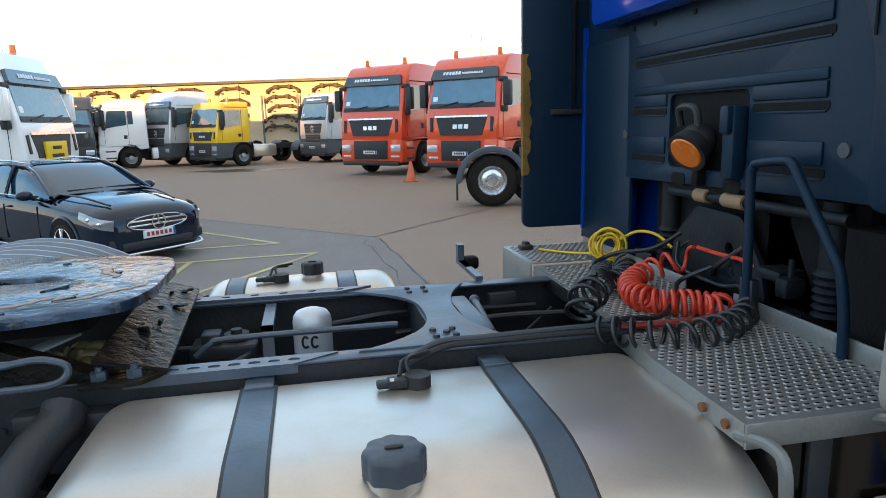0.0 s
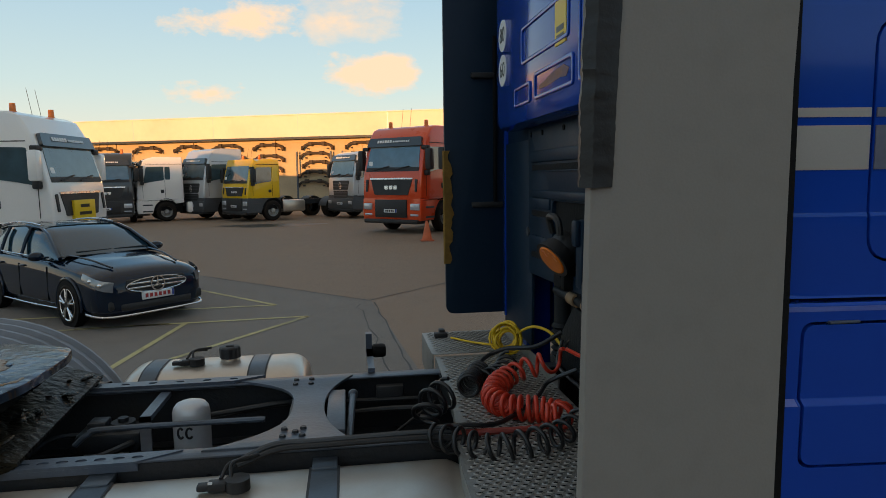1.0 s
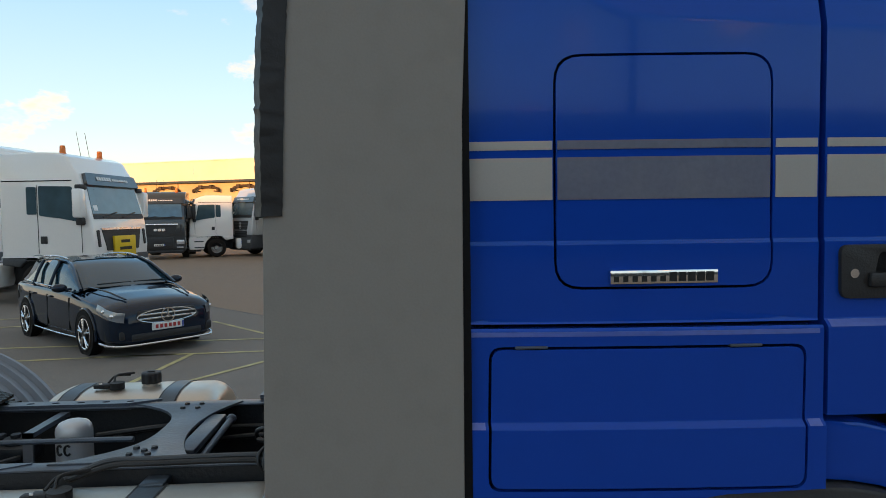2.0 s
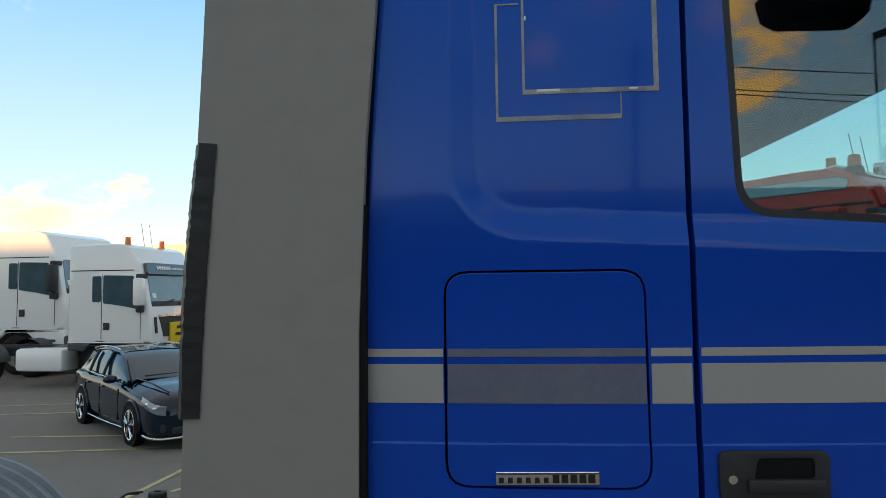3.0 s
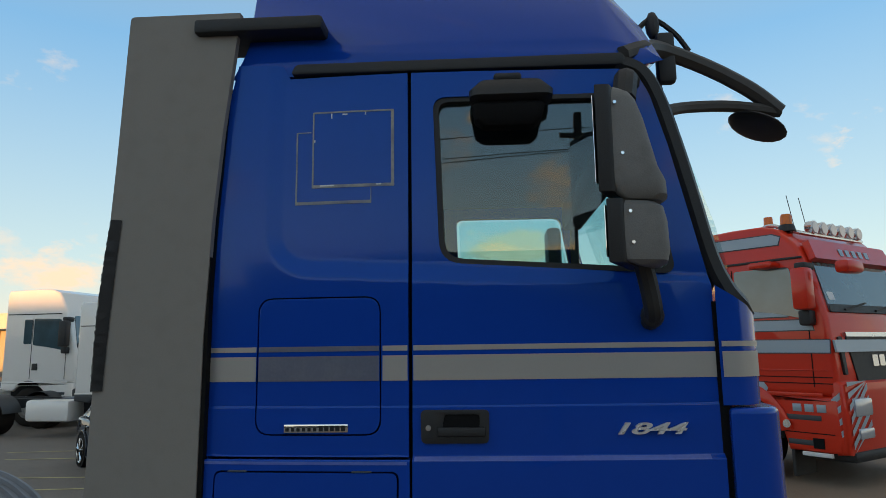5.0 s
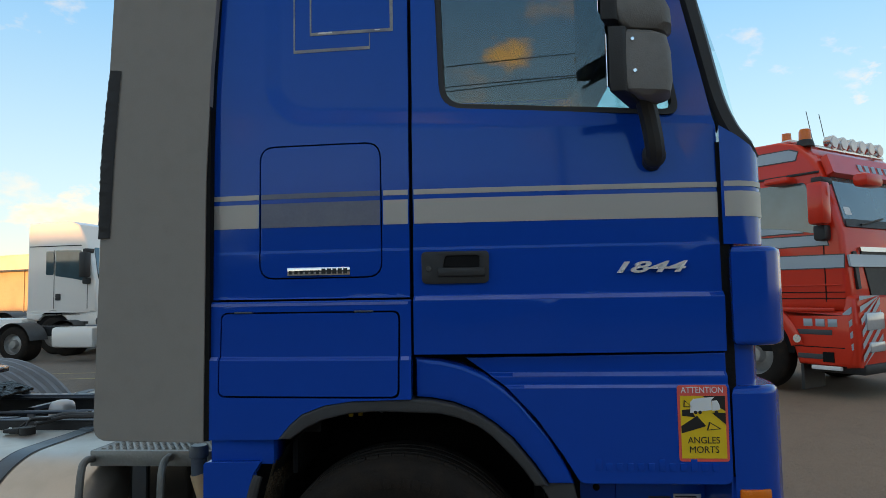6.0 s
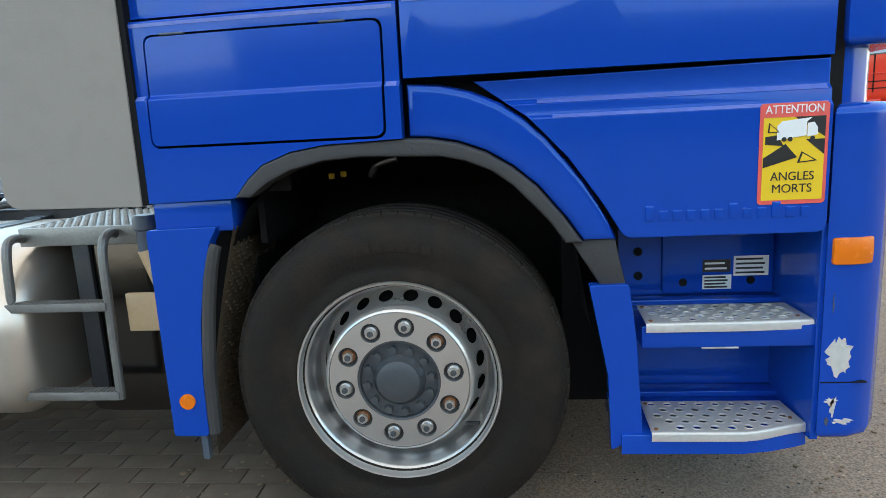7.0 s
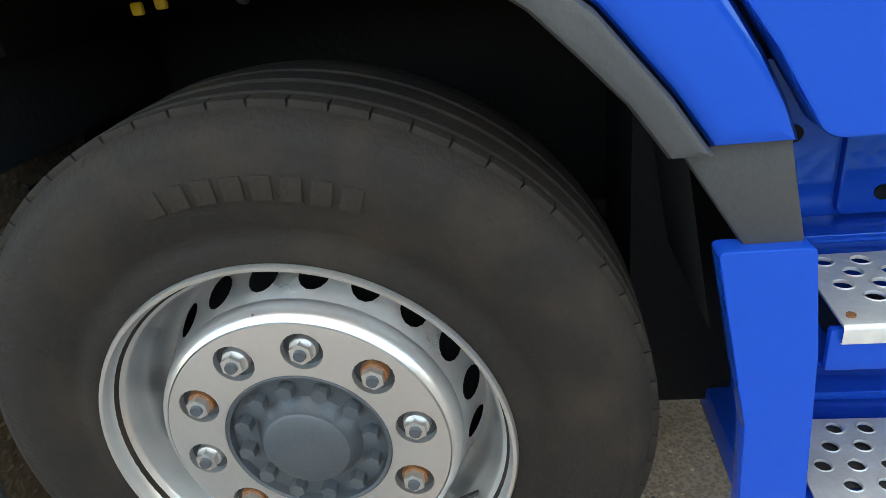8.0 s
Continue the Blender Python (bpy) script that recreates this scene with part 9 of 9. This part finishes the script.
    Q("lower_intake", boxes((2.1, 2.362, -0.58, 0.58, 0.25, 0.365), bevel=0.03), BLACK)
    bm = bmesh.new()
    tube(bm, curve_pts([(1.92, -0.89, 0.225), (2.15, -0.86, 0.205), (2.32, -0.74, 0.195), (2.39, -0.5, 0.195), (2.405, 0.0, 0.195), (2.39, 0.5, 0.195), (2.32, 0.74, 0.195), (2.15, 0.86, 0.205), (1.92, 0.89, 0.225)], 5), 0.017, 6)
    Q("front_splitter", bm, CHROME_SOFT)
    bm = bmesh.new()
    tube(bm, [(2.371, 0.485 * math.cos(a), 0.60 + 0.105 * math.sin(a)) for a in [2 * math.pi * i / 24 for i in range(24)]], 0.008, 6, True)
    Q("grille_surround", bm, CHROME_SOFT, gr)
    pl = Q("number_plate", boxes((2.36, 2.385, -0.26, 0.26, 0.385, 0.495), bevel=0.004), PLATE_W)
    Q("plate_band", boxes((2.384, 2.388, 0.225, 0.255, 0.39, 0.49)), BLUE_SIGN, pl)
    for i in range(6):
        Q("plate_bar", boxes((2.384, 2.388, -0.21 + i * 0.072, -0.165 + i * 0.072, 0.412, 0.47)), PLATE_RED, pl)
    Q("bonnet_gap", boxes((0.95, 1.02, -0.76, 0.76, 0.985, 0.992)), VOID)
    for sy in (-0.5, 0.1):
        Q("wiper", boxes((0.86, 0.9, sy, sy + 0.55, 1.03, 1.045)), BLACK)
    Q("windscreen_label", boxes((0.55, 0.57, -0.68, -0.6, 1.06, 1.14)), mat("green_label", (0.1, 0.4, 0.15), 0.5))
    return e


estate_car(pose(*CARPOS) @ Matrix.Diagonal(CARS))

# ---- loose grit and dead leaf bits round the front wheel ----
bm = bmesh.new()
rg = random.Random(77)
for i in range(1100):
    x, y = rg.uniform(-0.9, 2.0), rg.uniform(-0.9, 0.9)
    k = rg.uniform(0.002, 0.007) * (1.6 if i % 9 == 0 else 1.0)
    bmesh.ops.create_icosphere(bm, subdivisions=1, radius=1.0, matrix=Matrix.Translation((x, y, 0.002 + (0.014 if x < 0.15 and -0.8 < y else 0.0) + k * 0.3)) @ Matrix.Rotation(rg.uniform(0, 6.28), 4, "Z") @ Matrix.Diagonal((k * rg.uniform(0.8, 2.0), k, k * 0.5, 1)))
GRIT = mat("brown_grit", (0.2, 0.13, 0.075), 0.85, 0.0, 0.5, 20.0, 0.2, stains=0.8, stain_colour=(0.24, 0.19, 0.14))
tagged(part("grit", bm, GRIT), "brown grit and dead leaf bits on asphalt", "grit", kind="stuff")

# ---- setts under the truck, laid one by one ----
pv = thing("sett_paving", "worn grey concrete setts under the truck", "pavement", kind="structure")
PAVER = mat("concrete_sett", (0.12, 0.09, 0.066), 0.8, 0.0, 0.25, 30.0, 0.3, stains=0.85, stain_colour=(0.045, 0.034, 0.026), each=0.1)
bm = boxes((-0.1015, 0.1015, -0.0495, 0.0495, 0.0, 0.012), bevel=0.003)
sett = part("sett", bm, PAVER, pv)
sett.matrix_basis = pose(-2.0, -0.6, 0.004)
rg = random.Random(21)
for r in range(19):
    for c in range(11):
        if r or c:
            again(sett, pose(-2.2 + c * 0.207 + (0.1 if r % 2 else 0), -0.75 + r * 0.103, 0.004 + rg.uniform(-0.0012, 0.0012), rg.uniform(-0.4, 0.4), rg.uniform(-0.3, 0.3), rg.uniform(-0.5, 0.5)))
